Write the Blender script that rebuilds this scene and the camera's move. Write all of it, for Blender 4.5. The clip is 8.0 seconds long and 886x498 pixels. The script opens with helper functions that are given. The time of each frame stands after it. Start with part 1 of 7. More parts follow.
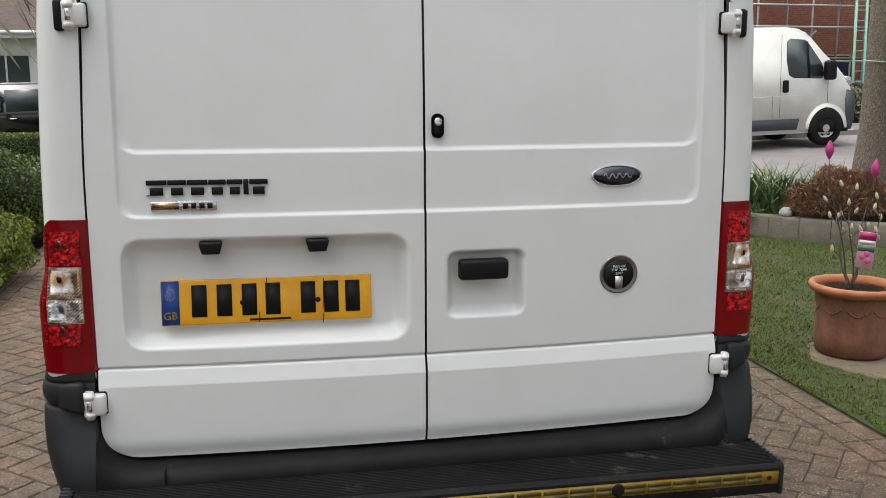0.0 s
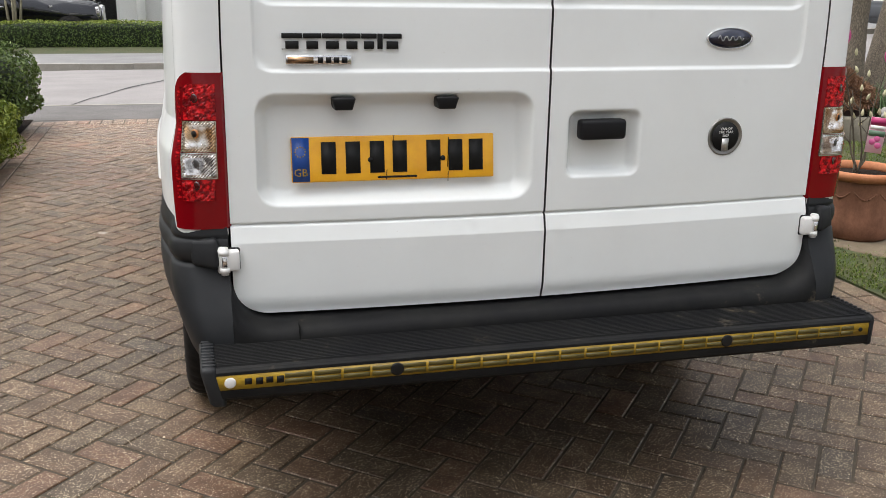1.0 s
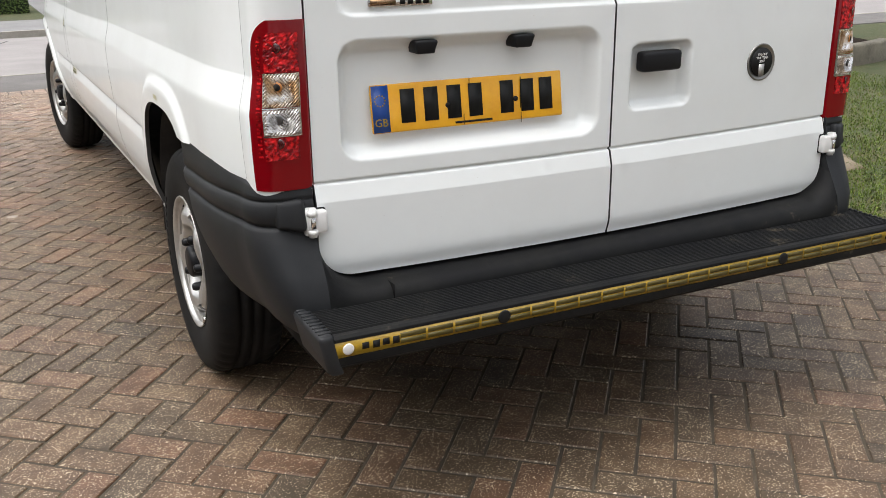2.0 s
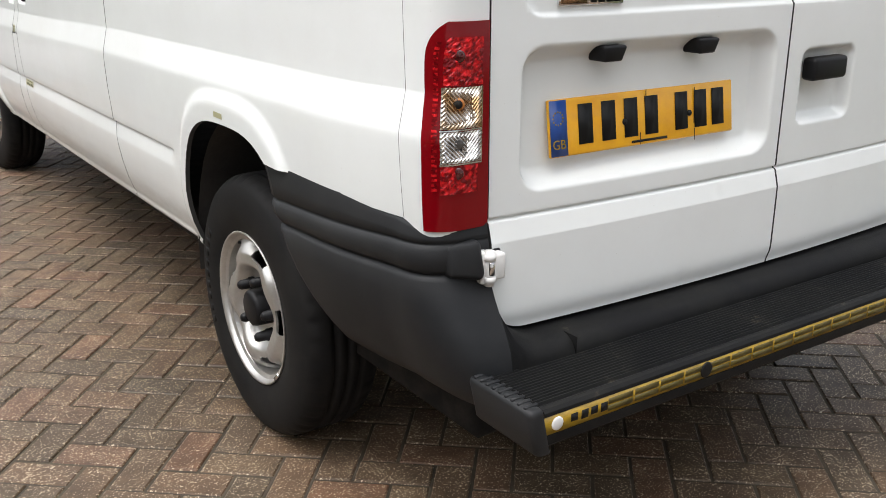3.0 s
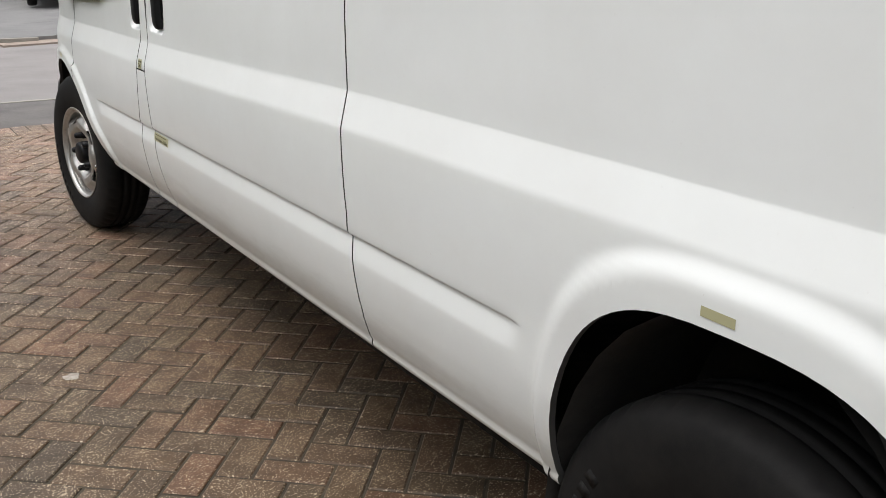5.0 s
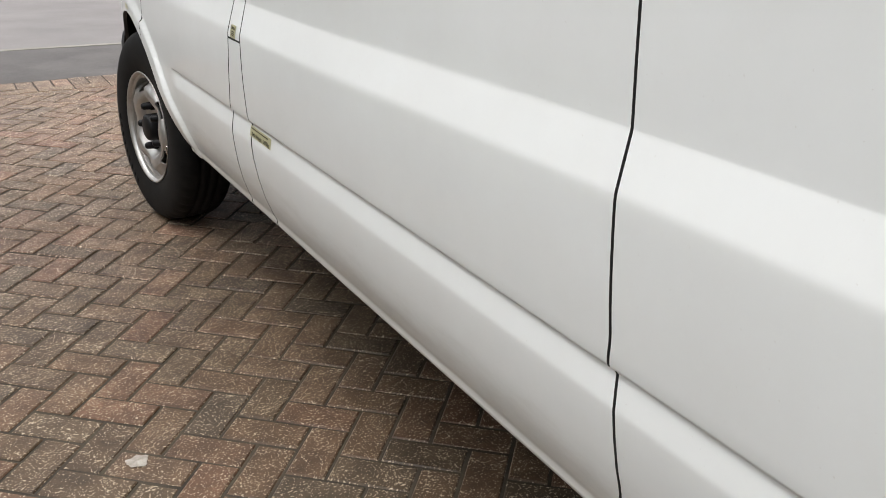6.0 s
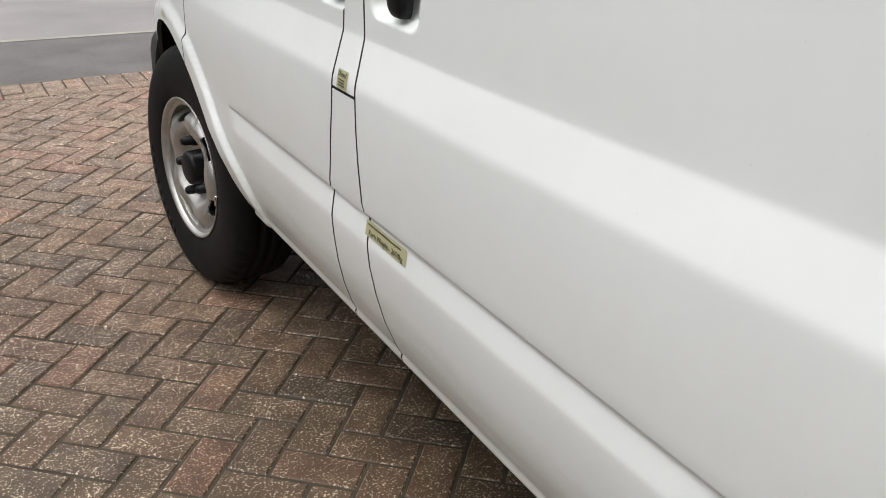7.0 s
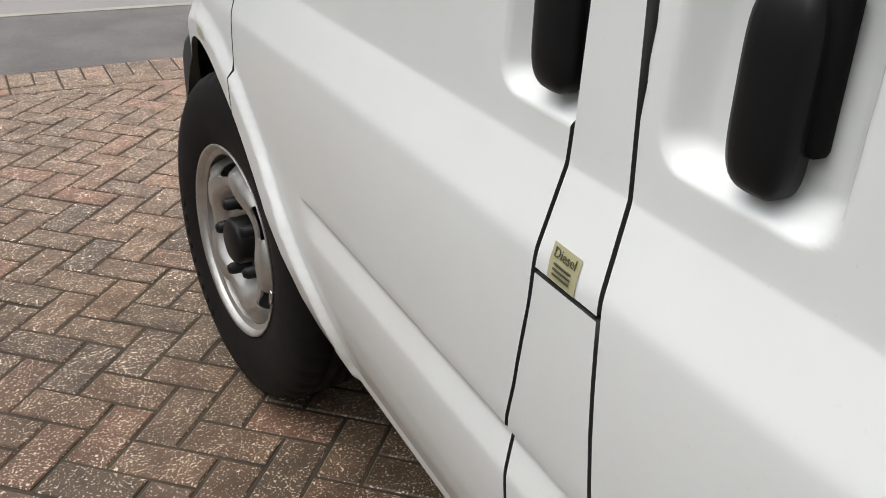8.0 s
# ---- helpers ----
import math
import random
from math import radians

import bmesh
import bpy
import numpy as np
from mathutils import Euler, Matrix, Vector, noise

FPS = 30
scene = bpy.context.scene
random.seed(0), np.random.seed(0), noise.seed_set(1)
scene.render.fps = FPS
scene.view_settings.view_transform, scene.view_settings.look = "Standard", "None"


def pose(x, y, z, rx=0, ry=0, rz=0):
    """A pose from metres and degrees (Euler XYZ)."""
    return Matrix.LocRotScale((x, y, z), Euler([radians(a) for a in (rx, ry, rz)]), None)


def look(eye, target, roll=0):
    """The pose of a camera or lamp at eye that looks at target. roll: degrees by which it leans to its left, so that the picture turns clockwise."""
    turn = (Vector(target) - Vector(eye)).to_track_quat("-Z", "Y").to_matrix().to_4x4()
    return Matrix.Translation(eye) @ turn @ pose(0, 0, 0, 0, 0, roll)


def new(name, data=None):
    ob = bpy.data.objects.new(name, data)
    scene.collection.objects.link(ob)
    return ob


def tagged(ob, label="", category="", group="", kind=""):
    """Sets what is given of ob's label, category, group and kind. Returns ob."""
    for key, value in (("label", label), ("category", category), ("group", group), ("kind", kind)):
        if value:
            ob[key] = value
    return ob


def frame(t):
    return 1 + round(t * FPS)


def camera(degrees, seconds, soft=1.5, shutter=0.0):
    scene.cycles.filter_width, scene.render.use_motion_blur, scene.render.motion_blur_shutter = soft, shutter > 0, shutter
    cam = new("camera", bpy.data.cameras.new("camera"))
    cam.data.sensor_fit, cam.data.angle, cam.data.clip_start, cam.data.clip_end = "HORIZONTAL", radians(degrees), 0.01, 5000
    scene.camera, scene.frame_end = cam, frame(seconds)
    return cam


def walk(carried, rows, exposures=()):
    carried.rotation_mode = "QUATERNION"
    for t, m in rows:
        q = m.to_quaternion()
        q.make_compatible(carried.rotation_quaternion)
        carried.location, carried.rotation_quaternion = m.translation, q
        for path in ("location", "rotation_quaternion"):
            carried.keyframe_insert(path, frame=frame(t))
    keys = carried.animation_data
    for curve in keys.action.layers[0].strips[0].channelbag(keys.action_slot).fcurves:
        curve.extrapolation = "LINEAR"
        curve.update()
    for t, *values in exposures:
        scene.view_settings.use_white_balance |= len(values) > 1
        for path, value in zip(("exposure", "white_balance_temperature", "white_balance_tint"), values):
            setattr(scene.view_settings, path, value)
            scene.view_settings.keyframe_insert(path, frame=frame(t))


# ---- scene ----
cam = camera(51.0, 8.0, 0.6)
PATH = [
    (0, (-0.41, -2.232, 1.484), (-0.018, -0.305, 1.121), 0.0),
    (0.5, (-0.687, -2.305, 1.454), (-0.222, -0.413, 1.001), 0.0),
    (1, (-0.883, -2.187, 1.376), (-0.366, -0.338, 0.815), 1.0),
    (1.2, (-0.968, -2.127, 1.365), (-0.42, -0.296, 0.775), 0.9),
    (2.3, (-1.602, -1.754, 1.306), (-0.652, -0.124, 0.641), -0.5),
    (2.5, (-1.661, -1.614, 1.29), (-0.675, -0.007, 0.621), 0.0),
    (3, (-1.799, -1.28, 1.293), (-0.727, 0.284, 0.657), -0.1),
    (3.5, (-1.925, -0.9, 1.307), (-0.828, 0.667, 0.724), -1.5),
    (4, (-1.891, -0.537, 1.315), (-0.839, 1.062, 0.733), -0.7),
    (4.2, (-1.872, -0.405, 1.321), (-0.846, 1.207, 0.73), 0.1),
    (5.3, (-1.798, 0.486, 1.312), (-0.752, 2.054, 0.642), 1.2),
    (5.5, (-1.74, 0.68, 1.3), (-0.725, 2.252, 0.592), 1.2),
    (6, (-1.662, 1.136, 1.291), (-0.733, 2.737, 0.533), 1.7),
    (6.5, (-1.647, 1.609, 1.302), (-0.702, 3.183, 0.508), 1.5),
    (7, (-1.548, 2.026, 1.278), (-0.647, 3.614, 0.46), 1.7),
    (7.5, (-1.431, 2.435, 1.266), (-0.595, 4.043, 0.419), 2.4),
    (8, (-1.351, 2.88, 1.253), (-0.523, 4.46, 0.347), 2.3),
]
walk(cam, [(t, look(eye, target, roll)) for t, eye, target, roll in PATH], [(0.0, 0.6), (0.5, 0.8), (1.0, 0.88), (2.5, 0.98), (3.5, 0.78), (4.0, 0.57), (5.5, 0.5), (6.5, 0.53), (8.0, 0.48)])

# ---- light ----
world = bpy.data.worlds.new("overcast_sky")
scene.world = world
world.use_nodes = True
wn, wl = world.node_tree.nodes, world.node_tree.links
sky = wn.new("ShaderNodeTexSky")
sky.sky_type = "NISHITA"
sky.sun_disc = False
sky.sun_elevation, sky.sun_rotation = radians(71), radians(278)
sky.air_density, sky.dust_density, sky.ozone_density = 1.0, 4.0, 1.0
pale = wn.new("ShaderNodeHueSaturation")
pale.inputs["Saturation"].default_value = 0.27
wl.new(sky.outputs["Color"], pale.inputs["Color"])
# an overcast sky is brightest overhead and falls off towards the horizon
wco, wsep, wup = wn.new("ShaderNodeTexCoord"), wn.new("ShaderNodeSeparateXYZ"), wn.new("ShaderNodeMapRange")
wup.inputs["From Min"].default_value, wup.inputs["From Max"].default_value = 0.0, 1.0
wup.inputs["To Min"].default_value, wup.inputs["To Max"].default_value = 0.72, 1.72
wmul = wn.new("ShaderNodeVectorMath")
wmul.operation = "SCALE"
wl.new(wco.outputs["Generated"], wsep.inputs["Vector"])
wl.new(wsep.outputs["Z"], wup.inputs["Value"])
wl.new(pale.outputs["Color"], wmul.inputs[0])
wl.new(wup.outputs["Result"], wmul.inputs["Scale"])
wl.new(wmul.outputs["Vector"], wn["Background"].inputs["Color"])
wn["Background"].inputs["Strength"].default_value = 0.125
sun = new("sun", bpy.data.lights.new("sun", "SUN"))
sun.data.energy, sun.data.angle, sun.data.color = 0.85, radians(105), (0.99, 1.0, 0.98)
sun.matrix_world = look((-4.5, 0.6, 13.1), (0, 0, 0))


# ---- materials ----
def material(name, base, rough=0.5, metal=0.0, coat=0.0, spec=0.5):
    m = bpy.data.materials.new(name)
    m.use_nodes = True
    b = m.node_tree.nodes["Principled BSDF"]
    b.inputs["Base Color"].default_value = (*base, 1)
    b.inputs["Roughness"].default_value = rough
    b.inputs["Metallic"].default_value = metal
    b.inputs["Coat Weight"].default_value = coat
    b.inputs["Coat Roughness"].default_value = 0.04
    b.inputs["Specular IOR Level"].default_value = spec
    return m


def noise_tex(m, scale, detail=4.0, rough=0.55, stretch=(1, 1, 1), coords="Object"):
    n, l = m.node_tree.nodes, m.node_tree.links
    co, mp, tx = n.new("ShaderNodeTexCoord"), n.new("ShaderNodeMapping"), n.new("ShaderNodeTexNoise")
    mp.inputs["Scale"].default_value = stretch
    tx.inputs["Scale"].default_value, tx.inputs["Detail"].default_value, tx.inputs["Roughness"].default_value = scale, detail, rough
    l.new(co.outputs[coords], mp.inputs["Vector"])
    l.new(mp.outputs["Vector"], tx.inputs["Vector"])
    return tx.outputs["Fac"]


def ramp(m, fac, stops):
    r = m.node_tree.nodes.new("ShaderNodeValToRGB")
    e = r.color_ramp.elements
    while len(e) < len(stops):
        e.new(0.5)
    for el, (p, c) in zip(e, stops):
        el.position, el.color = p, (*c, 1) if len(c) == 3 else c
    m.node_tree.links.new(fac, r.inputs["Fac"])
    return r.outputs["Color"]


def mixed(m, fac, a, b, mode="MIX"):
    x = m.node_tree.nodes.new("ShaderNodeMix")
    x.data_type, x.blend_type = "RGBA", mode
    for sock, v in ((x.inputs[0], fac), (x.inputs[6], a), (x.inputs[7], b)):
        if isinstance(v, (int, float)):
            sock.default_value = v
        elif isinstance(v, tuple):
            sock.default_value = (*v, 1)
        else:
            m.node_tree.links.new(v, sock)
    return x.outputs[2]


def maths(m, op, a, b=0.0):
    x = m.node_tree.nodes.new("ShaderNodeMath")
    x.operation = op
    for sock, v in zip(x.inputs, (a, b)):
        if isinstance(v, (int, float)):
            sock.default_value = v
        else:
            m.node_tree.links.new(v, sock)
    return x.outputs[0]


def base_color(m, out):
    m.node_tree.links.new(out, m.node_tree.nodes["Principled BSDF"].inputs["Base Color"])


def roughness(m, out):
    m.node_tree.links.new(out, m.node_tree.nodes["Principled BSDF"].inputs["Roughness"])


def bump(m, height, strength=0.3, distance=0.002):
    b = m.node_tree.nodes.new("ShaderNodeBump")
    b.inputs["Strength"].default_value, b.inputs["Distance"].default_value = strength, distance
    m.node_tree.links.new(height, b.inputs["Height"])
    m.node_tree.links.new(b.outputs["Normal"], m.node_tree.nodes["Principled BSDF"].inputs["Normal"])


def grey(v):
    return (v, v, v)


def speckled(name, dark, light, scale, rough=0.7, bump_scale=60, bump_strength=0.3, bump_distance=0.003, metal=0.0, stretch=(1, 1, 1)):
    """A plain natural surface: broad patches, fine grain and a little relief."""
    m = material(name, dark, rough, metal)
    broad = noise_tex(m, scale, 5, 0.6, stretch)
    fine = noise_tex(m, bump_scale, 6, 0.65, stretch)
    c = ramp(m, broad, [(0.3, dark), (0.7, light)])
    c = mixed(m, 0.35, c, ramp(m, fine, [(0.3, grey(0.35)), (0.7, grey(1.0))]), "MULTIPLY")
    base_color(m, c)
    bump(m, fine, bump_strength, bump_distance)
    return m


# van paint: white, faintly soiled low down by thrown-up dirt
PAINT = material("white_van_paint", (0.78, 0.80, 0.79), 0.35, coat=0.6, spec=0.08)
film = noise_tex(PAINT, 3.0, 6, 0.65)
spots = noise_tex(PAINT, 160, 2, 0.5)
c = ramp(PAINT, film, [(0.3, (0.78, 0.80, 0.79)), (0.75, (0.735, 0.748, 0.733))])
low = PAINT.node_tree.nodes.new("ShaderNodeSeparateXYZ")
PAINT.node_tree.links.new(PAINT.node_tree.nodes.new("ShaderNodeTexCoord").outputs["Object"], low.inputs["Vector"])
splash = maths(PAINT, "ADD", low.outputs["Z"], maths(PAINT, "MULTIPLY", noise_tex(PAINT, 6, 6, 0.7, (1, 0.5, 2)), 0.22))
c = mixed(PAINT, ramp(PAINT, splash, [(0.56, grey(0.34)), (0.66, grey(0.0))]), c, (0.36, 0.32, 0.26))
base_color(PAINT, mixed(PAINT, ramp(PAINT, spots, [(0.74, grey(0)), (0.8, grey(0.35))]), c, (0.55, 0.52, 0.47)))
roughness(PAINT, ramp(PAINT, film, [(0.3, grey(0.5)), (0.8, grey(0.62))]))
PLASTIC = material("black_bumper_plastic", (0.012, 0.0125, 0.0135), 0.5, spec=0.22)
grain = noise_tex(PLASTIC, 420, 2, 0.5)
dust = noise_tex(PLASTIC, 5, 6, 0.65)
base_color(PLASTIC, ramp(PLASTIC, dust, [(0.35, (0.0135, 0.0146, 0.0162)), (0.75, (0.025, 0.0253, 0.0262))]))
bump(PLASTIC, grain, 0.25, 0.0006)
LIP = material("dusty_black_plastic", (0.012, 0.012, 0.012), 0.6, spec=0.2)
base_color(LIP, ramp(LIP, noise_tex(LIP, 7, 8, 0.72), [(0.45, (0.0050, 0.0050, 0.0055)), (0.62, (0.010, 0.0098, 0.009)), (0.69, (0.07, 0.058, 0.042))]))
bump(LIP, noise_tex(LIP, 300, 3, 0.6), 0.3, 0.001)
RUBBER = material("tyre_rubber", (0.012, 0.012, 0.012), 0.68, spec=0.16)
base_color(RUBBER, ramp(RUBBER, noise_tex(RUBBER, 9, 6, 0.7), [(0.35, (0.0068, 0.0068, 0.0072)), (0.75, (0.017, 0.016, 0.015))]))
bump(RUBBER, noise_tex(RUBBER, 250, 3, 0.6), 0.2, 0.001)
UNDER = material("underbody_black", (0.012, 0.012, 0.012), 0.8, spec=0.15)
base_color(UNDER, ramp(UNDER, noise_tex(UNDER, 12, 6, 0.7), [(0.4, (0.008, 0.008, 0.008)), (0.75, (0.035, 0.03, 0.026))]))
LINER = speckled("dusty_arch_liner", (0.018, 0.017, 0.016), (0.050, 0.045, 0.040), 7, 0.9, 90)
GAP = material("shut_line_black", (0.006, 0.006, 0.006), 0.8, spec=0.1)
STEEL = material("silver_wheel_paint", (0.52, 0.51, 0.49), 0.34, 0.75)
base_color(STEEL, ramp(STEEL, noise_tex(STEEL, 11, 6, 0.7), [(0.35, (0.56, 0.55, 0.53)), (0.7, (0.4, 0.385, 0.36))]))
roughness(STEEL, ramp(STEEL, noise_tex(STEEL, 23, 5, 0.7), [(0.3, grey(0.28)), (0.75, grey(0.5))]))
CHROME = material("chrome", (0.75, 0.75, 0.76), 0.12, 1.0)
DULL_CHROME = material("dull_chrome", (0.26, 0.25, 0.235), 0.3, 0.9)
DARK_GLASS = material("dark_window_glass", (0.015, 0.018, 0.02), 0.04, spec=0.6)
SOFT_BLACK = material("handle_plastic", (0.009, 0.009, 0.010), 0.45, spec=0.2)
bump(SOFT_BLACK, noise_tex(SOFT_BLACK, 600, 2, 0.5), 0.15, 0.0004)
RED = material("red_lens", (0.18, 0.0006, 0.004), 0.1, spec=0.4)
RED_FACET = material("red_reflector_facets", (0.55, 0.012, 0.016), 0.16, 0.35, coat=0.15)
base_color(RED_FACET, ramp(RED_FACET, noise_tex(RED_FACET, 85, 3, 0.6), [(0.42, (0.17, 0.0006, 0.004)), (0.66, (0.92, 0.014, 0.02))]))
WHITE_FACET = material("clear_lens_facets", (0.5, 0.48, 0.46), 0.1, 0.85, coat=0.3)
base_color(WHITE_FACET, ramp(WHITE_FACET, noise_tex(WHITE_FACET, 45, 2, 0.5), [(0.40, (0.38, 0.36, 0.34)), (0.60, (0.86, 0.84, 0.82))]))
AMBER_FACET = material("clear_lens_amber_heart", (0.5, 0.48, 0.46), 0.1, 0.85, coat=0.3)
base_color(AMBER_FACET, ramp(AMBER_FACET, noise_tex(AMBER_FACET, 30, 2, 0.5), [(0.40, (0.42, 0.27, 0.14)), (0.52, (0.62, 0.55, 0.47)), (0.64, (0.86, 0.84, 0.82))]))
BULB_RED = material("bulb_behind_red", (0.06, 0.003, 0.004), 0.15, coat=0.8)
BULB_GREY = material("bulb_smoked", (0.05, 0.047, 0.045), 0.15, coat=0.8)
PLATE = material("yellow_plate", (0.80, 0.38, 0.012), 0.28, coat=0.4)
base_color(PLATE, ramp(PLATE, noise_tex(PLATE, 14, 5, 0.7), [(0.35, (0.83, 0.42, 0.012)), (0.8, (0.70, 0.31, 0.012))]))
BLUE = material("plate_blue", (0.012, 0.06, 0.27), 0.35)
BLACK = material("printed_black", (0.010, 0.010, 0.010), 0.5, spec=0.2)
YELLOW = material("yellow_reflective_tape", (0.48, 0.30, 0.015), 0.35)
base_color(YELLOW, ramp(YELLOW, noise_tex(YELLOW, 30, 6, 0.75, (1, 1, 3)), [(0.3, (0.40, 0.245, 0.012)), (0.75, (0.16, 0.105, 0.015))]))
OLIVE = material("tape_cells_olive", (0.085, 0.066, 0.014), 0.3)
WHITE = material("white_plastic", (0.72, 0.71, 0.69), 0.35)
STICKER = material("gold_sticker", (0.42, 0.40, 0.24), 0.35)
ORANGE = material("amber_bulb", (0.40, 0.14, 0.03), 0.25, coat=0.6)

# block paving: brown and grey-brown blocks with pale aggregate flecks
PAVER = material("brown_paving_block", (0.2, 0.13, 0.1), 0.68, spec=0.4)
n, l = PAVER.node_tree.nodes, PAVER.node_tree.links
geo, info = n.new("ShaderNodeNewGeometry"), n.new("ShaderNodeObjectInfo")
pick = maths(PAVER, "FRACT", maths(PAVER, "ADD", geo.outputs["Random Per Island"], info.outputs["Random"]))
tone = ramp(PAVER, pick, [(0.0, (0.200, 0.145, 0.095)), (0.2, (0.290, 0.186, 0.115)), (0.4, (0.240, 0.172, 0.110)), (0.6, (0.335, 0.186, 0.118)), (0.75, (0.270, 0.192, 0.124)), (0.88, (0.180, 0.138, 0.098)), (1.0, (0.310, 0.200, 0.128))])


def world_noise(m, scale, detail, rough, stretch=(1, 1, 1)):
    nn, ll = m.node_tree.nodes, m.node_tree.links
    g, mp, tx = nn.new("ShaderNodeNewGeometry"), nn.new("ShaderNodeMapping"), nn.new("ShaderNodeTexNoise")
    mp.inputs["Scale"].default_value = stretch
    tx.inputs["Scale"].default_value, tx.inputs["Detail"].default_value, tx.inputs["Roughness"].default_value = scale, detail, rough
    ll.new(g.outputs["Position"], mp.inputs["Vector"])
    ll.new(mp.outputs["Vector"], tx.inputs["Vector"])
    return tx.outputs["Fac"]


stain = world_noise(PAVER, 1.1, 6, 0.65)
mottle = world_noise(PAVER, 38, 5, 0.7)
blotch = world_noise(PAVER, 11, 5, 0.6)
sown = maths(PAVER, "MULTIPLY", maths(PAVER, "SUBTRACT", blotch, 0.50), 0.18)
fleck = maths(PAVER, "ADD", world_noise(PAVER, 200, 2, 0.5), sown)
fleck2 = maths(PAVER, "ADD", world_noise(PAVER, 105, 2, 0.5), sown)
c = mixed(PAVER, 0.75, tone, ramp(PAVER, stain, [(0.32, grey(0.10)), (0.68, grey(0.46))]), "MULTIPLY")
c = mixed(PAVER, 0.6, c, ramp(PAVER, mottle, [(0.3, grey(0.42)), (0.7, grey(1.2))]), "MULTIPLY")
c = mixed(PAVER, 0.7, c, ramp(PAVER, blotch, [(0.3, grey(0.52)), (0.55, grey(1.1)), (0.75, grey(1.45))]), "MULTIPLY")
c = mixed(PAVER, ramp(PAVER, fleck, [(0.606, grey(0)), (0.65, grey(1.0))]), c, (0.58, 0.51, 0.41))
c = mixed(PAVER, ramp(PAVER, fleck2, [(0.655, grey(0)), (0.70, grey(1.0))]), c, (0.70, 0.64, 0.54))
# blocks run darker and browner towards the house, paler towards the street
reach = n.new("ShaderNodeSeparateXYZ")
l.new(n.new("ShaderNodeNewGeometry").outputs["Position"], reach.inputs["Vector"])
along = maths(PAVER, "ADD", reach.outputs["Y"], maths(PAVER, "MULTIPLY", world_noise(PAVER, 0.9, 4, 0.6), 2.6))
house_end = n.new("ShaderNodeMapRange")
house_end.interpolation_type = "SMOOTHSTEP"
house_end.inputs["From Min"].default_value, house_end.inputs["From Max"].default_value = 4.2, 7.6
house_end.inputs["To Min"].default_value, house_end.inputs["To Max"].default_value = 1.0, 0.0
l.new(along, house_end.inputs["Value"])
house_end_tone = mixed(PAVER, 1.0, c, (0.73, 0.675, 0.585), "MULTIPLY")
c = mixed(PAVER, house_end.outputs["Result"], mixed(PAVER, 1.0, c, (1.5, 1.41, 1.38), "MULTIPLY"), house_end_tone)
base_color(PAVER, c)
roughness(PAVER, ramp(PAVER, stain, [(0.35, grey(0.48)), (0.7, grey(0.64))]))
bump(PAVER, mixed(PAVER, 0.5, fleck, mottle), 0.55, 0.002)
SAND = speckled("jointing_sand", (0.034, 0.026, 0.017), (0.080, 0.062, 0.040), 6, 0.9, 200)
ASPHALT = speckled("old_asphalt", (0.215, 0.20, 0.195), (0.285, 0.262, 0.252), 1.2, 0.85, 130, 0.5, 0.004)
APRON = speckled("dark_tarmac_strip", (0.10, 0.092, 0.087), (0.16, 0.148, 0.138), 2.5, 0.8, 75, 0.9, 0.006)
CONCRETE = speckled("weathered_concrete", (0.26, 0.24, 0.205), (0.38, 0.355, 0.31), 3, 0.85, 90, 0.5, 0.004)
SOIL = speckled("dark_soil", (0.014, 0.0095, 0.007), (0.034, 0.023, 0.016), 14, 0.95, 90, 0.9, 0.012)
SOIL.node_tree.nodes["Principled BSDF"].inputs["Specular IOR Level"].default_value = 0.1
TURF = speckled("turf", (0.030, 0.050, 0.009), (0.070, 0.062, 0.022), 3.5, 0.9, 160, 0.5, 0.005)


def leafy(name, a, b, back=0.35):
    """Leaves: colour differs from leaf to leaf."""
    m = material(name, a, 0.5, spec=0.35)
    g = m.node_tree.nodes.new("ShaderNodeNewGeometry")
    base_color(m, ramp(m, g.outputs["Random Per Island"], [(0.0, a), (0.6, b), (1.0, tuple(0.5 * (p + q) for p, q in zip(a, b)))]))
    m.node_tree.nodes["Principled BSDF"].inputs["Subsurface Weight"].default_value = 0.0
    return m


BLADE = leafy("grass_blade", (0.042, 0.084, 0.005), (0.112, 0.145, 0.013))
STRAW = leafy("dry_grass_blade", (0.10, 0.085, 0.03), (0.17, 0.14, 0.055))
LEAF = leafy("box_leaf", (0.042, 0.08, 0.013), (0.115, 0.165, 0.032))
GOLD_LEAF = leafy("golden_leaf", (0.10, 0.15, 0.017), (0.26, 0.30, 0.04))
# near-black for cores that stand in for the shade between leaves
INNER_SHADE = material("hedge_inner_shade", (0.012, 0.02, 0.006), 0.9)


# ---- mesh helpers ----
def finish(name, bm, mat, smooth=True):
    me = bpy.data.meshes.new(name)
    bmesh.ops.recalc_face_normals(bm, faces=bm.faces)
    for f in bm.faces:
        f.smooth = smooth
    bm.to_mesh(me)
    bm.free()
    for m in mat if isinstance(mat, (list, tuple)) else [mat]:
        me.materials.append(m)
    return me


def part(name, bm, mat, parent, label="", smooth=True):
    """A bmesh as one mesh object under a thing or a part."""
    ob = new(name, finish(name, bm, mat, smooth))
    ob.parent = parent
    if label:
        tagged(ob, label)
    return ob


def thing(name, label, category, at=(0, 0, 0), group="", kind=""):
    ob = new(name)
    ob.location = at
    return tagged(ob, label, category, group, kind)


def solid(name, bm, mat, label, category, group="", kind="", smooth=True, at=(0, 0, 0)):
    ob = new(name, finish(name, bm, mat, smooth))
    ob.location = at
    return tagged(ob, label, category, group, kind)


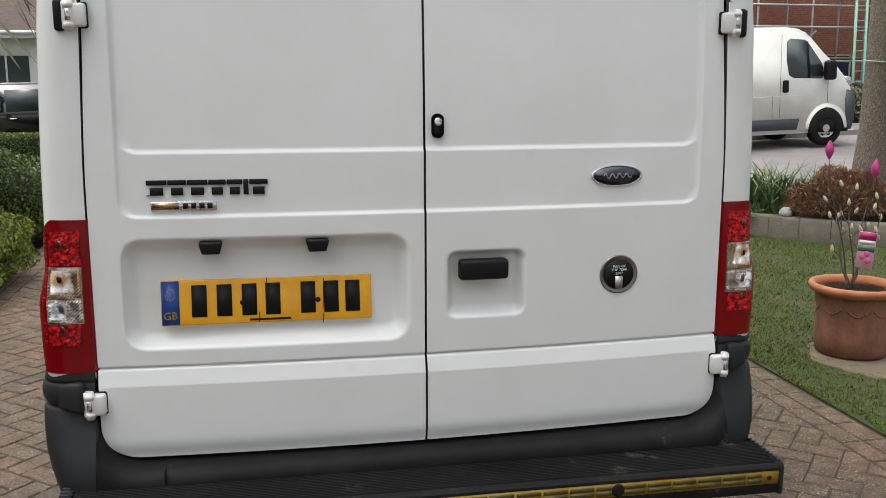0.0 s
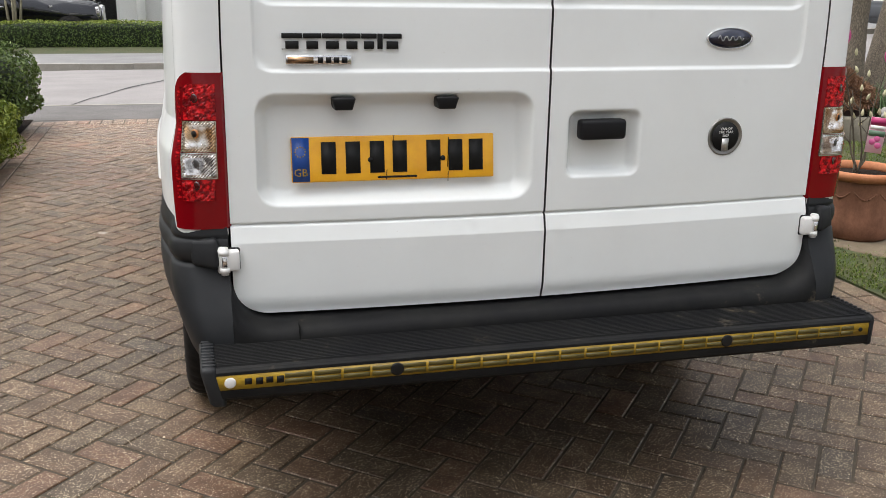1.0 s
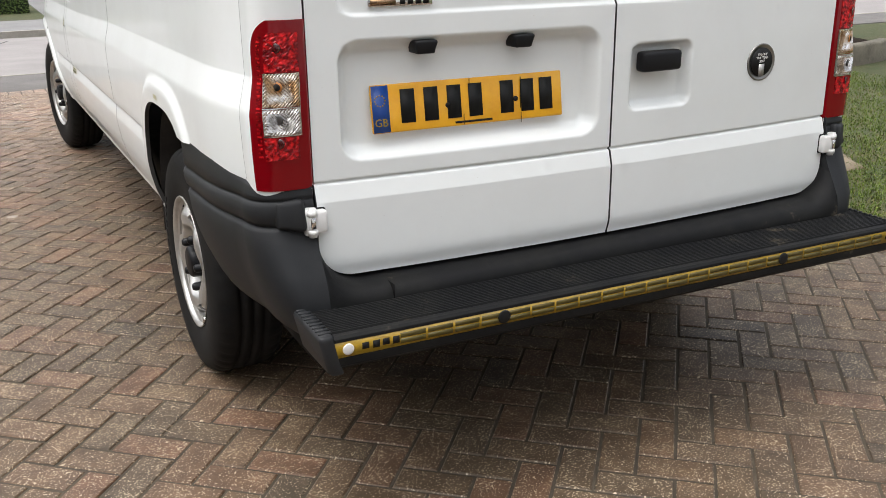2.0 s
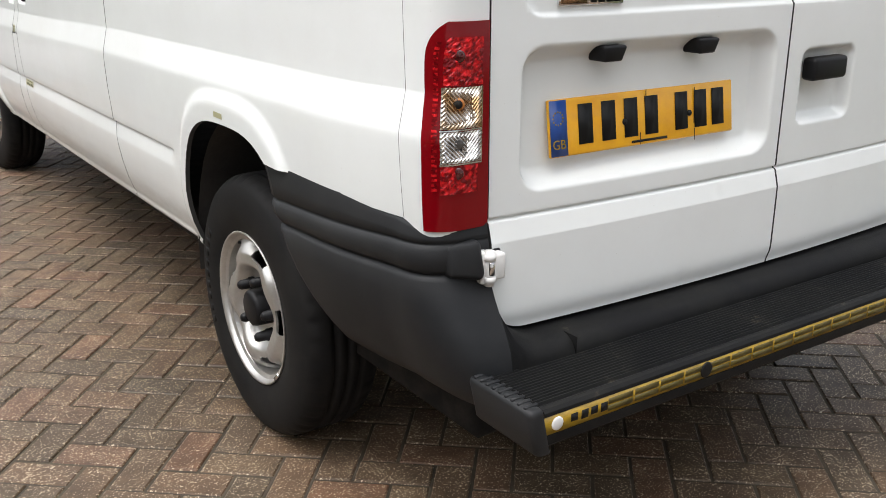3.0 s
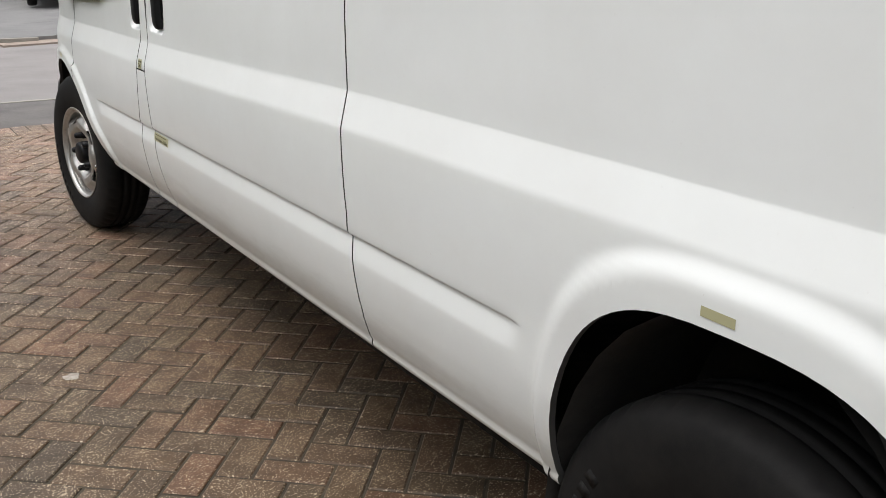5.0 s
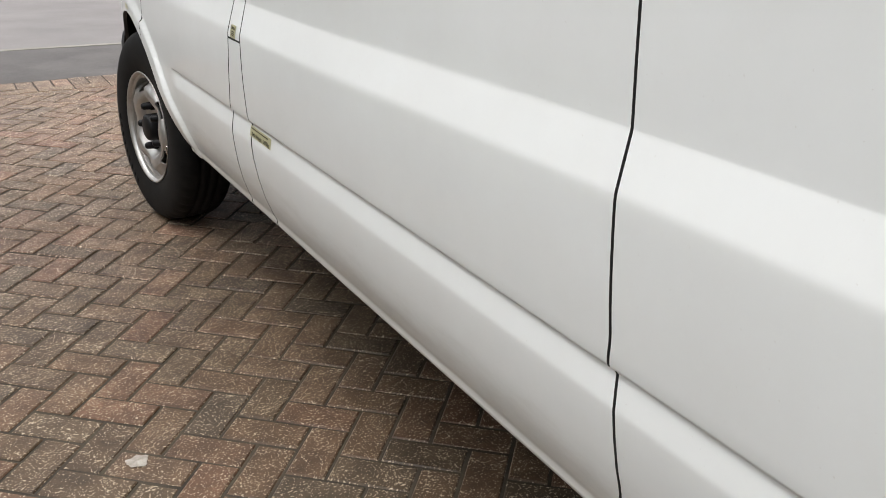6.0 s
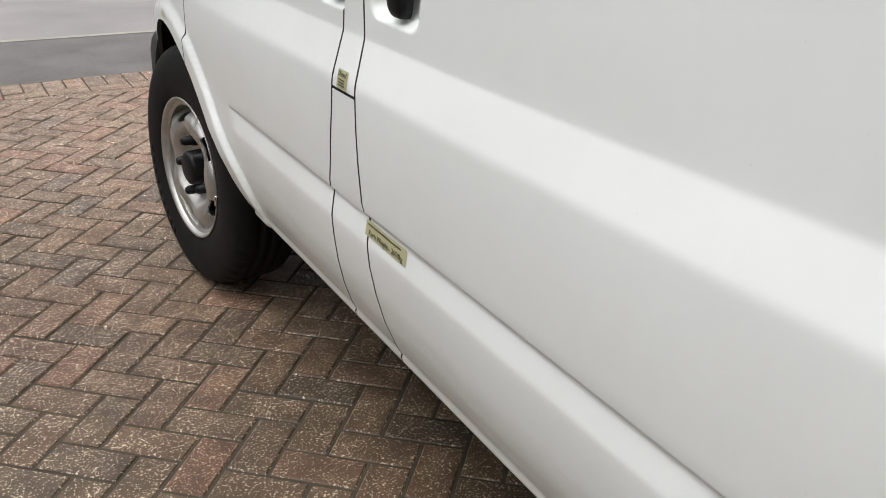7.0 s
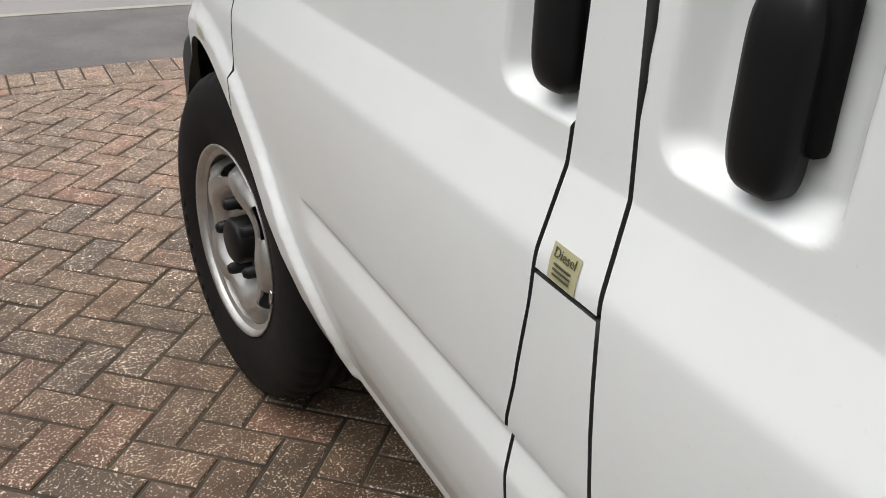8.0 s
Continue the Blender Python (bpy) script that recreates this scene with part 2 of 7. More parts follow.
def box(bm, lo, hi, bevel=0.0, segments=2, m=None):
    """A box between two corners, its edges rounded by bevel, optionally turned by m."""
    r = bmesh.ops.create_cube(bm, size=1.0)
    vs = r["verts"]
    for v in vs:
        v.co = Vector([(a + b) / 2 + c * (b - a) for a, b, c in zip(lo, hi, v.co)])
    if m is not None:
        bmesh.ops.transform(bm, matrix=m, verts=vs)
    if bevel:
        edges = list({e for v in vs for e in v.link_edges})
        bmesh.ops.bevel(bm, geom=edges, offset=bevel, segments=segments, affect="EDGES", profile=0.5)
    return bm


def boxed(lo, hi, bevel=0.0, segments=2, m=None):
    return box(bmesh.new(), lo, hi, bevel, segments, m)


def tube(bm, a, b, r, r2=None, n=12, caps=True):
    a, b = Vector(a), Vector(b)
    r2 = r if r2 is None else r2
    q = (b - a).to_track_quat("Z", "Y").to_matrix()
    rings = []
    for p, rad in ((a, r), (b, r2)):
        rings.append([bm.verts.new(p + q @ Vector((rad * math.cos(2 * math.pi * k / n), rad * math.sin(2 * math.pi * k / n), 0))) for k in range(n)])
    for k in range(n):
        bm.faces.new((rings[0][k], rings[0][(k + 1) % n], rings[1][(k + 1) % n], rings[1][k]))
    if caps:
        bm.faces.new(rings[0][::-1])
        bm.faces.new(rings[1])
    return bm


def lathe(bm, profile, n=48, closed=False, wobble=None):
    """Turn a profile of (radius, height) about z."""
    rings = []
    for i, (r, z) in enumerate(profile):
        ring = []
        for k in range(n):
            a = 2 * math.pi * k / n
            rr = r + (wobble(i, k, r, z) if wobble else 0)
            ring.append(bm.verts.new((rr * math.cos(a), rr * math.sin(a), z)))
        rings.append(ring)
    for i in range(len(rings) - (0 if closed else 1)):
        p, q = rings[i], rings[(i + 1) % len(rings)]
        for k in range(n):
            bm.faces.new((p[k], p[(k + 1) % n], q[(k + 1) % n], q[k]))
    return rings


def sheet(bm, rows):
    """A quad mesh through rows of points."""
    vs = [[bm.verts.new(p) for p in row] for row in rows]
    for a, b in zip(vs, vs[1:]):
        for k in range(len(a) - 1):
            bm.faces.new((a[k], a[k + 1], b[k + 1], b[k]))
    return vs


def smoothstep(a, b, v):
    t = min(1.0, max(0.0, (v - a) / (b - a)))
    return t * t * (3 - 2 * t)


def folded(bm, move, slot=0):
    """Turn the open edges of a panel inwards, with a sharp fold."""
    edges = [e for e in bm.edges if e.is_boundary]
    r = bmesh.ops.extrude_edge_only(bm, edges=edges)
    for g in r["geom"]:
        if isinstance(g, bmesh.types.BMFace):
            g.material_index = slot
    for e in edges:
        e.smooth = False
    bmesh.ops.translate(bm, vec=move, verts=[g for g in r["geom"] if isinstance(g, bmesh.types.BMVert)])


def writing(name, text, size, m, mat, parent, depth=0.0006):
    """Letters in the built-in font, as a mesh part centred on m."""
    cu = bpy.data.curves.new(name, "FONT")
    cu.body, cu.size, cu.align_x, cu.align_y, cu.extrude, cu.resolution_u = text, size, "CENTER", "CENTER", depth, 2
    tmp = bpy.data.objects.new(name, cu)
    scene.collection.objects.link(tmp)
    me = bpy.data.meshes.new_from_object(tmp.evaluated_get(bpy.context.evaluated_depsgraph_get()))
    bpy.data.objects.remove(tmp)
    me.materials.clear()
    me.materials.append(mat)
    me.transform(m)
    ob = new(name, me)
    ob.parent = parent
    return ob


# ---- the van ----
van = thing("van", "white panel van with black bumpers parked on block paving", "van")

# half-width of the side against height: sill, rail step, shoulder, tumblehome
PROFILE = [(0.440, 0.902), (0.447, 0.907), (0.454, 0.909), (0.460, 0.907), (0.475, 0.915), (0.52, 0.931), (0.57, 0.9425), (0.62, 0.9495), (0.652, 0.9524), (0.662, 0.9526), (0.668, 0.9520),
           (0.690, 0.9490), (0.709, 0.9460), (0.712, 0.9467), (0.7145, 0.951), (0.73, 0.9535), (0.80, 0.9572), (0.85, 0.9582), (0.90, 0.9580), (0.930, 0.9574), (0.940, 0.9568), (0.945, 0.9561), (0.950, 0.9550), (0.955, 0.9536),
           (1.019, 0.9360), (1.0205, 0.93568), (1.0225, 0.93548), (1.036, 0.9350), (1.10, 0.9335), (1.3, 0.927), (1.6, 0.913), (1.9, 0.886), (2.1, 0.852), (2.2, 0.81)]
PLAIN = [p for p in PROFILE if not 0.64 < p[0] < 0.72]
PZ, PD = zip(*PROFILE)
QZ, QD = zip(*PLAIN)
AXLE_R, AXLE_F = 0.908, 4.66


def slope(y):
    """The body lines fall slightly towards the nose."""
    return -0.011 * (y - 1.35)


def arch_rear(y, z):
    return (abs((y - 0.885) / 0.355) ** 3 + abs((max(z, 0.36) - 0.36) / 0.493) ** 3) ** (1 / 3)


FRONT_LINE = [(0.0, 0.822), (0.085, 0.815), (0.17, 0.784), (0.256, 0.738), (0.345, 0.666), (0.43, 0.584), (0.50, 0.530), (0.57, 0.484), (0.60, 0.44)]
for _ in range(2):
    soft = [FRONT_LINE[0]]
    for (o1, z1), (o2, z2) in zip(FRONT_LINE, FRONT_LINE[1:]):
        soft += [(0.75 * o1 + 0.25 * o2, 0.75 * z1 + 0.25 * z2), (0.25 * o1 + 0.75 * o2, 0.25 * z1 + 0.75 * z2)]
    FRONT_LINE = soft + [FRONT_LINE[-1]]
FRONT_OFF, FRONT_Z = zip(*FRONT_LINE)


def arch_front(y, z):
    off = abs(y - AXLE_F)
    rim = math.hypot(0.60, 0.42)
    a = math.atan2(max(z - 0.40, 0.0), off + 1e-6)
    best = 1e9
    for (o1, z1), (o2, z2) in zip(zip(FRONT_OFF, FRONT_Z), zip(FRONT_OFF[1:], FRONT_Z[1:])):
        dx, dz = o2 - o1, z2 - z1
        t = min(1, max(0, ((off - o1) * dx + (z - z1) * dz) / (dx * dx + dz * dz)))
        best = min(best, math.hypot(off - o1 - t * dx, z - z1 - t * dz))
    inside = z < np.interp(off, FRONT_OFF, FRONT_Z) and off < 0.60
    return -best if inside else best


def half_width(y, z):
    rail = smoothstep(1.315, 1.36, y) * (1 - smoothstep(4.04, 4.12, y))
    z += 0.021 * smoothstep(1.7, 3.2, y) * smoothstep(0.80, 0.90, z) * (1 - smoothstep(1.1, 1.3, z))
    d = rail * np.interp(z, PZ, PD) + (1 - rail) * np.interp(z, QZ, QD)
    k = arch_rear(y, z)
    d += 0.013 * (1 - smoothstep(1.09, 1.175, k))
    if y > 3.4:
        f = arch_front(y, z)
        d += 0.013 * (1 - smoothstep(0.058, 0.070, f)) * smoothstep(0.40, 0.5, z)
    d -= 0.046 * smoothstep(0.5, 0.0, y) ** 2
    d -= 0.23 * max(0.0, (y - 4.35) / 1.15) ** 2.4
    return float(d)


def rear_poly():
    pts = []
    for k in range(41):
        a = math.pi * k / 40
        c, s = math.cos(a), math.sin(a)
        pts.append((0.885 + 0.355 * math.copysign(abs(c) ** (2 / 3), c), 0.36 + 0.493 * abs(s) ** (2 / 3)))
    return [(1.24, 0.1)] + pts + [(0.53, 0.1)]


def front_poly():
    right = list(zip(FRONT_OFF, FRONT_Z))
    pts = [(AXLE_F - o, z) for o, z in right[::-1]] + [(AXLE_F + o, z) for o, z in right[1:]]
    return [(AXLE_F - 0.60, 0.1)] + pts + [(AXLE_F + 0.60, 0.1)]


def in_poly(y, z, poly):
    inside = False
    for (y1, z1), (y2, z2) in zip(poly, poly[1:] + poly[:1]):
        if (z1 > z) != (z2 > z) and y < (y2 - y1) * (z - z1) / (z2 - z1) + y1:
            inside = not inside
    return inside


def cut_out(bm, poly, lo, hi):
    """Cut an outline into a flat (y, z) sheet and take away what lies in it."""
    for (y1, z1), (y2, z2) in zip(poly, poly[1:]):
        if math.hypot(y2 - y1, z2 - z1) < 1e-4:
            continue
        c, reach = Vector((0, (y1 + y2) / 2, (z1 + z2) / 2)), math.hypot(y2 - y1, z2 - z1) / 2 + 0.06
        near = [f for f in bm.faces if any((v.co - c).length < reach + 0.06 for v in f.verts) or (f.calc_center_median() - c).length < reach]
        geom = list({g for f in near for g in (f, *f.edges, *f.verts)})
        bmesh.ops.bisect_plane(bm, geom=geom, plane_co=(0, y1, z1), plane_no=(0, z2 - z1, y1 - y2), dist=1e-5)
    dead = [f for f in bm.faces if in_poly(f.calc_center_median().y, f.calc_center_median().z, poly)]
    bmesh.ops.delete(bm, geom=dead, context="FACES")


ROWS_LOW = [0.440, 0.447, 0.454, 0.460, 0.475, 0.485, 0.495, 0.5075, 0.52, 0.5325, 0.545, 0.5575, 0.57, 0.5825, 0.595, 0.6075, 0.62, 0.635, 0.645, 0.656, 0.662, 0.665, 0.668, 0.674, 0.682, 0.695, 0.702, 0.709, 0.712, 0.7145, 0.718, 0.73,
            0.74, 0.75, 0.7625, 0.775, 0.7875, 0.80, 0.8125, 0.825, 0.8375, 0.85, 0.865, 0.88, 0.89, 0.90, 0.906, 0.912, 0.917, 0.922, 0.927, 0.932, 0.936, 0.940, 0.9425, 0.945, 0.9475, 0.950, 0.9525, 0.955, 0.9575, 0.960, 0.9625, 0.965, 0.968, 0.971, 0.975, 0.985, 0.992, 0.996, 0.9985, 1.001, 1.005, 1.010, 1.015, 1.019, 1.0205, 1.0225, 1.025, 1.028, 1.031, 1.034, 1.037]
ROWS_MID = [1.040 + 0.0045 * k for k in range(46)]
ROWS_TOP = [1.28, 1.35, 1.45, 1.55, 1.65, 1.75, 1.85, 1.95, 2.05, 2.13, 2.2]


def recess(y, z, y0, y1, z0, z1, depth, soft=0.022, r=0.03):
    """Depth of a rounded hollow with sloping sides."""
    cy, cz, hy, hz = (y0 + y1) / 2, (z0 + z1) / 2, (y1 - y0) / 2, (z1 - z0) / 2
    qy, qz = abs(y - cy) - hy + r, abs(z - cz) - hz + r
    d = math.hypot(max(qy, 0), max(qz, 0)) + min(max(qy, qz), 0) - r
    t = min(1.0, max(0.0, -d / soft))
    return depth * (0.35 * t * t * (3 - 2 * t) + 0.65 * t * (2 - t))


def hollows(y, z):
    zs = z + slope(y)
    return recess(y, zs, 3.196, 3.356, 1.015, 1.190, 0.024, 0.024, 0.028) + recess(y, zs, 3.38, 3.576, 1.009, 1.186, 0.022, 0.022, 0.026)


def columns(y0, y1, step, dense=()):
    ys = [y0 + (y1 - y0) * k / max(1, round((y1 - y0) / step)) for k in range(max(1, round((y1 - y0) / step)) + 1)]
    for a, b, s in dense:
        ys = [v for v in ys if not a < v < b] + [a + s * k for k in range(int((b - a) / s) + 1)]
    return sorted(set(round(v, 5) for v in ys))


def side_mesh(y_rear, y_front, rows, ys, side, cut=(), hollow=True, inset=0.0, top=None):
    """A panel of the body side between two seams, which are functions of height."""
    bm = bmesh.new()
    a0, a1 = ys[0], ys[-1]
    grid = []
    for z in rows:
        lo, hi = y_rear(z), y_front(z)
        grid.append([(0, lo + (hi - lo) * (v - a0) / (a1 - a0), z) for v in ys])
    sheet(bm, grid)
    for poly in cut:
        cut_out(bm, poly, 0, 0)
    for v in bm.verts:
        y, z = v.co.y, v.co.z
        if top is not None:
            z = min(z, top(y))
        d = half_width(y, z) - (hollows(y, z) if hollow else 0.0) - inset - (0.034 if inset and 1.0 < z < 1.24 and 3.1 < y < 3.7 else 0.0)
        v.co = Vector((side * d, y, z + slope(y)))
    if not inset:
        folded(bm, (-side * 0.013, 0, 0), 1)
    return bm


def seam_corner(z):
    return 0.124 + 0.07 * max(0.0, min(z, 1.3) - 0.78)


def seam_slide(z):
    return float(np.interp(z, (0.45, 0.54, 0.666, 0.709, 0.716, 0.756, 0.94, 1.02, 1.17), (1.906, 1.900, 1.911, 1.918, 1.932, 1.929, 1.945, 1.952, 1.966)))


def seam_back(z):
    return float(np.interp(z, (0.44, 0.53, 0.62, 0.709, 0.716, 0.75, 0.90, 1.0, 1.15), (3.285, 3.312, 3.332, 3.337, 3.352, 3.356, 3.368, 3.377, 3.391)))


def seam_door(z):
    return float(np.interp(z, (0.44, 0.55, 0.709, 0.715, 0.78, 0.87, 1.04), (3.487, 3.487, 3.489, 3.496, 3.480, 3.465, 3.460)))


def seam_wing(z):
    return 4.43 - 0.02 * smoothstep(0.9, 1.2, z)


# folded panel edges: dark grey stands in for shade inside the seams
SEAM_SHADE = material("seam_shade_grey", (0.055, 0.055, 0.053), 0.6)
SKIN = [PAINT, SEAM_SHADE]
G = 0.0028  # half of a shut line
ALL_ROWS = ROWS_LOW + ROWS_MID + ROWS_TOP
RA, FA = rear_poly(), front_poly()
BUMPER_CUT = [(0.0, 0.2), (0.0, 0.783), (0.74, 0.801), (0.74, 0.2)]


def build_side(side):
    near = side < 0
    s = side_mesh(lambda z: seam_corner(z) + 0.0012, lambda z: seam_slide(z) - G, ALL_ROWS, columns(0.11, 1.92, 0.03, [(0.40, 1.29, 0.0088), (1.29, 1.38, 0.008)]), side, [RA, BUMPER_CUT])
    part("side_panel", s, SKIN, van)
    door = part("sliding_door" if near else "side_panel", side_mesh(lambda z: seam_slide(z) + G, lambda z: seam_back(z) - G, ALL_ROWS, columns(1.92, 3.36, 0.04, [(3.17, 3.372, 0.004)]), side), SKIN, van)
    part("pillar", side_mesh(lambda z: seam_back(z) + G, lambda z: seam_door(z) - G, [0.9085] + [z for z in ALL_ROWS if z > 0.91], columns(3.37, 3.47, 0.008), side, hollow=False), SKIN, van)
    flap = part("fuel_flap", side_mesh(lambda z: seam_back(z) + G, lambda z: seam_door(z) - G, [0.7145, 0.73, 0.75, 0.775, 0.80, 0.825, 0.85, 0.88, 0.9035], columns(3.37, 3.47, 0.012), side), SKIN, van)
    part("pillar", side_mesh(lambda z: seam_back(z) + G, lambda z: seam_door(z) - G, [z for z in ALL_ROWS if z < 0.713], columns(3.37, 3.47, 0.012), side), SKIN, van)
    fd = part("front_door", side_mesh(lambda z: seam_door(z) + G, lambda z: seam_wing(z) - G, [z for z in ALL_ROWS if z < 1.27], columns(3.48, 4.43, 0.03, [(3.485, 3.60, 0.004), (3.95, 4.43, 0.007)]), side, [FA]), SKIN, van)
    part("front_wing", side_mesh(lambda z: seam_wing(z) + G, lambda z: 5.35, [z for z in ALL_ROWS if z < 1.2], columns(4.43, 5.35, 0.03), side, [FA], top=lambda y: 1.20 - 0.32 * max(0, (y - 4.6) / 0.75) ** 1.6), SKIN, van)
    # near-black shell behind the panels keeps the shut lines in painted shade
    shell = side_mesh(lambda z: 0.14, lambda z: 5.0, [z for z in ALL_ROWS if z < 1.2][::2] + [1.15], columns(0.14, 5.0, 0.05), side, [RA, FA], inset=0.014)
    bmesh.ops.delete(shell, geom=[f for f in shell.faces if f.calc_center_median().z < 0.76 and f.calc_center_median().y < 0.62], context="FACES")
    part("inner_shell", shell, GAP, van)
    up = side_mesh(lambda z: 0.14, lambda z: 3.5, [1.15, 1.3, 1.5, 1.7, 1.9, 2.1, 2.18], columns(0.14, 3.5, 0.2), side, inset=0.034)
    part("inner_shell", up, GAP, van)
    # cab window, belt and pillars
    glass = bmesh.new()
    rows = []
    for k in range(7):
        z = 1.235 + 0.72 * k / 6
        y1 = 4.36 - 0.62 * (k / 6) ** 1.1
        rows.append([(side * (half_width(3.9, z + 0.03) - 0.012), 3.47 + (y1 - 3.47) * j / 8, z) for j in range(9)])
    sheet(glass, rows)
    part("door_window", glass, DARK_GLASS, van)
    frame_bm = bmesh.new()
    for k in range(6):
        z = 1.235 + 0.72 * k / 6
        z2 = 1.235 + 0.72 * (k + 1) / 6
        y1, y2 = 4.36 - 0.62 * (k / 6) ** 1.1, 4.36 - 0.62 * ((k + 1) / 6) ** 1.1
        tube(frame_bm, (side * (half_width(3.9, z) - 0.03), y1 + 0.03, z), (side * (half_width(3.9, z2) - 0.03), y2 + 0.03, z2), 0.04, n=10)
    part("front_pillar", frame_bm, PAINT, van)
    mirror = part("mirror", boxed((-0.10, -0.055, 0.0), (0.10, 0.075, 0.34), 0.04, 3, pose(side * 1.10, 4.48, 1.46)), SOFT_BLACK, van)
    part("mirror_glass", boxed((-0.08, -0.062, 0.03), (0.08, -0.053, 0.31), 0.003, 1, pose(side * 1.10, 4.48, 1.46)), CHROME, mirror)
    arm = bmesh.new()
    sheet(arm, [[(side * 0.946, 3.55, 1.200), (side * 0.948, 3.98, 1.078), (side * 0.948, 4.42, 1.058)], [(side * 0.942, 3.62, 1.32), (side * 0.944, 4.0, 1.34), (side * 0.940, 4.40, 1.30)]])
    folded(arm, (-side * 0.022, 0, 0))
    part("mirror_base", arm, SOFT_BLACK, van)
    part("mirror_arm", boxed((-0.035, -0.045, 0.0), (0.035, 0.05, 0.42), 0.025, 3, pose(side * 0.945, 4.43, 1.062)), SOFT_BLACK, mirror)
    for k in range(4):
        part("grip_rib", boxed((-0.006, 0.0, 0.0), (0.006, 0.012, 0.09), 0.003, 1, pose(side * 0.954, 3.98 + 0.035 * k, 1.15, 0, 0, 0)), GAP, mirror)
    # handles: sliding door and front door
    for (yc, w, owner) in ((3.2645, 0.0250, door), (3.496, 0.026, fd)):
        z0, z1 = (1.028, 1.158) if owner is door else (1.027, 1.150)
        x = half_width(yc, 1.12)
        bm = bmesh.new()
        rows = []
        for k in range(25):
            t = 0.5 - 0.5 * math.cos(math.pi * k / 24)
            e = math.sqrt(max(0.0, 1 - abs(2 * t - 1) ** 6))
            z = z0 + (z1 - z0) * t
            out = 0.013 * math.sqrt(max(0.0, 1 - abs(2 * t - 1) ** 4)) + 0.003
            rows.append([(side * (x - 0.002 + out * math.sin(math.pi * j / 8) ** 0.35), yc + w * (0.35 + 0.65 * e) * -math.cos(math.pi * j / 8), z) for j in range(9)])
        sheet(bm, rows)
        folded(bm, (-side * 0.010, 0, 0))
        part("handle", bm, SOFT_BLACK, owner, "black plastic pull handle")
        part("handle_socket", boxed((-0.008, -0.010, 0.0), (0.008, 0.010, 0.098), 0.005, 2, pose(side * (x - 0.014), yc - w + 0.002, z0 + 0.032)), GAP, owner)
    return door, flap


left_door, left_flap = build_side(-1)
build_side(1)

# roof, floor, bonnet, windscreen and nose
bm = bmesh.new()
sheet(bm, [[(x * (0.80 - 0.05 * smoothstep(3.5, 4.0, y)), y, 2.2 + slope(min(y, 3.6)) + 0.13 * (1 - abs(x) ** 2.6) - 0.12 * smoothstep(3.4, 3.95, y) - 0.05 * smoothstep(0.2, 0.0, y)) for x in [k / 10 - 1 for k in range(21)]] for y in (0.0, 0.04, 0.1, 0.2, 0.6, 1.2, 1.8, 2.4, 3.0, 3.4, 3.6, 3.75, 3.85, 3.92)])
part("roof", bm, PAINT, van)
bm = bmesh.new()
sheet(bm, [[(x * (0.86 - 0.12 * t), 4.80 - 0.95 * t + 0.10 * (1 - x * x), 1.22 + 0.86 * t) for x in [k / 8 - 1 for k in range(17)]] for t in [k / 6 for k in range(7)]])
part("windscreen", bm, DARK_GLASS, van)
bm = bmesh.new()
sheet(bm, [[(x * (half_width(y, 1.0) - 0.035), y + 0.16 * (1 - x * x) * smoothstep(4.7, 5.35, y), 1.205 + slope(y) - 0.32 * max(0, (y - 4.6) / 0.75) ** 1.6 + 0.05 * (1 - x * x)) for x in [k / 8 - 1 for k in range(17)]] for y in (4.55, 4.7, 4.85, 5.0, 5.1, 5.2, 5.3, 5.35)])
part("bonnet", bm, PAINT, van)
part("front_bumper", boxed((-0.845, 5.17, 0.32), (0.845, 5.52, 0.64), 0.10, 4), PLASTIC, van)
part("grille", boxed((-0.55, 5.2, 0.60), (0.55, 5.47, 0.86), 0.06, 3), SOFT_BLACK, van)
for s in (-1, 1):
    part("headlight", boxed((min(s * 0.55, s * 0.80), 5.15, 0.66), (max(s * 0.55, s * 0.80), 5.42, 0.92), 0.07, 3), WHITE_FACET, van)
part("chassis_floor", boxed((-0.80, 0.06, 0.31), (0.80, 5.2, 0.47), 0.02, 1), UNDER, van)
bm = bmesh.new()
for y in (AXLE_R, AXLE_F):
    tube(bm, (-0.75, y, 0.34), (0.75, y, 0.34), 0.05)
box(bm, (-0.62, 0.05, 0.33), (-0.52, 4.2, 0.44), 0.01, 1)
box(bm, (0.52, 0.05, 0.33), (0.62, 4.2, 0.44), 0.01, 1)
part("axles_and_rails", bm, UNDER, van)
for y, half, top in ((AXLE_R, 0.36, 0.86), (AXLE_F, 0.50, 0.81)):
    for s in (-1, 1):
        bm = bmesh.new()
        rows = []
        for k in range(15):
            a = math.pi * k / 16
            rows.append([(s * x, y + half * math.cos(a), 0.36 + (top - 0.36) * math.sin(a)) for x in (0.60, 0.75, 0.885, 0.925 if half < 0.4 else 0.90)])
        sheet(bm, rows)
        bm.faces.new([bm.verts.new((s * 0.60, y + half * math.cos(math.pi * k / 16), 0.36 + (top - 0.36) * math.sin(math.pi * k / 16))) for k in range(15)])
        part("wheel_arch_liner", bm, LINER, van)

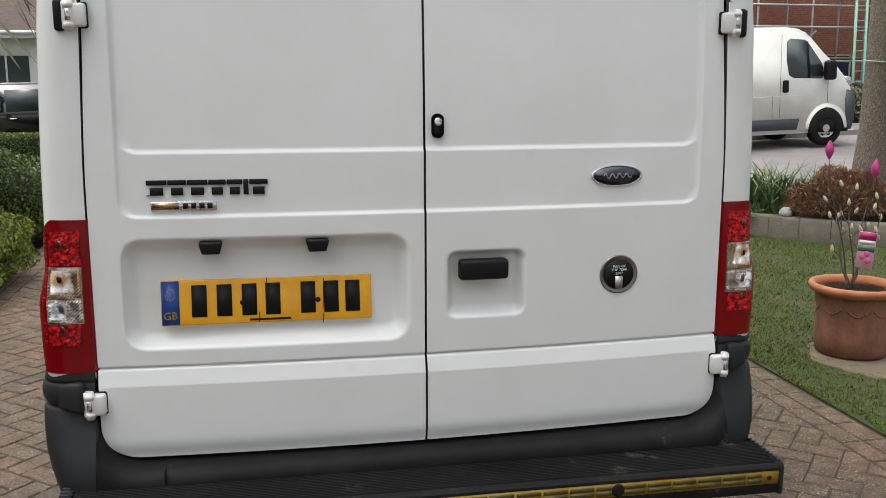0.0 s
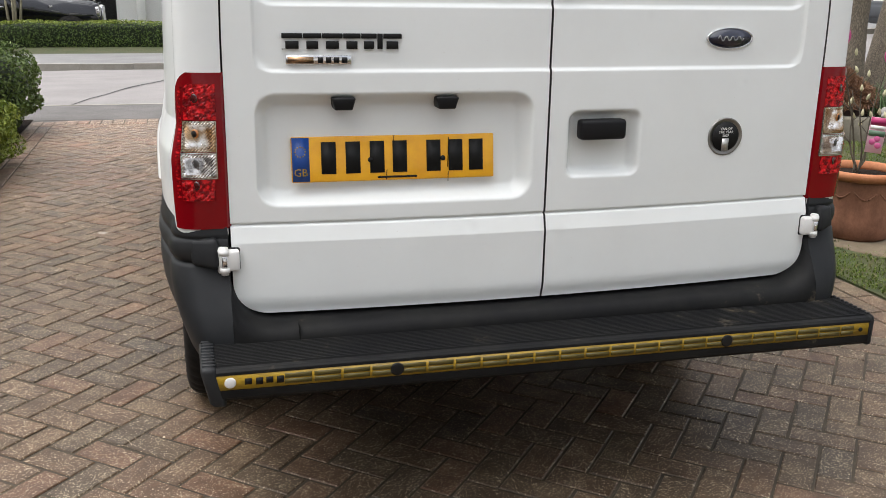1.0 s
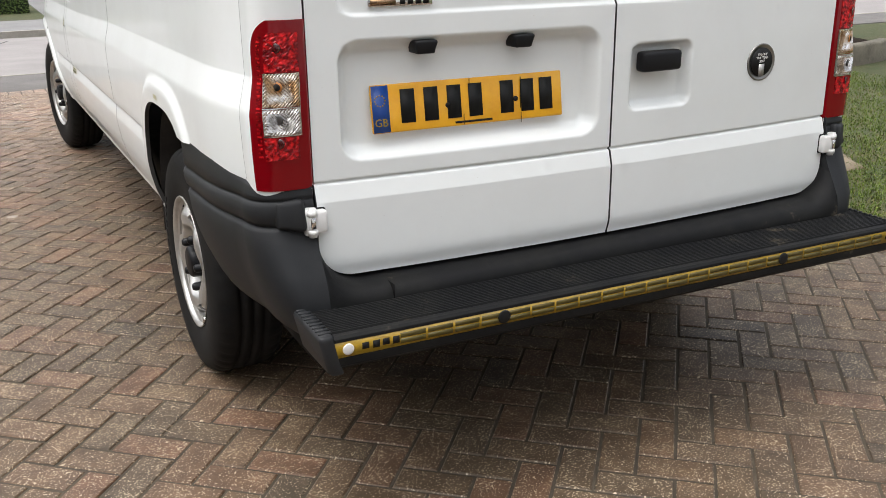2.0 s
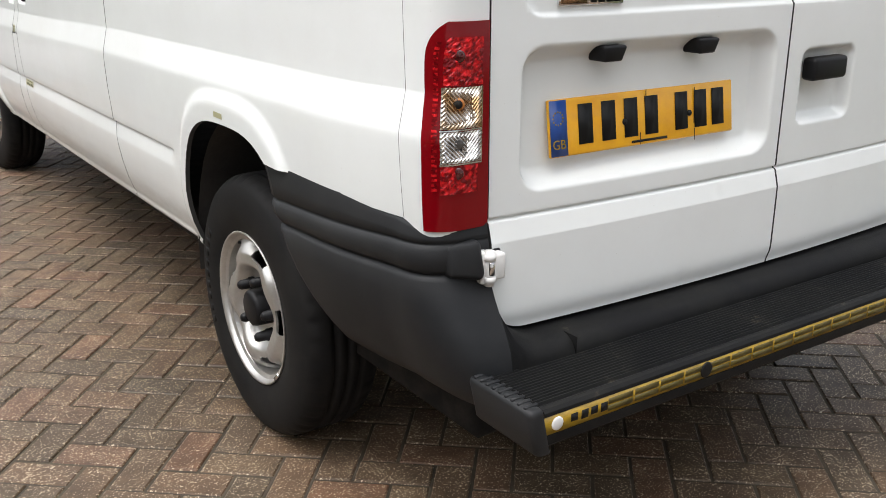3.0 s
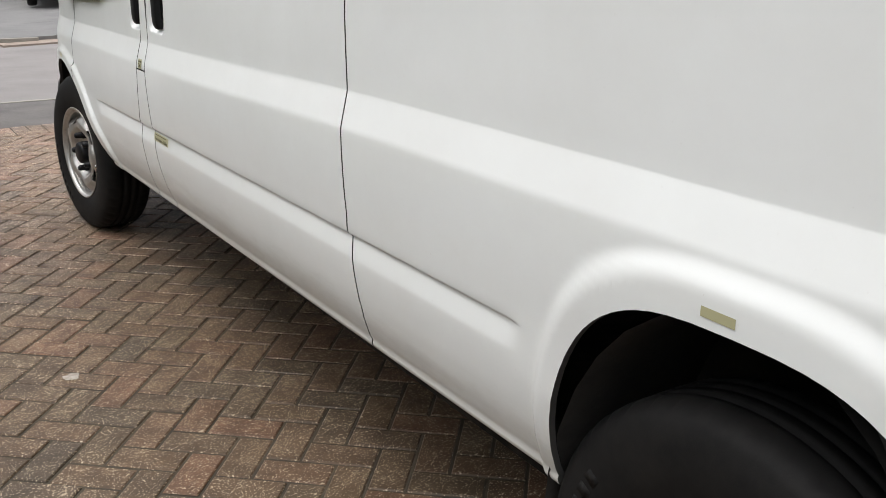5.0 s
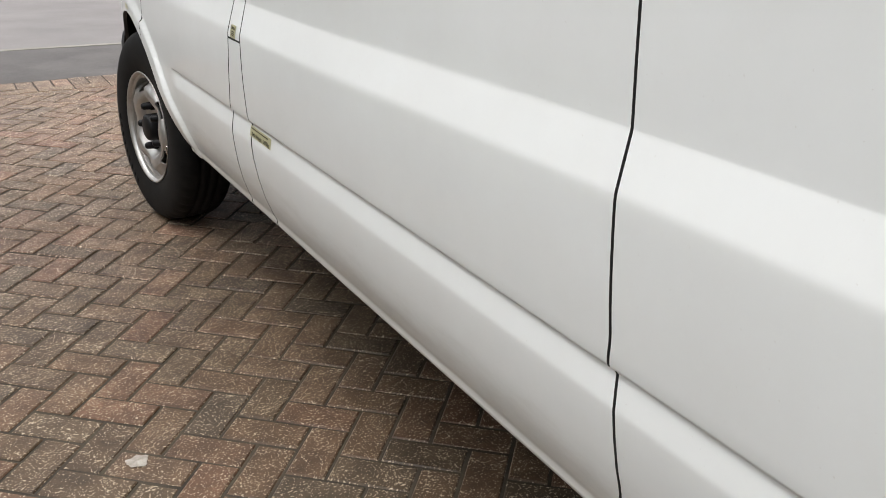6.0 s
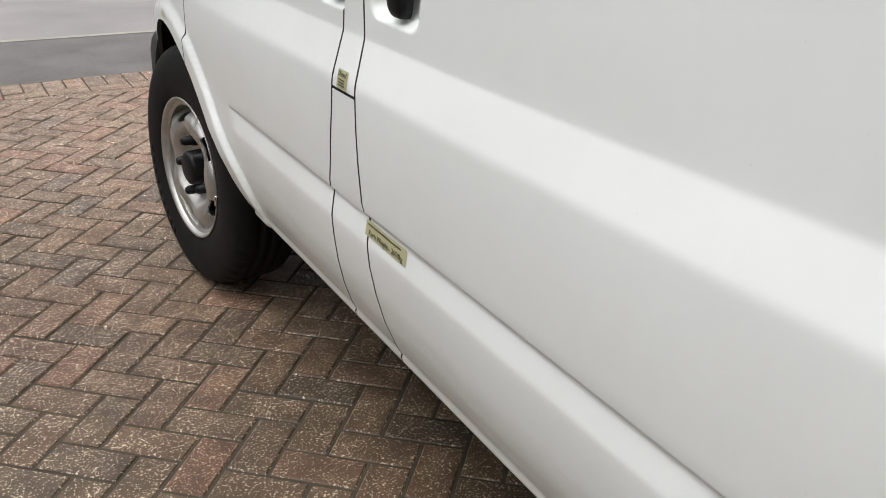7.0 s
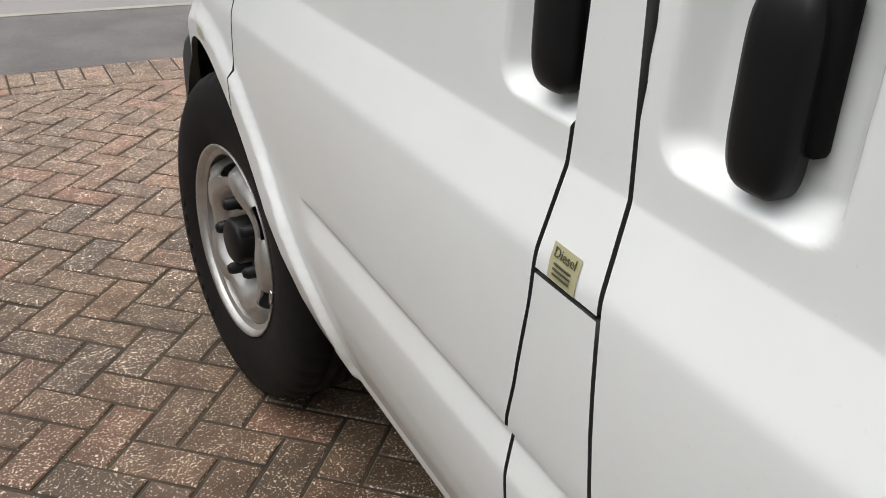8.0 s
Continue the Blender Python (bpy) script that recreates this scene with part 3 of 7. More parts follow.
# ---- rear corners with lamps ----
def corner_path(z, n=18, out=0.0):
    """Plan of the rear corner from the side seam round to the door edge."""
    zp = z - slope(0.13)
    y0 = seam_corner(zp)
    d = half_width(y0, zp) + out
    rx, ry = 0.085, 0.085
    pts = [(d, y0)]
    for k in range(n + 1):
        a = 0.5 * math.pi * k / n
        c, s = math.cos(a) ** 0.8, math.sin(a) ** 0.8
        pts.append((d - rx + rx * c, 0.107 - (0.073 + out) * s))
    x_in = 0.8003 - 0.015 * smoothstep(1.2, 1.7, z)
    pts.append((0.5 * (d - rx + x_in), 0.034 - out))
    pts.append((x_in, 0.034 - out))
    return pts


def corner_sheet(side, zs, out=0.0, keep=None):
    rows = []
    for z in zs:
        rows.append([Vector((side * x, y, z)) for x, y in corner_path(z, 18, out)])
    return rows


for side in (-1, 1):
    zs = [0.772] + [z for z in ALL_ROWS if 0.78 < z < 1.04] + [1.1, 1.15, 1.2, 1.3, 1.45, 1.6, 1.75, 1.9, 2.05, 2.15, 2.2]
    bm = bmesh.new()
    sheet(bm, corner_sheet(side, zs))
    folded(bm, (side * 0.0, 0.016, 0), 1)
    part("corner_pillar", bm, SKIN, van)

    lamp_zs = [0.788 + (1.100 - 0.788) * k / 30 for k in range(30)] + [1.100 + 0.058 * math.sin(0.5 * math.pi * k / 14) for k in range(15)]

    def lamp_row(z, out):
        # the outer edge sweeps in at the top; the inner edge follows the door
        path = corner_path(z, 24, out)
        edge = 0.066 + 0.013 * smoothstep(0.93, 1.06, z) - 0.036 * max(0.0, (z - 1.085) / 0.073) ** 2.4
        xin = 0.8015
        pts = [(x, y) for x, y in path if y < edge] or path[-3:]
        first = next(i for i, p in enumerate(path) if p[1] < edge)
        (xa, ya), (xb, yb) = path[first - 1], path[first]
        t = (ya - edge) / (ya - yb)
        line = [(xa + (xb - xa) * t, edge)] + path[first:]
        line[-1] = (xin, line[-1][1])
        # even spacing
        acc = [0.0]
        for p, q in zip(line, line[1:]):
            acc.append(acc[-1] + math.hypot(q[0] - p[0], q[1] - p[1]))
        res = []
        for k in range(25):
            w = acc[-1] * k / 24
            res.append((np.interp(w, acc, [p[0] for p in line]), np.interp(w, acc, [p[1] for p in line])))
        return res

    bm = bmesh.new()
    sheet(bm, [[(side * x, y, z) for x, y in lamp_row(z, 0.004)] for z in lamp_zs])
    folded(bm, (-side * 0.01, 0.012, 0))
    lamp = part("tail_lamp", bm, RED, van, "red and clear tail lamp")

    def lens(name, z0, z1, u0, u1, mat, out=0.0050, pattern=None, nz=8, nu=10):
        bm = bmesh.new()
        rows = []
        at = [i / 24 for i in range(25)]
        for k in range(nz + 1):
            z = z0 + (z1 - z0) * k / nz
            row = []
            for j in range(nu + 1):
                u = u0 + (u1 - u0) * j / nu
                line = lamp_row(z, out + (pattern(j / nu, k / nz, j, k) if pattern else 0.0))
                row.append((side * np.interp(u, at, [p[0] for p in line]), np.interp(u, at, [p[1] for p in line]), z))
            rows.append(row)
        sheet(bm, rows)
        folded(bm, (-side * 0.002, 0.003, 0))
        return part(name, bm, mat, lamp, "", False)

    def prisms(u, w, j, k):
        # diamonds on the outer half, upright ribs on the inner half
        cone = 0.0022 * max(0.0, 1 - math.hypot((u - 0.5) / 0.5, (w - 0.45) / 0.8))
        edge_fade = min(1.0, 8 * min(u, 1 - u, w, 1 - w))
        return ((0.0024 if (j + k) % 2 else 0.0) + 0.0008 * noise.noise(Vector((u * 5, w * 4, 2.0))) - cone) * edge_fade + 0.0018

    def sparkle(u, w, j, k):
        return 0.0012 + 0.0018 * noise.noise(Vector((j * 1.7, k * 1.3, 4.0 + side)))

    lens("stop_lens", 1.050, 1.132, 0.30, 0.88, RED_FACET, pattern=sparkle, nz=20, nu=18)
    lens("indicator_lens", 0.975, 1.047, 0.27, 0.87, AMBER_FACET, pattern=prisms, nz=18, nu=22)
    lens("reversing_lens", 0.914, 0.970, 0.27, 0.87, WHITE_FACET, pattern=prisms, nz=14, nu=22)
    lens("fog_lens", 0.858, 0.909, 0.27, 0.82, RED_FACET, pattern=sparkle, nz=10, nu=14)
    for z in (0.9105, 0.9712):
        lens("pane_edge", z, z + 0.0026, 0.265, 0.875, CHROME, 0.0072, nz=1)
    lens("pane_edge", 0.9105, 1.047, 0.872, 0.880, CHROME, 0.0072, nu=1)
    for k in range(30):
        z = 0.865 + 0.0088 * k
        lens("reflex_rib", z, z + 0.0045, 0.15, 0.225, RED_FACET, 0.0056, nz=1, nu=3)
    for z, mat in ((1.100, BULB_RED), (1.018, ORANGE), (0.948, BULB_GREY), (0.895, BULB_RED)):
        bm = bmesh.new()
        line = lamp_row(z, 0.0050)
        p = line[12]
        lathe(bm, [(0.0115, 0.0), (0.0108, 0.0018), (0.0080, 0.0026), (0.0, 0.003)], 18)
        bmesh.ops.transform(bm, matrix=Matrix.Translation((side * p[0], p[1], z)) @ pose(0, 0, 0, 90, 0, side * 35), verts=bm.verts)
        part("bulb", bm, mat, lamp)
        if mat is ORANGE:
            bm = bmesh.new()
            lathe(bm, [(0.0080, 0.0), (0.0075, 0.0045), (0.0, 0.0055)], 14)
            bmesh.ops.transform(bm, matrix=Matrix.Translation((side * p[0], p[1], z)) @ pose(0, 0, 0, 90, 0, side * 35), verts=bm.verts)
            part("bulb_cap", bm, UNDER, lamp)



# ---- rear doors ----
def door_edge(z):
    r, zb = 0.085, 0.566
    e = 0.7955 - 0.015 * smoothstep(1.2, 1.7, z)
    if z < zb + r:
        e -= r - math.sqrt(max(0.0, r * r - (zb + r - z) ** 2))
    return e


def bowed(x):
    return 0.055 * x * x


def door_depth(x, z, left):
    """How far the skin lies behind the door's foremost plane."""
    ax = abs(x)
    d = 0.0
    # a fold line parts the lower panel, which swells out below it
    d += 0.009 * math.exp(-((z - 0.7935) / 0.0026) ** 2)
    d += 0.010 * smoothstep(0.62, 0.566, z) ** 2
    d -= 0.0115 * min(1.0, max(0.0, (0.790 - z) / 0.040))
    # two stepped fields with rounded corners
    d += recess(ax, z, -0.2, 0.727, 1.157, 3.0, 0.0065, 0.010, 0.045)
    d += recess(ax, z, -0.2, 0.726, 1.308, 3.0, 0.0065, 0.012, 0.05)
    if left:
        d += recess(x, z, -0.728, -0.042, 0.838, 1.106, 0.042, 0.034, 0.05)
    else:
        d += recess(x, z, 0.055, 0.258, 0.885, 1.056, 0.034, 0.022, 0.026)
    # a few dents
    for dx, dz, w, a in ((-0.20, 0.765, 0.014, 0.0016), (0.26, 1.29, 0.012, 0.0012), (0.03, 0.74, 0.02, 0.002), (-0.31, 0.60, 0.02, 0.001), (0.55, 1.12, 0.008, 0.001)):
        d += a * math.exp(-((x - dx) ** 2 + (z - dz) ** 2) / (w * w))
    # the doors are bowed in plan
    d += bowed(x)
    # lean of the upper half
    d += 0.10 * max(0.0, z - 1.25) ** 2
    return d


door_zs = sorted(set([0.566 + 0.085 * (1 - math.cos(0.5 * math.pi * k / 10)) for k in range(11)] + [0.66 + 0.013 * k for k in range(7)] + [0.745, 0.748, 0.750, 0.752, 0.755, 0.765, 0.776] + [0.785 + 0.0025 * k for k in range(8)] + [0.81 + 0.0042 * k for k in range(80)]
                     + [1.148 + 0.0025 * k for k in range(9)] + [1.18 + 0.012 * k for k in range(10)] + [1.30 + 0.0025 * k for k in range(10)] + [1.34 + 0.02 * k for k in range(12)] + [1.62, 1.7, 1.8, 1.9, 2.0, 2.1, 2.17]))
us = sorted(set([k / 150 for k in range(151)] + [0.905 + 0.0035 * k for k in range(8)]))
doors = {}
for side, left in ((-1, True), (1, False)):
    bm = bmesh.new()
    sheet(bm, [[(side * (0.0028 + (door_edge(z) - 0.0028) * u), door_depth(side * (0.0028 + (door_edge(z) - 0.0028) * u), z, left), z) for u in us] for z in door_zs])
    folded(bm, (0, 0.022, 0), 1)
    doors[side] = part("rear_door", bm, SKIN, van)
part("door_aperture", boxed((-0.805, 0.095, 0.50), (0.805, 0.115, 2.15)), GAP, van)
for side in (-1, 1):
    part("door_seal", boxed((min(side * 0.79, side * 0.83), 0.056, 0.52), (max(side * 0.79, side * 0.83), 0.070, 0.80), 0.004, 1), GAP, van)

# number plate: characters are given as plain bars
plate = part("number_plate", boxed((-0.2555, -0.004, -0.0555), (0.2555, 0.004, 0.0555), 0.0035, 2, pose(-0.388, 0.0440, 0.9445, -8, 0, -1.75)), PLATE, van, "yellow rear number plate with blue band")
PM = pose(-0.388, 0.0440, 0.9445, -8, 0, -1.75)
part("blue_band", boxed((-0.2535, -0.0052, -0.0535), (-0.212, -0.0045, 0.0535), 0, 1, PM), BLUE, plate)
for k in range(12):
    a = 2 * math.pi * k / 12
    part("star", boxed((-0.2335 + 0.0125 * math.cos(a) - 0.0016, -0.0058, 0.019 + 0.0125 * math.sin(a) - 0.0016), (-0.2335 + 0.0125 * math.cos(a) + 0.0016, -0.0053, 0.019 + 0.0125 * math.sin(a) + 0.0016), 0, 1, PM), YELLOW, plate)
writing("country_letters", "GB", 0.026, PM @ pose(-0.2335, -0.0056, -0.032, 90), YELLOW, plate)
for x in (-0.165, -0.105, -0.045, 0.012, 0.098, 0.155, 0.208):
    part("character_bar", boxed((x - 0.018, -0.0056, -0.036), (x + 0.018, -0.0046, 0.042), 0, 1, PM), BLACK, plate)
part("maker_bar", boxed((-0.045, -0.0054, -0.0495), (0.055, -0.0046, -0.0445), 0, 1, PM), SOFT_BLACK, plate)
for x in (-0.062, 0.122):
    bm = bmesh.new()
    lathe(bm, [(0.0065, 0), (0.006, 0.002), (0.0, 0.003)], 14)
    bmesh.ops.transform(bm, matrix=PM @ pose(x, -0.0045, -0.004, 90), verts=bm.verts)
    part("plate_screw", bm, SOFT_BLACK, plate)
for x, z0, z1 in ((-0.02, -0.055, -0.03), (0.135, -0.02, 0.055), (0.137, -0.055, -0.03), (-0.005, 0.04, 0.0555)):
    part("crack", boxed((x - 0.0009, -0.0062, z0), (x + 0.0009, -0.0058, z1), 0, 1, PM @ pose(0, 0, 0, 0, 3, 0)), UNDER, plate)
for x in (-0.519, -0.266):
    bm = bmesh.new()
    box(bm, (x - 0.028, -0.006, 1.068), (x + 0.028, 0.045, 1.099), 0.005, 2)
    for v in bm.verts:
        if v.co.z < 1.08:
            v.co.x = x + (v.co.x - x) * 0.8
            v.co.y += 0.004
    part("plate_lamp", bm, SOFT_BLACK, doors[-1], "black plate lamp housing")

# right door: handle, lock, badge, oval emblem
bm = bmesh.new()
box(bm, (0.085, -0.012, 0.982), (0.213, 0.026, 1.034), 0.010, 3)
part("handle", bm, SOFT_BLACK, doors[1], "black plastic handle in a recess")
bm = bmesh.new()
box(bm, (0.0175, 0.008, 1.338), (0.0475, 0.022, 1.398), 0.0145, 4)
for v in bm.verts:
    v.co.y = min(v.co.y, 0.03)
lock = part("door_lock", bm, SOFT_BLACK, doors[1])
bm = bmesh.new()
lathe(bm, [(0.0098, 0), (0.0098, 0.003), (0.007, 0.0035), (0.0, 0.0035)], 20)
bmesh.ops.transform(bm, matrix=pose(0.0325, 0.0085, 1.378, 90), verts=bm.verts)
part("lock_barrel", bm, CHROME, doors[1])
bm = bmesh.new()
lathe(bm, [(0.0512, -0.004), (0.0512, 0.002), (0.049, 0.0035), (0.046, 0.0025), (0.0445, 0.0015), (0.0, 0.0015)], 48)
bmesh.ops.transform(bm, matrix=pose(0.511, 0.0035, 0.977, 90), verts=bm.verts)
badge = part("award_badge", bm, DULL_CHROME, van, "round chrome badge with black centre")
bm = bmesh.new()
lathe(bm, [(0.0395, 0.0), (0.0395, 0.003), (0.0, 0.003)], 40)
bmesh.ops.transform(bm, matrix=pose(0.511, 0.0025, 0.977, 90), verts=bm.verts)
part("badge_face", bm, BLACK, badge)
for text, size, dz in (("VAN OF", 0.0098, 0.021), ("THE YEAR", 0.0098, 0.012), ("2007", 0.0098, 0.0025)):
    writing("badge_letters", text, size, pose(0.511, -0.0012, 0.977 + dz, 90), WHITE, badge)
part("badge_stripe", boxed((0.501, -0.0012, 0.938), (0.521, -0.0006, 0.972)), STEEL, badge)
bm = bmesh.new()
lathe(bm, [(1.0, -0.004), (1.0, 0.004), (0.965, 0.006), (0.93, 0.0045), (0.0, 0.0045)], 56)
bmesh.ops.transform(bm, matrix=pose(0.499, 0.0095, 1.236, 90) @ Matrix.Diagonal((0.068, 0.027, 1, 1)), verts=bm.verts)
oval = part("oval_emblem", bm, CHROME, van, "oval dark blue emblem with chrome rim")
NAVY = material("emblem_navy", (0.008, 0.011, 0.03), 0.12, coat=0.8)
bm = bmesh.new()
lathe(bm, [(0.90, 0.0), (0.90, 0.0055), (0.0, 0.0075)], 56)
bmesh.ops.transform(bm, matrix=pose(0.499, 0.0095, 1.236, 90) @ Matrix.Diagonal((0.068, 0.027, 1, 1)), verts=bm.verts)
part("emblem_face", bm, NAVY, oval)
bm = bmesh.new()
prev = None
for k in range(61):
    t = k / 60
    p = Vector((0.462 + 0.074 * t, 0.0012, 1.236 + 0.007 * math.sin(t * 25) * (1 - 0.3 * t)))
    if prev is not None:
        tube(bm, prev, p, 0.0009, n=6)
    prev = p
part("emblem_script", bm, STEEL, oval)

# model name and trim tag on the left door, as plain shapes
name_tag = part("name_strip", boxed((-0.66, 0.0025, 1.2105), (-0.652, 0.008, 1.212)), BLACK, van, "black raised model name shapes")
x = -0.660
for width, kind in ((0.047, 0), (0.042, 1), (0.047, 2), (0.040, 1), (0.036, 3), (0.012, 4), (0.043, 0)):
    z0, z1 = 1.2115, 1.247
    bars = [((0, 0.68), (1, 1)), ((0.18, 0), (0.82, 0.5))] if kind < 4 else [((0, 0), (1, 1))]
    bm = bmesh.new()
    for (a, b), (cc, dd) in bars:
        box(bm, (x + width * a, 0.0035, z0 + (z1 - z0) * b), (x + width * cc, 0.0095, z0 + (z1 - z0) * dd), 0.0006, 1)
    part("name_shape", bm, BLACK, name_tag)
    x += width + 0.0022
tag = part("trim_tag", boxed((-0.652, 0.0035, 1.1755), (-0.500, 0.0095, 1.1965), 0.001, 1), CHROME, van, "small chrome trim tag")
for x in (-0.578, -0.559, -0.540, -0.521):
    part("tag_bar", boxed((x, 0.0022, 1.1795), (x + 0.012, 0.0033, 1.1925)), BLACK, tag)
part("tag_field", boxed((-0.648, 0.0026, 1.1785), (-0.588, 0.0033, 1.1935)), material("bronzed_chrome", (0.42, 0.27, 0.16), 0.25, 0.9), tag)

# hinges
for side in (-1, 1):
    for z, xs, upper in ((0.713, 0.806, False), (1.622, 0.796, True)):
        y0 = 0.016 if not upper else 0.032
        bm = bmesh.new()
        tube(bm, (side * (xs + 0.008), y0 - 0.010, z - 0.034), (side * (xs + 0.008), y0 - 0.010, z + 0.034), 0.0095, n=16)
        for dz in (-0.022, 0.022):
            tube(bm, (side * (xs + 0.008), y0 - 0.010, z + dz - 0.006), (side * (xs + 0.008), y0 - 0.010, z + dz + 0.006), 0.0125, n=16)
        hinge = part("hinge", bm, WHITE, van, "white painted door hinge")
        box_x = sorted((side * (xs - 0.028), side * (xs + 0.006)))
        part("hinge_leaf", boxed((box_x[0], y0 - 0.016, z - 0.026), (box_x[1], y0 + 0.012, z + 0.026), 0.006, 2), WHITE, hinge)
        box_x = sorted((side * (xs + 0.004), side * (xs + 0.024)))
        part("hinge_leaf", boxed((box_x[0], y0 - 0.010, z - 0.032), (box_x[1], y0 + 0.022, z + 0.032), 0.005, 2), WHITE, hinge)
        box_x = sorted((side * (xs - 0.0305), side * (xs + 0.020)))
        part("hinge_gasket", boxed((box_x[0], y0 + 0.002, z - 0.029), (box_x[1], y0 + 0.016, z + 0.029), 0.004, 1), SOFT_BLACK, hinge)
        part("hinge_pin", boxed((min(side * (xs + 0.002), side * (xs + 0.014)), y0 - 0.0215, z - 0.014), (max(side * (xs + 0.002), side * (xs + 0.014)), y0 - 0.014, z + 0.014), 0.002, 1), CHROME, hinge)
        if upper:
            box_x = sorted((side * (xs + 0.018), side * (xs + 0.042)))
            part("hinge_pad", boxed((box_x[0], y0 - 0.008, z - 0.036), (box_x[1], y0 + 0.03, z + 0.036), 0.008, 2), SOFT_BLACK, hinge)

for ob in [*doors[-1].children, *doors[1].children, badge, *badge.children, oval, *oval.children, name_tag, *name_tag.children, tag, *tag.children]:
    for v in ob.data.vertices:
        v.co.y += bowed(v.co.x) - 0.0035

# ---- rear bumper ----
SECTION = [(0.817, -0.006), (0.815, 0.001), (0.808, 0.006), (0.785, 0.010), (0.7695, 0.012), (0.7665, 0.0055), (0.7630, 0.012), (0.752, 0.018), (0.735, 0.020), (0.718, 0.017), (0.7075, 0.010), (0.7040, 0.002),
           (0.7005, 0.013), (0.692, 0.018), (0.65, 0.019), (0.60, 0.014), (0.56, 0.005), (0.525, -0.006), (0.495, -0.016), (0.468, -0.030), (0.452, -0.050)]
FALL_Z, FALL = (0.478, 0.5, 0.70, 0.765, 0.79, 0.817), (0.0, 0.0, 0.040, 0.058, 0.024, -0.012)
FRONT_ENDS_Z, FRONT_ENDS = (0.452, 0.478, 0.52, 0.62, 0.68, 0.73, 0.78, 0.80, 0.83, 0.845), (0.350, 0.385, 0.44, 0.525, 0.572, 0.612, 0.640, 0.655, 0.690, 0.715)
BACK_Z, BACK = (0.44, 0.50, 0.55, 0.60, 0.65, 0.70), (-0.046, -0.058, -0.055, -0.030, 0.000, 0.024)


def bumper_plan(out, z):
    y_front = 0.6
    for _ in range(4):
        y_front = float(np.interp(z - float(np.interp(z, FALL_Z, FALL)) * y_front, FRONT_ENDS_Z, FRONT_ENDS))
    pts = []
    for k in range(13):
        y = y_front + (0.15 - y_front) * k / 12
        pts.append((0.958 - 0.046 * smoothstep(0.5, 0.0, y) ** 2 - 0.006 + out, y))
    d = pts[-1][0]
    r = 0.100 + out
    back = float(np.interp(z, BACK_Z, BACK)) if z < 0.702 else 0.030 - 0.5 * max(out, 0)
    for k in range(1, 13):
        a = 0.5 * math.pi * k / 12
        pts.append((d - r + r * math.cos(a) ** 0.75, 0.15 - (0.15 - back - 0.004) * math.sin(a) ** 0.75))
    pts.append((0.8035, back))
    return pts


for side in (-1, 1):
    bm = bmesh.new()
    rows = []
    for z, out in SECTION:
        k = float(np.interp(z, FALL_Z, FALL))
        top = 0.024 * smoothstep(0.765, 0.81, z)
        rows.append([Vector((side * x, y, z - k * max(0.0, y) - top * min(1.0, max(0.0, (0.32 - y) / 0.26)))) for x, y in bumper_plan(out, z)])
    sheet(bm, rows)
    folded(bm, (-side * 0.004, 0.022, 0))
    end = part("bumper_corner", bm, PLASTIC, van, "black moulded plastic bumper corner")
    bm = bmesh.new()
    box(bm, (0.826, -0.004, 0.694), (0.890, 0.06, 0.768), 0.013, 3)
    for v in bm.verts:
        if v.co.x > 0.87:
            v.co.y += 0.022
            v.co.z = 0.731 + (v.co.z - 0.731) * 0.85
        if v.co.z > 0.75:
            v.co.y += 0.012
        v.co.x *= side
    part("hinge_block", bm, PLASTIC, end)

bm = bmesh.new()
rows = []
for k in range(97):
    x = -0.8035 + 1.607 * k / 96
    ax = abs(x)
    zt = 0.553
    if ax > 0.70:
        zt += 0.12 - 0.12 * math.sqrt(max(0.0, 1 - ((ax - 0.70) / 0.1045) ** 2))
    yb = float(np.interp(zt, BACK_Z, BACK))
    col = [(x, 0.047, zt + 0.004), (x, min(0.04, yb + 0.05), zt + 0.004), (x, yb + 0.036, zt + 0.002), (x, yb + 0.018, zt - 0.004), (x, yb + 0.006, zt - 0.013)]
    for t in (0.0, 0.3, 0.6, 1.0):
        z = (zt - 0.03) * (1 - t) + 0.46 * t
        col.append((x, float(np.interp(z, BACK_Z, BACK)), z))
    rows.append(col + [(x, -0.03, 0.44), (x, 0.05, 0.435)])
sheet(bm, rows)
part("bumper_lip", bm, LIP, van, "dusty black rear bumper ledge")
part("bumper_joint", boxed((-0.6465, -0.0588, 0.50), (-0.6445, -0.02, 0.5545), 0, 1), GAP, van)

# step board with yellow tape
step = part("rear_step", bmesh.new(), PLASTIC, van, "black ribbed rear step board")
TILT_STEP = pose(0, 0, 0.4755, 0, 0.55) @ pose(0, 0, -0.4755)
top_pts = []
N = 17
for k in range(N * 4 + 1):
    y = -0.034 - 0.150 * k / (N * 4)
    top_pts.append((y, 0.5165 - (0.0 if k % 4 in (1, 2) else 0.0050)))
profile = [(-0.03, 0.43), (-0.028, 0.508)] + top_pts + [(-0.192, 0.5155), (-0.200, 0.513), (-0.2055, 0.5075), (-0.2065, 0.501), (-0.2040, 0.5), (-0.2035, 0.464), (-0.2065, 0.463), (-0.2060, 0.445), (-0.198, 0.436), (-0.18, 0.432)]
bm = bmesh.new()
sheet(bm, [[(x, y, z) for y, z in profile] for x in [-0.852 + 1.722 * k / 24 for k in range(25)]])
bmesh.ops.transform(bm, matrix=TILT_STEP, verts=bm.verts)
step.data = finish("rear_step", bm, LIP)
for e in step.data.polygons:
    e.use_smooth = False
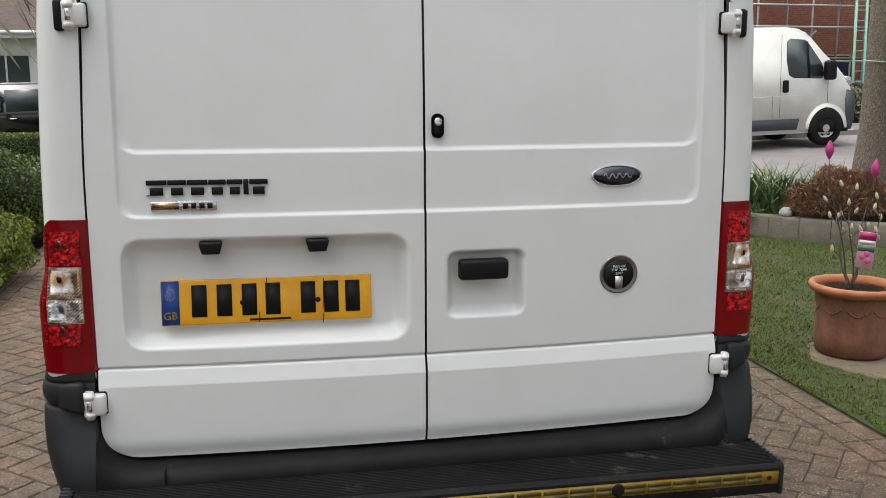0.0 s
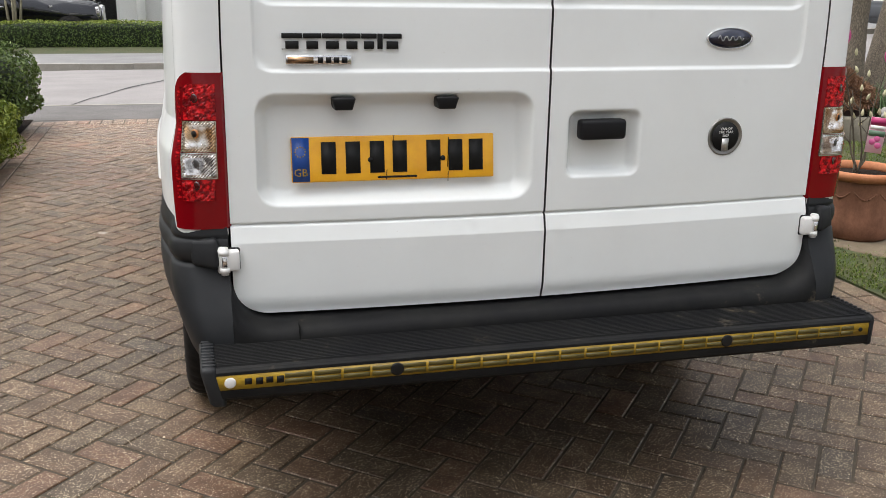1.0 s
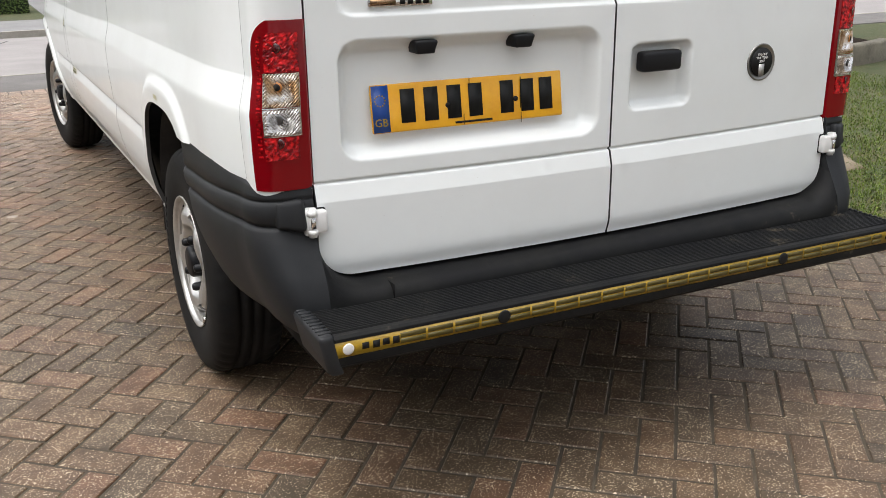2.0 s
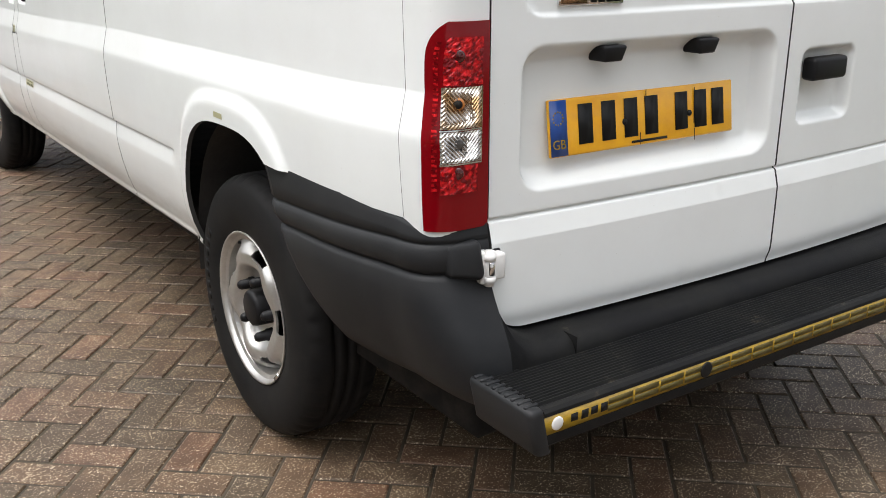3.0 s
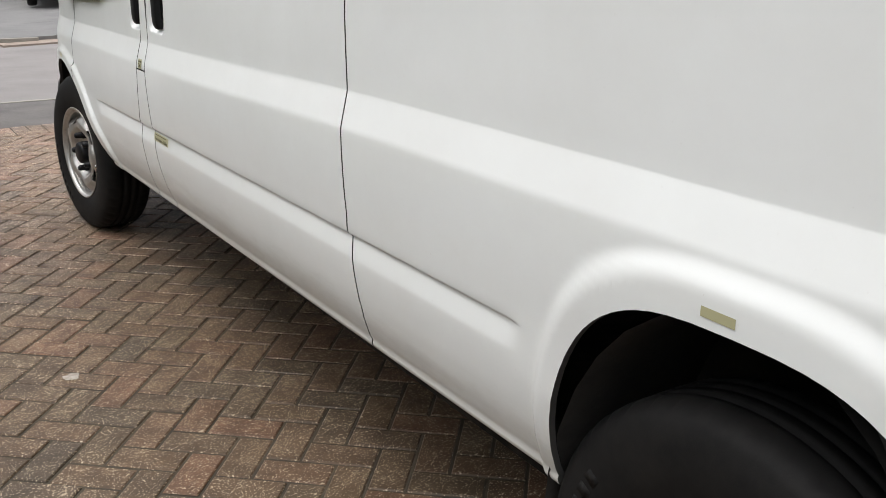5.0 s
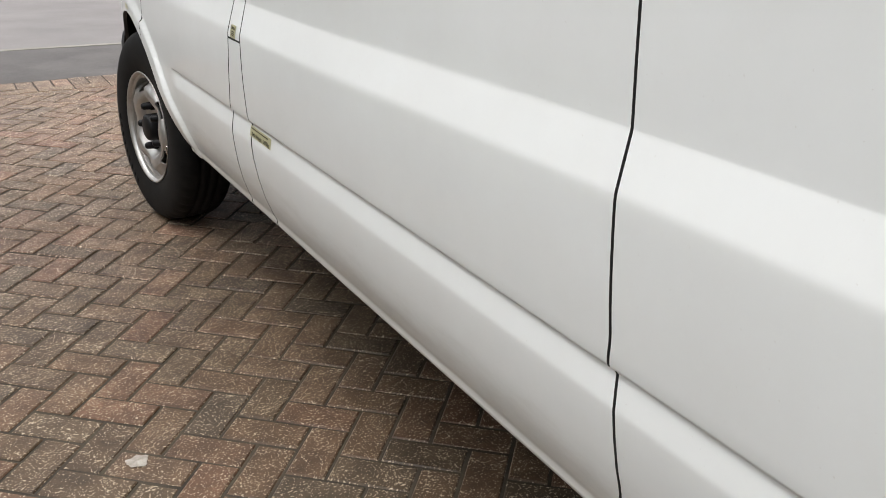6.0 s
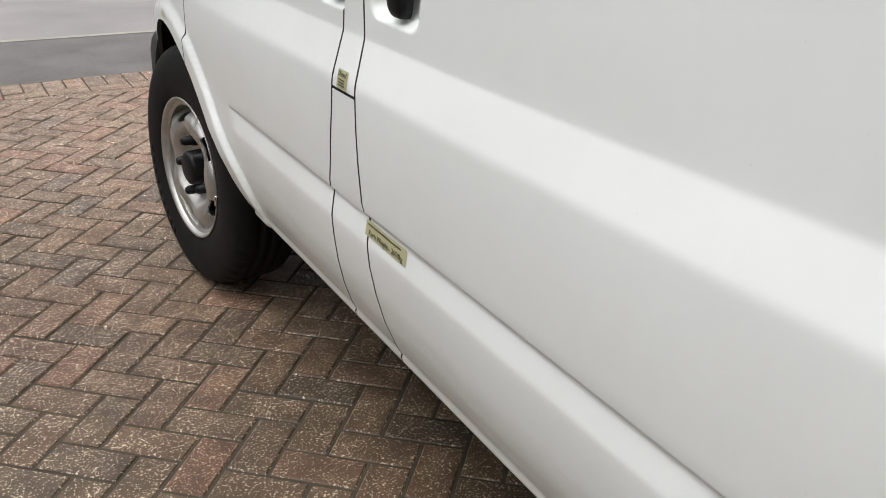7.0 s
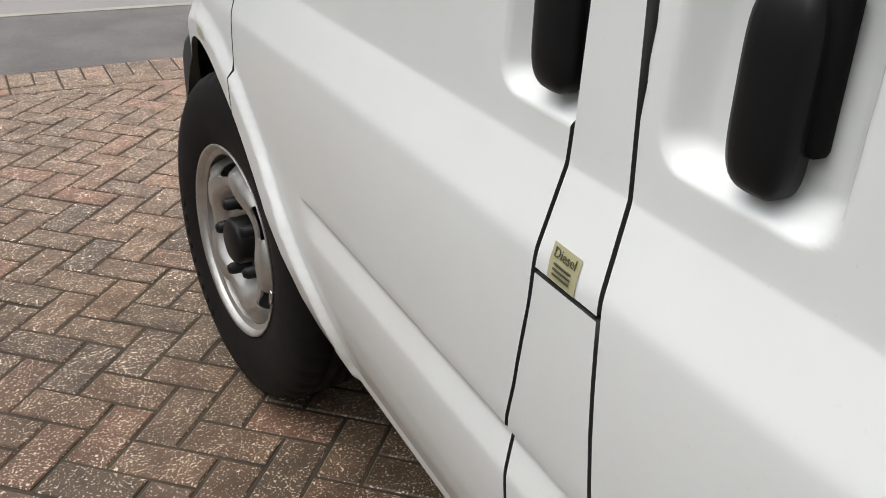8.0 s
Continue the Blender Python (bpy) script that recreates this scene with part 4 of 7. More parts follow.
for s in (-1, 1):
    bm = bmesh.new()
    x0, x1 = (-0.886, -0.851) if s < 0 else (0.869, 0.884)
    box(bm, (x0, -0.2085, 0.432), (x1, -0.026, 0.5195), 0.011, 3)
    for v in bm.verts:
        if v.co.z < 0.47 and s < 0:
            v.co.x += 0.026 * (0.47 - v.co.z) / 0.04
            v.co.z -= 0.010
    for k in range(9):
        y = -0.19 + 0.018 * k
        box(bm, (x0 + 0.004, y, 0.516), (x1 - 0.001, y + 0.008, 0.5225), 0.002, 1)
    bmesh.ops.transform(bm, matrix=TILT_STEP, verts=bm.verts)
    part("step_end_cap", bm, PLASTIC, step)
tape = part("reflective_tape", boxed((-0.852, -0.2058, 0.4645), (0.868, -0.2036, 0.4995), 0, 1, TILT_STEP), YELLOW, step, "worn yellow reflective tape")
x = -0.70
while x < 0.84:
    w = 0.062
    for z0, z1 in ((0.4695, 0.4805), (0.4835, 0.4945)):
        part("tape_cell", boxed((x, -0.2066, z0), (min(x + w, 0.835), -0.2056, z1), 0, 1, TILT_STEP), OLIVE, tape)
    x += w + 0.006
for k, x in enumerate((-0.79, -0.765, -0.742, -0.718)):
    part("maker_bar", boxed((x, -0.2066, 0.473 if k % 2 else 0.475), (x + 0.016, -0.2056, 0.490), 0, 1, TILT_STEP), BLACK, tape)
for x, r, mat in ((-0.436, 0.0165, BLACK), (0.445, 0.0165, BLACK), (-0.822, 0.013, WHITE), (0.857, 0.006, BLACK)):
    bm = bmesh.new()
    lathe(bm, [(r, 0), (r, 0.003), (r * 0.8, 0.0045), (0, 0.0045)], 22)
    bmesh.ops.transform(bm, matrix=TILT_STEP @ pose(x, -0.2045, 0.482, 90), verts=bm.verts)
    part("stud", bm, mat, tape)
for x in (-0.5, 0.5):
    part("step_bracket", boxed((x - 0.04, -0.12, 0.40), (x + 0.04, 0.3, 0.45), 0.005, 1), UNDER, step)


# ---- wheels ----
def tyre_bm():
    bm = bmesh.new()
    prof = [(0.196, -0.088), (0.212, -0.099), (0.26, -0.1085), (0.30, -0.108), (0.328, -0.101), (0.340, -0.094), (0.350, -0.082), (0.3555, -0.070), (0.3575, -0.052), (0.3575, -0.040), (0.350, -0.038), (0.350, -0.031), (0.358, -0.029), (0.358, -0.004), (0.350, -0.003)]
    prof = prof + [(r, -z) for r, z in prof[::-1]]
    outer = {6, 7, len(prof) - 7, len(prof) - 8}

    def notch(i, k, r, z):
        return -0.0055 if i in outer and k % 5 == 0 else 0.0

    lathe(bm, prof, 220, False, notch)
    return bm


def rim_bm():
    bm = bmesh.new()
    prof = [(0.186, 0.085), (0.199, 0.090), (0.2075, 0.096), (0.2100, 0.100), (0.2085, 0.1025), (0.2035, 0.1005), (0.1995, 0.094), (0.1945, 0.084), (0.192, 0.070), (0.189, 0.060), (0.184, 0.046), (0.178, 0.02), (0.178, -0.06), (0.19, -0.09)]
    lathe(bm, prof, 64)
    return bm


def disc_bm():
    """Pressed steel disc with five raised lobes and five slots."""
    bm = bmesh.new()
    rs = [0.03, 0.05, 0.075, 0.092, 0.098, 0.104, 0.110, 0.116, 0.122, 0.128] + [0.131 + 0.0022 * k for k in range(18)] + [0.173, 0.178, 0.184]
    n = 300
    rings = []
    for r in rs:
        ring = []
        for k in range(n):
            a = 2 * math.pi * k / n
            lobe = 0.5 + 0.5 * math.cos(5 * a)
            h = 0.060
            h += 0.040 * smoothstep(0.094, 0.122, r) * (0.72 + 0.28 * lobe)
            h -= (0.062 - 0.046 * lobe) * smoothstep(0.146, 0.184, r)
            h -= 0.010 * smoothstep(0.095, 0.05, r)
            ring.append(bm.verts.new((r * math.cos(a), r * math.sin(a), h)))
        rings.append(ring)
    for i in range(len(rs) - 1):
        for k in range(n):
            a = (2 * math.pi * (k + 0.5) / n) % (2 * math.pi / 5)
            off = abs(a - math.pi / 5)
            rm = 0.5 * (rs[i] + rs[i + 1])
            if ((rm - 0.151) / 0.0135) ** 4 + (off / 0.235) ** 4 < 1:
                continue
            bm.faces.new((rings[i][k], rings[i][(k + 1) % n], rings[i + 1][(k + 1) % n], rings[i + 1][k]))
    folded(bm, (0, 0, -0.006))
    return bm


def wheel(at, side, spin, steer=0.0):
    """Steel wheel with tyre; its axle points outwards."""
    hub = new("wheel")
    hub.parent = van
    hub.matrix_basis = Matrix.Translation(at) @ pose(0, 0, 0, 0, 0, steer) @ pose(0, 0, 0, 0, -90 if side < 0 else 90, 0) @ pose(0, 0, 0, 0, 0, spin)
    tagged(hub, "black tyre on a silver steel wheel")
    part("tyre", tyre_bm(), RUBBER, hub)
    part("rim", rim_bm(), STEEL, hub)
    part("wheel_disc", disc_bm(), STEEL, hub)
    bm = bmesh.new()
    lathe(bm, [(0.052, 0.03), (0.050, 0.092), (0.047, 0.100), (0.040, 0.104), (0.0, 0.105)], 28)
    part("hub_cap", bm, SOFT_BLACK, hub)
    for k in range(5):
        a = 2 * math.pi * (k + 0.5) / 5
        bm = bmesh.new()
        lathe(bm, [(0.0175, 0.03), (0.0175, 0.070), (0.0145, 0.074), (0.0130, 0.097), (0.0090, 0.104), (0.0, 0.105)], 12)
        bmesh.ops.translate(bm, vec=(0.080 * math.cos(a), 0.080 * math.sin(a), 0), verts=bm.verts)
        part("wheel_nut", bm, SOFT_BLACK, hub)
    bm = bmesh.new()
    lathe(bm, [(0.175, -0.05), (0.175, 0.0), (0.16, 0.01), (0.0, 0.01)], 32)
    part("brake_drum", bm, UNDER, hub)
    bm = bmesh.new()
    tube(bm, (0.168, 0.03, 0.045), (0.180, 0.032, 0.085), 0.004, n=8)
    part("valve", bm, SOFT_BLACK, hub)
    part("balance_weight", boxed((0.199, -0.016, 0.092), (0.2105, 0.016, 0.1045), 0.002, 1, pose(0, 0, 0, 0, 0, 205)), CHROME, hub)
    for k in range(9):
        a = radians(38 + 7 * k)
        part("sidewall_bar", boxed((-0.013, -0.011, 0.1072), (0.013, 0.011, 0.1092), 0, 1, pose(0.285 * math.cos(a), 0.285 * math.sin(a), 0, 0, 0, math.degrees(a))), RUBBER, hub)
    return hub


for y, x, steer in ((AXLE_R, 0.822, 0.0), (AXLE_F, 0.832, 6.5)):
    for side in (-1, 1):
        wheel((side * x, y, 0.3555), side, 20 if y < 2 else 55, steer)

# stickers on the side
PRINT = material("faded_print", (0.085, 0.078, 0.045), 0.6)


def side_sticker(name, y0, y1, z0, z1, label):
    bm = bmesh.new()
    sheet(bm, [[(-(half_width(y, z - slope(y)) + 0.0012), y, z) for y in (y0, 0.5 * (y0 + y1), y1)] for z in (z0, 0.5 * (z0 + z1), z1)])
    return part(name, bm, STICKER, van, label)


fuel = side_sticker("fuel_sticker", 3.402, 3.442, 0.8865, 0.9185, "small gold fuel sticker")


def on_side(y, z, lift=0.002):
    tilt = math.degrees(math.atan2(half_width(y, z - slope(y) - 0.01) - half_width(y, z - slope(y) + 0.01), 0.02))
    return pose(-(half_width(y, z - slope(y)) + lift), y, z, 90, 0, -90) @ pose(0, 0, 0, -tilt)


writing("fuel_word", "Diesel", 0.0125, on_side(3.422, 0.9115, 0.0022), PRINT, fuel, 0.0002)
for k in range(3):
    part("print_bar", boxed((-0.012, -0.0010, -0.0002), (0.012, 0.0010, 0.0002), 0, 1, on_side(3.422, 0.9025 - 0.0045 * k, 0.0022)), PRINT, fuel)
weight = side_sticker("weight_sticker", 3.195, 3.345, 0.6565, 0.6835, "gold kerb weight sticker on the rail")
writing("weight_words", "Kerb Weight - 2650kg", 0.0138, on_side(3.268, 0.665, 0.0022), PRINT, weight, 0.0002)
part("print_bar", boxed((-0.06, -0.0012, -0.0002), (0.06, 0.0012, 0.0002), 0, 1, on_side(3.275, 0.6785, 0.0024)), PRINT, weight)
side_sticker("arch_sticker", 0.880, 0.935, 0.872, 0.886, "small gold arch sticker")
side_sticker("wing_sticker", 4.612, 4.675, 0.797, 0.815, "small faded sticker above the front arch")

# the right-hand side stands a little further out from the door seam than the left
for ob in van.children_recursive:
    if ob.type == "MESH" and (ob.parent is van or ob.parent.parent is van) and ob.parent.name.split(".")[0] != "wheel":
        for v in ob.data.vertices:
            v.co.x += 0.015 * smoothstep(0.30, 0.78, v.co.x)


# ---- ground and road ----
def ground_z(x, y):
    """The street falls gently away from the drive and along to one side."""
    return smoothstep(7.4, 17.0, y) * float(np.interp(x, (-25, -4, 1, 5, 10, 25), (-1.1, -0.345, -0.335, -0.1, 0.18, 0.75)))


def terrain(x0, x1, y0, y1, lift, nx, ny, depth=0.0, askew=False):
    bm = bmesh.new()
    sheet(bm, [[(x0 + (x1 - x0) * i / nx, y0 + (y1 - y0) * j / ny, ground_z(x0 + (x1 - x0) * i / nx, y0 + (y1 - y0) * j / ny) + lift) for i in range(nx + 1)] for j in range(ny + 1)])
    if askew:
        for v in bm.verts:
            if v.co.y < y0 + 0.01:
                v.co.y = 7.378 + 0.06 * (max(-2.4, min(2.2, v.co.x)) + 0.9)
    if depth:
        folded(bm, (0, 0, -depth))
    return bm


bm = bmesh.new()
xs = [-400, -120, -50] + [-30 + 2.5 * k for k in range(25)] + [50, 120, 400]
ys = [-400, -100, -40, -15, 0, 5, 7.5] + [8.5 + 0.7 * k for k in range(14)] + [20, 24, 30, 45, 100, 400]
sheet(bm, [[(x, y, ground_z(x, y) - 0.016) for x in xs] for y in ys])
ROAD = ASPHALT
solid("ground", bm, ROAD, "worn purple-grey asphalt street surface", "road", kind="structure")
solid("pavement_near", terrain(-24, 24, 7.425, 8.56, -0.004, 40, 3, 0.1, True), APRON, "dark tarmac footway across the drive", "pavement", kind="structure")
solid("kerb_near", terrain(-24, 24, 8.555, 8.625, 0.0, 40, 1, 0.1), CONCRETE, "thin pale flush kerb line", "kerb", kind="structure")
for k in range(44):
    x0 = -22 + 0.92 * k
    if 0.35 < x0 < 3.2:
        continue
    bm = terrain(x0, x0 + 0.912, 16.05, 16.19, 0.095 + 0.004 * math.sin(k * 2.3), 1, 2, 0.2)
    solid("kerb_stone", bm, CONCRETE, "weathered concrete kerb stone along the far pavement", "kerb", "far kerb stones", smooth=False)
FAR_PATH = speckled("pale_footway", (0.17, 0.165, 0.165), (0.22, 0.215, 0.21), 1.5, 0.85, 110)
solid("pavement_far", terrain(-24, 24, 16.192, 18.6, 0.088, 40, 4, 0.2), FAR_PATH, "grey tarmac footway beyond the street", "pavement", kind="structure")
solid("verge", terrain(-24, 0.2, 18.6, 26.5, 0.08, 30, 8, 0.2), TURF, "mown grass verge behind the footway", "grass", kind="structure")
DRIVE2 = speckled("pinkish_drive_paving", (0.27, 0.215, 0.175), (0.36, 0.29, 0.24), 2, 0.85, 80)
solid("neighbour_drive", terrain(0.2, 7.0, 18.6, 26.5, 0.09, 8, 8, 0.2), FAR_PATH, "grey tarmac drive across the street", "driveway", kind="structure")
solid("dropped_kerb", terrain(0.4, 3.3, 15.6, 16.19, 0.03, 3, 1, 0.2), DRIVE2, "pinkish dropped kerb at a driveway", "kerb", kind="structure")
CRACK = material("tar_crack", (0.04, 0.038, 0.036), 0.9)
rc = random.Random(4)


def crack_line(points, width):
    bm = bmesh.new()
    a, b = [], []
    for x, y in points:
        w = width * rc.uniform(0.5, 1.4)
        a.append((x - w, y, ground_z(x, y) - 0.012))
        b.append((x + w, y + 0.4 * w, ground_z(x, y) - 0.012))
    sheet(bm, [a, b])
    return bm


solid("road_crack", crack_line([(-2.05 + 0.13 * k + rc.uniform(-0.05, 0.05), 8.75 + 0.66 * k) for k in range(11)], 0.022), CRACK, "mended crack across the asphalt", "crack", kind="structure")
bm = bmesh.new()
sheet(bm, [[(-4.2 + 0.2 * k, 8.70 + rc.uniform(-0.012, 0.012) + s, -0.0135) for k in range(12)] for s in (0, 0.02)])
solid("road_crack", bm, CRACK, "dark crack along the kerb line", "crack", kind="structure")
solid("driveway_bed", boxed((-2.31, -6.5, -0.3), (2.15, 7.40, -0.0042)), SAND, "dark sand joints under the paved drive", "driveway", kind="structure", smooth=False)

# ---- fast scattered geometry ----
def leaf_mesh(name, pts, nrm, size, mat, seed, aspect=0.55, curl=0.35, spread=0.9):
    """Small folded leaves at points, each roughly facing along its normal."""
    r = np.random.RandomState(seed)
    n = len(pts)
    nrm = nrm + r.normal(0, spread, (n, 3))
    nrm /= np.linalg.norm(nrm, axis=1, keepdims=True) + 1e-9
    t = r.normal(0, 1, (n, 3))
    t -= nrm * (t * nrm).sum(1, keepdims=True)
    t /= np.linalg.norm(t, axis=1, keepdims=True) + 1e-9
    b = np.cross(nrm, t)
    s = (size * r.uniform(0.6, 1.3, n))[:, None]
    v = np.stack([pts - t * s * 0.5, pts + b * s * aspect * 0.5 + nrm * s * curl * 0.2, pts + t * s * 0.5 - nrm * s * curl * 0.2, pts - b * s * aspect * 0.5 + nrm * s * curl * 0.2], 1).reshape(-1, 3)
    f = np.arange(4 * n).reshape(-1, 4)
    me = bpy.data.meshes.new(name)
    me.from_pydata(v.tolist(), [], f.tolist())
    me.materials.append(mat)
    return me


def blade_mesh(name, base, height, lean, width, mat, seed):
    """Bent blades of three quads' height each, standing on points."""
    r = np.random.RandomState(seed)
    n = len(base)
    a = r.uniform(0, 2 * np.pi, n)
    d = np.stack([np.cos(a), np.sin(a), np.zeros(n)], 1)
    w = np.stack([-np.sin(a), np.cos(a), np.zeros(n)], 1) * (width * r.uniform(0.6, 1.2, n))[:, None]
    h = (height * r.uniform(0.5, 1.15, n))[:, None]
    ln = (lean * r.uniform(0.2, 1.3, n))[:, None]
    up = np.array([[0, 0, 1.0]])
    m1, m2 = base + d * h * ln * 0.3 + up * h * 0.55, base + d * h * ln + up * h * (1 - 0.35 * ln)
    v = np.stack([base - w, base + w, m1 + w * 0.8, m1 - w * 0.8, m2], 1).reshape(-1, 3)
    f = []
    for k in range(n):
        o = 5 * k
        f += [(o, o + 1, o + 2, o + 3), (o + 3, o + 2, o + 4)]
    me = bpy.data.meshes.new(name)
    me.from_pydata(v.tolist(), [], f)
    me.materials.append(mat)
    return me


def mesh_part(name, me, parent, label=""):
    ob = new(name, me)
    ob.parent = parent
    return tagged(ob, label) if label else ob


def blob_points(centre, radii, n, seed, rough=0.12, low=-0.95, shell=0.16):
    """Points in the outer shell of a lumpy ellipsoid, with outward normals."""
    r = np.random.RandomState(seed)
    d = r.normal(0, 1, (n * 2, 3))
    d /= np.linalg.norm(d, axis=1, keepdims=True)
    d = d[d[:, 2] > low][:n]
    lump = 1 + rough * (np.sin(d[:, 0] * 7 + seed) * np.sin(d[:, 1] * 6.3 + 1.7 * seed) + 0.6 * np.sin(d[:, 2] * 9 + d[:, 0] * 5))
    depth = 1 - shell * r.uniform(0, 1, len(d)) ** 1.6
    pts = np.array(centre) + d * np.array(radii) * (lump * depth)[:, None]
    return pts, d / np.array(radii) * np.mean(radii)


def inner_blob(centre, radii, scale=0.84):
    bm = bmesh.new()
    bmesh.ops.create_icosphere(bm, subdivisions=3, radius=1.0)
    for v in bm.verts:
        k = scale * (1 + 0.08 * noise.noise(v.co * 2.5))
        v.co = Vector([c + a * k * r for c, a, r in zip(centre, v.co, radii)])
    return bm


def bush(name, label, centre, radii, n, size, mat, seed, rough=0.10, category="bush"):
    t = thing(name, label, category, (centre[0], centre[1], 0))
    c = (0, 0, centre[2])
    part("inner_mass", inner_blob(c, radii), INNER_SHADE, t)
    p, q = blob_points(c, radii, n, seed, rough)
    keep = p[:, 2] > 0.01
    mesh_part("foliage", leaf_mesh(name, p[keep], q[keep], size, mat, seed), t)
    return t


# ---- hedges and shrubs beside the drive ----
bush("round_bush", "clipped round dark green bush beside the drive", (-2.80, 6.65, 0.40), (0.70, 0.75, 0.48), 17000, 0.036, LEAF, 3, 0.09)
bush("golden_bush", "low golden-green bush with bright new growth", (-2.62, 4.75, 0.25), (0.56, 0.98, 0.35), 17000, 0.034, GOLD_LEAF, 5, 0.12)
bush("low_bush", "low green bush along the drive edge", (-2.75, 2.3, 0.2), (0.5, 1.2, 0.3), 9000, 0.036, GOLD_LEAF, 8, 0.12)
solid("planting_bed", boxed((-6.0, -6.5, -0.25), (-2.30, 7.42, 0.004), 0.0), SOIL, "dark soil bed beside the drive", "soil", kind="structure", smooth=False)

palm = thing("palm_tree", "spiky palm with hanging olive-brown leaves", "palm tree", (-2.95, 5.3, 0))
bm = bmesh.new()
prev = None
for k in range(7):
    p = Vector((0.05 * math.sin(k), 0.04 * math.cos(k * 1.3), 2.3 * k / 6))
    if prev is not None:
        tube(bm, prev, p, 0.085 - 0.004 * k, 0.081 - 0.004 * k, 14)
    prev = p
BARK = speckled("grey_brown_bark", (0.10, 0.082, 0.062), (0.20, 0.168, 0.13), 9, 0.9, 60, 1.0, 0.02, stretch=(1, 1, 0.35))
part("trunk", bm, BARK, palm)
PALM = leafy("palm_leaf", (0.075, 0.088, 0.03), (0.15, 0.135, 0.06))
rp = random.Random(11)
bm = bmesh.new()
for k in range(170):
    a, el = rp.uniform(0, 2 * math.pi), rp.uniform(-0.12, 1.2)
    ln, w = rp.uniform(0.8, 1.25), rp.uniform(0.024, 0.040)
    d = Vector((math.cos(a) * math.cos(el), math.sin(a) * math.cos(el), math.sin(el)))
    s = Vector((-math.sin(a), math.cos(a), 0))
    left, right = [], []
    for j in range(8):
        t = j / 7
        p = Vector((0, 0, 2.28)) + d * ln * t + Vector((0, 0, -0.55 * t * t * ln * (1.1 - 0.4 * math.sin(el))))
        ww = w * (0.5 + 1.6 * t) * (1 - t) ** 0.55 + 0.0008
        left.append(p - s * ww + Vector((0, 0, 0.3 * ww)))
        right.append(p + s * ww + Vector((0, 0, 0.3 * ww)))
    sheet(bm, [left, right])
part("crown", bm, PALM, palm)

# ---- lawn, pot and raised bed ----
solid("lawn", boxed((2.15, -6.5, -0.25), (16.0, 7.42, 0.006)), TURF, "patchy mossy front lawn", "lawn", kind="structure", smooth=False)
rg = np.random.RandomState(21)
NB = 150000
base = np.stack([2.15 + 4.0 * rg.uniform(0, 1, NB) ** 1.4, rg.uniform(0.2, 6.2, NB), np.full(NB, 0.004)], 1)
edge = 2.15 + 0.03 * np.sin(base[:, 1] * 7) + 0.02 * np.sin(base[:, 1] * 17)
gx, gy = base[:, 0], base[:, 1]
dens = 0.6 * np.sin(gx * 3.1 + 1) * np.sin(gy * 2.7) + 0.55 * np.sin(gx * 9.3 + 2.1 * np.sin(gy * 4.1)) * np.sin(gy * 8.1 + 1.3) + 0.35 * np.sin(gx * 23 + gy * 11) * np.sin(gy * 19 - gx * 7)
dens += rg.uniform(-0.9, 0.9, NB) - 0.75 * np.exp(-(gx - edge) / 0.07) * (0.5 + 0.5 * np.sin(gy * 5.3 + 0.7))
on_slab = np.hypot(gx - 2.86, gy - 2.0) < 0.37 + 0.05 * np.sin(gx * 31 + gy * 17) + 0.03 * np.sin(gy * 53)
base = base[(gx > edge - 0.02) & (dens > -0.55) & ~on_slab]
tall = 0.6 + 0.4 * np.sin(base[:, 0] * 6.1 + 1.7 * np.sin(base[:, 1] * 3.3)) * np.sin(base[:, 1] * 5.7)
gr = new("grass", blade_mesh("grass", base, 0.018 + 0.012 * tall, 1.0, 0.0028, BLADE, 22))
gr.data.materials.append(STRAW)
dry = rg.uniform(0, 1, len(base)) < 0.05 + 0.09 * (1 - tall)
gr.data.polygons.foreach_set("material_index", np.repeat(dry.astype(np.int32), 2))
tagged(gr, "short uneven lawn grass", "grass", kind="stuff")
bm = bmesh.new()
lathe(bm, [(0.40, -0.02), (0.395, 0.010), (0.36, 0.016), (0.0, 0.016)], 60, False, lambda i, k, r, z: 0.0 if r == 0 else 0.05 * noise.noise(Vector((math.cos(k / 60 * 6.2832) * 2.2, math.sin(k / 60 * 6.2832) * 2.2, 0.4))))
solid("slab", bm, speckled("earthy_slab", (0.14, 0.105, 0.068), (0.225, 0.175, 0.118), 5, 0.9, 60), "earthy concrete slab under the pot", "slab", at=(2.86, 2.0, 0.0))

TERRA = speckled("terracotta", (0.16, 0.066, 0.036), (0.33, 0.15, 0.088), 7, 0.85, 70, 0.5, 0.004)
RIMT = speckled("terracotta_rim", (0.42, 0.15, 0.058), (0.52, 0.21, 0.095), 8, 0.75, 70, 0.3, 0.002)
pot = thing("plant_pot", "large round terracotta pot on a slab", "plant pot", (2.735, 2.10, 0.016))
bm = bmesh.new()
lathe(bm, [(0.0, 0.0), (0.195, 0.0), (0.212, 0.012), (0.226, 0.05), (0.228, 0.10), (0.222, 0.16), (0.224, 0.22), (0.232, 0.27), (0.236, 0.305), (0.21, 0.30), (0.20, 0.24), (0.0, 0.24)], 56)
part("body", bm, TERRA, pot)
bm = bmesh.new()
lathe(bm, [(0.232, 0.295), (0.252, 0.300), (0.272, 0.312), (0.279, 0.328), (0.272, 0.342), (0.255, 0.345), (0.240, 0.338), (0.228, 0.315)], 56, True)
part("rim", bm, RIMT, pot, "orange rolled terracotta rim")
bm = bmesh.new()
lathe(bm, [(0.236, 0.300), (0.18, 0.312), (0.10, 0.318), (0.0, 0.32)], 32, False, lambda i, k, r, z: 0.0)
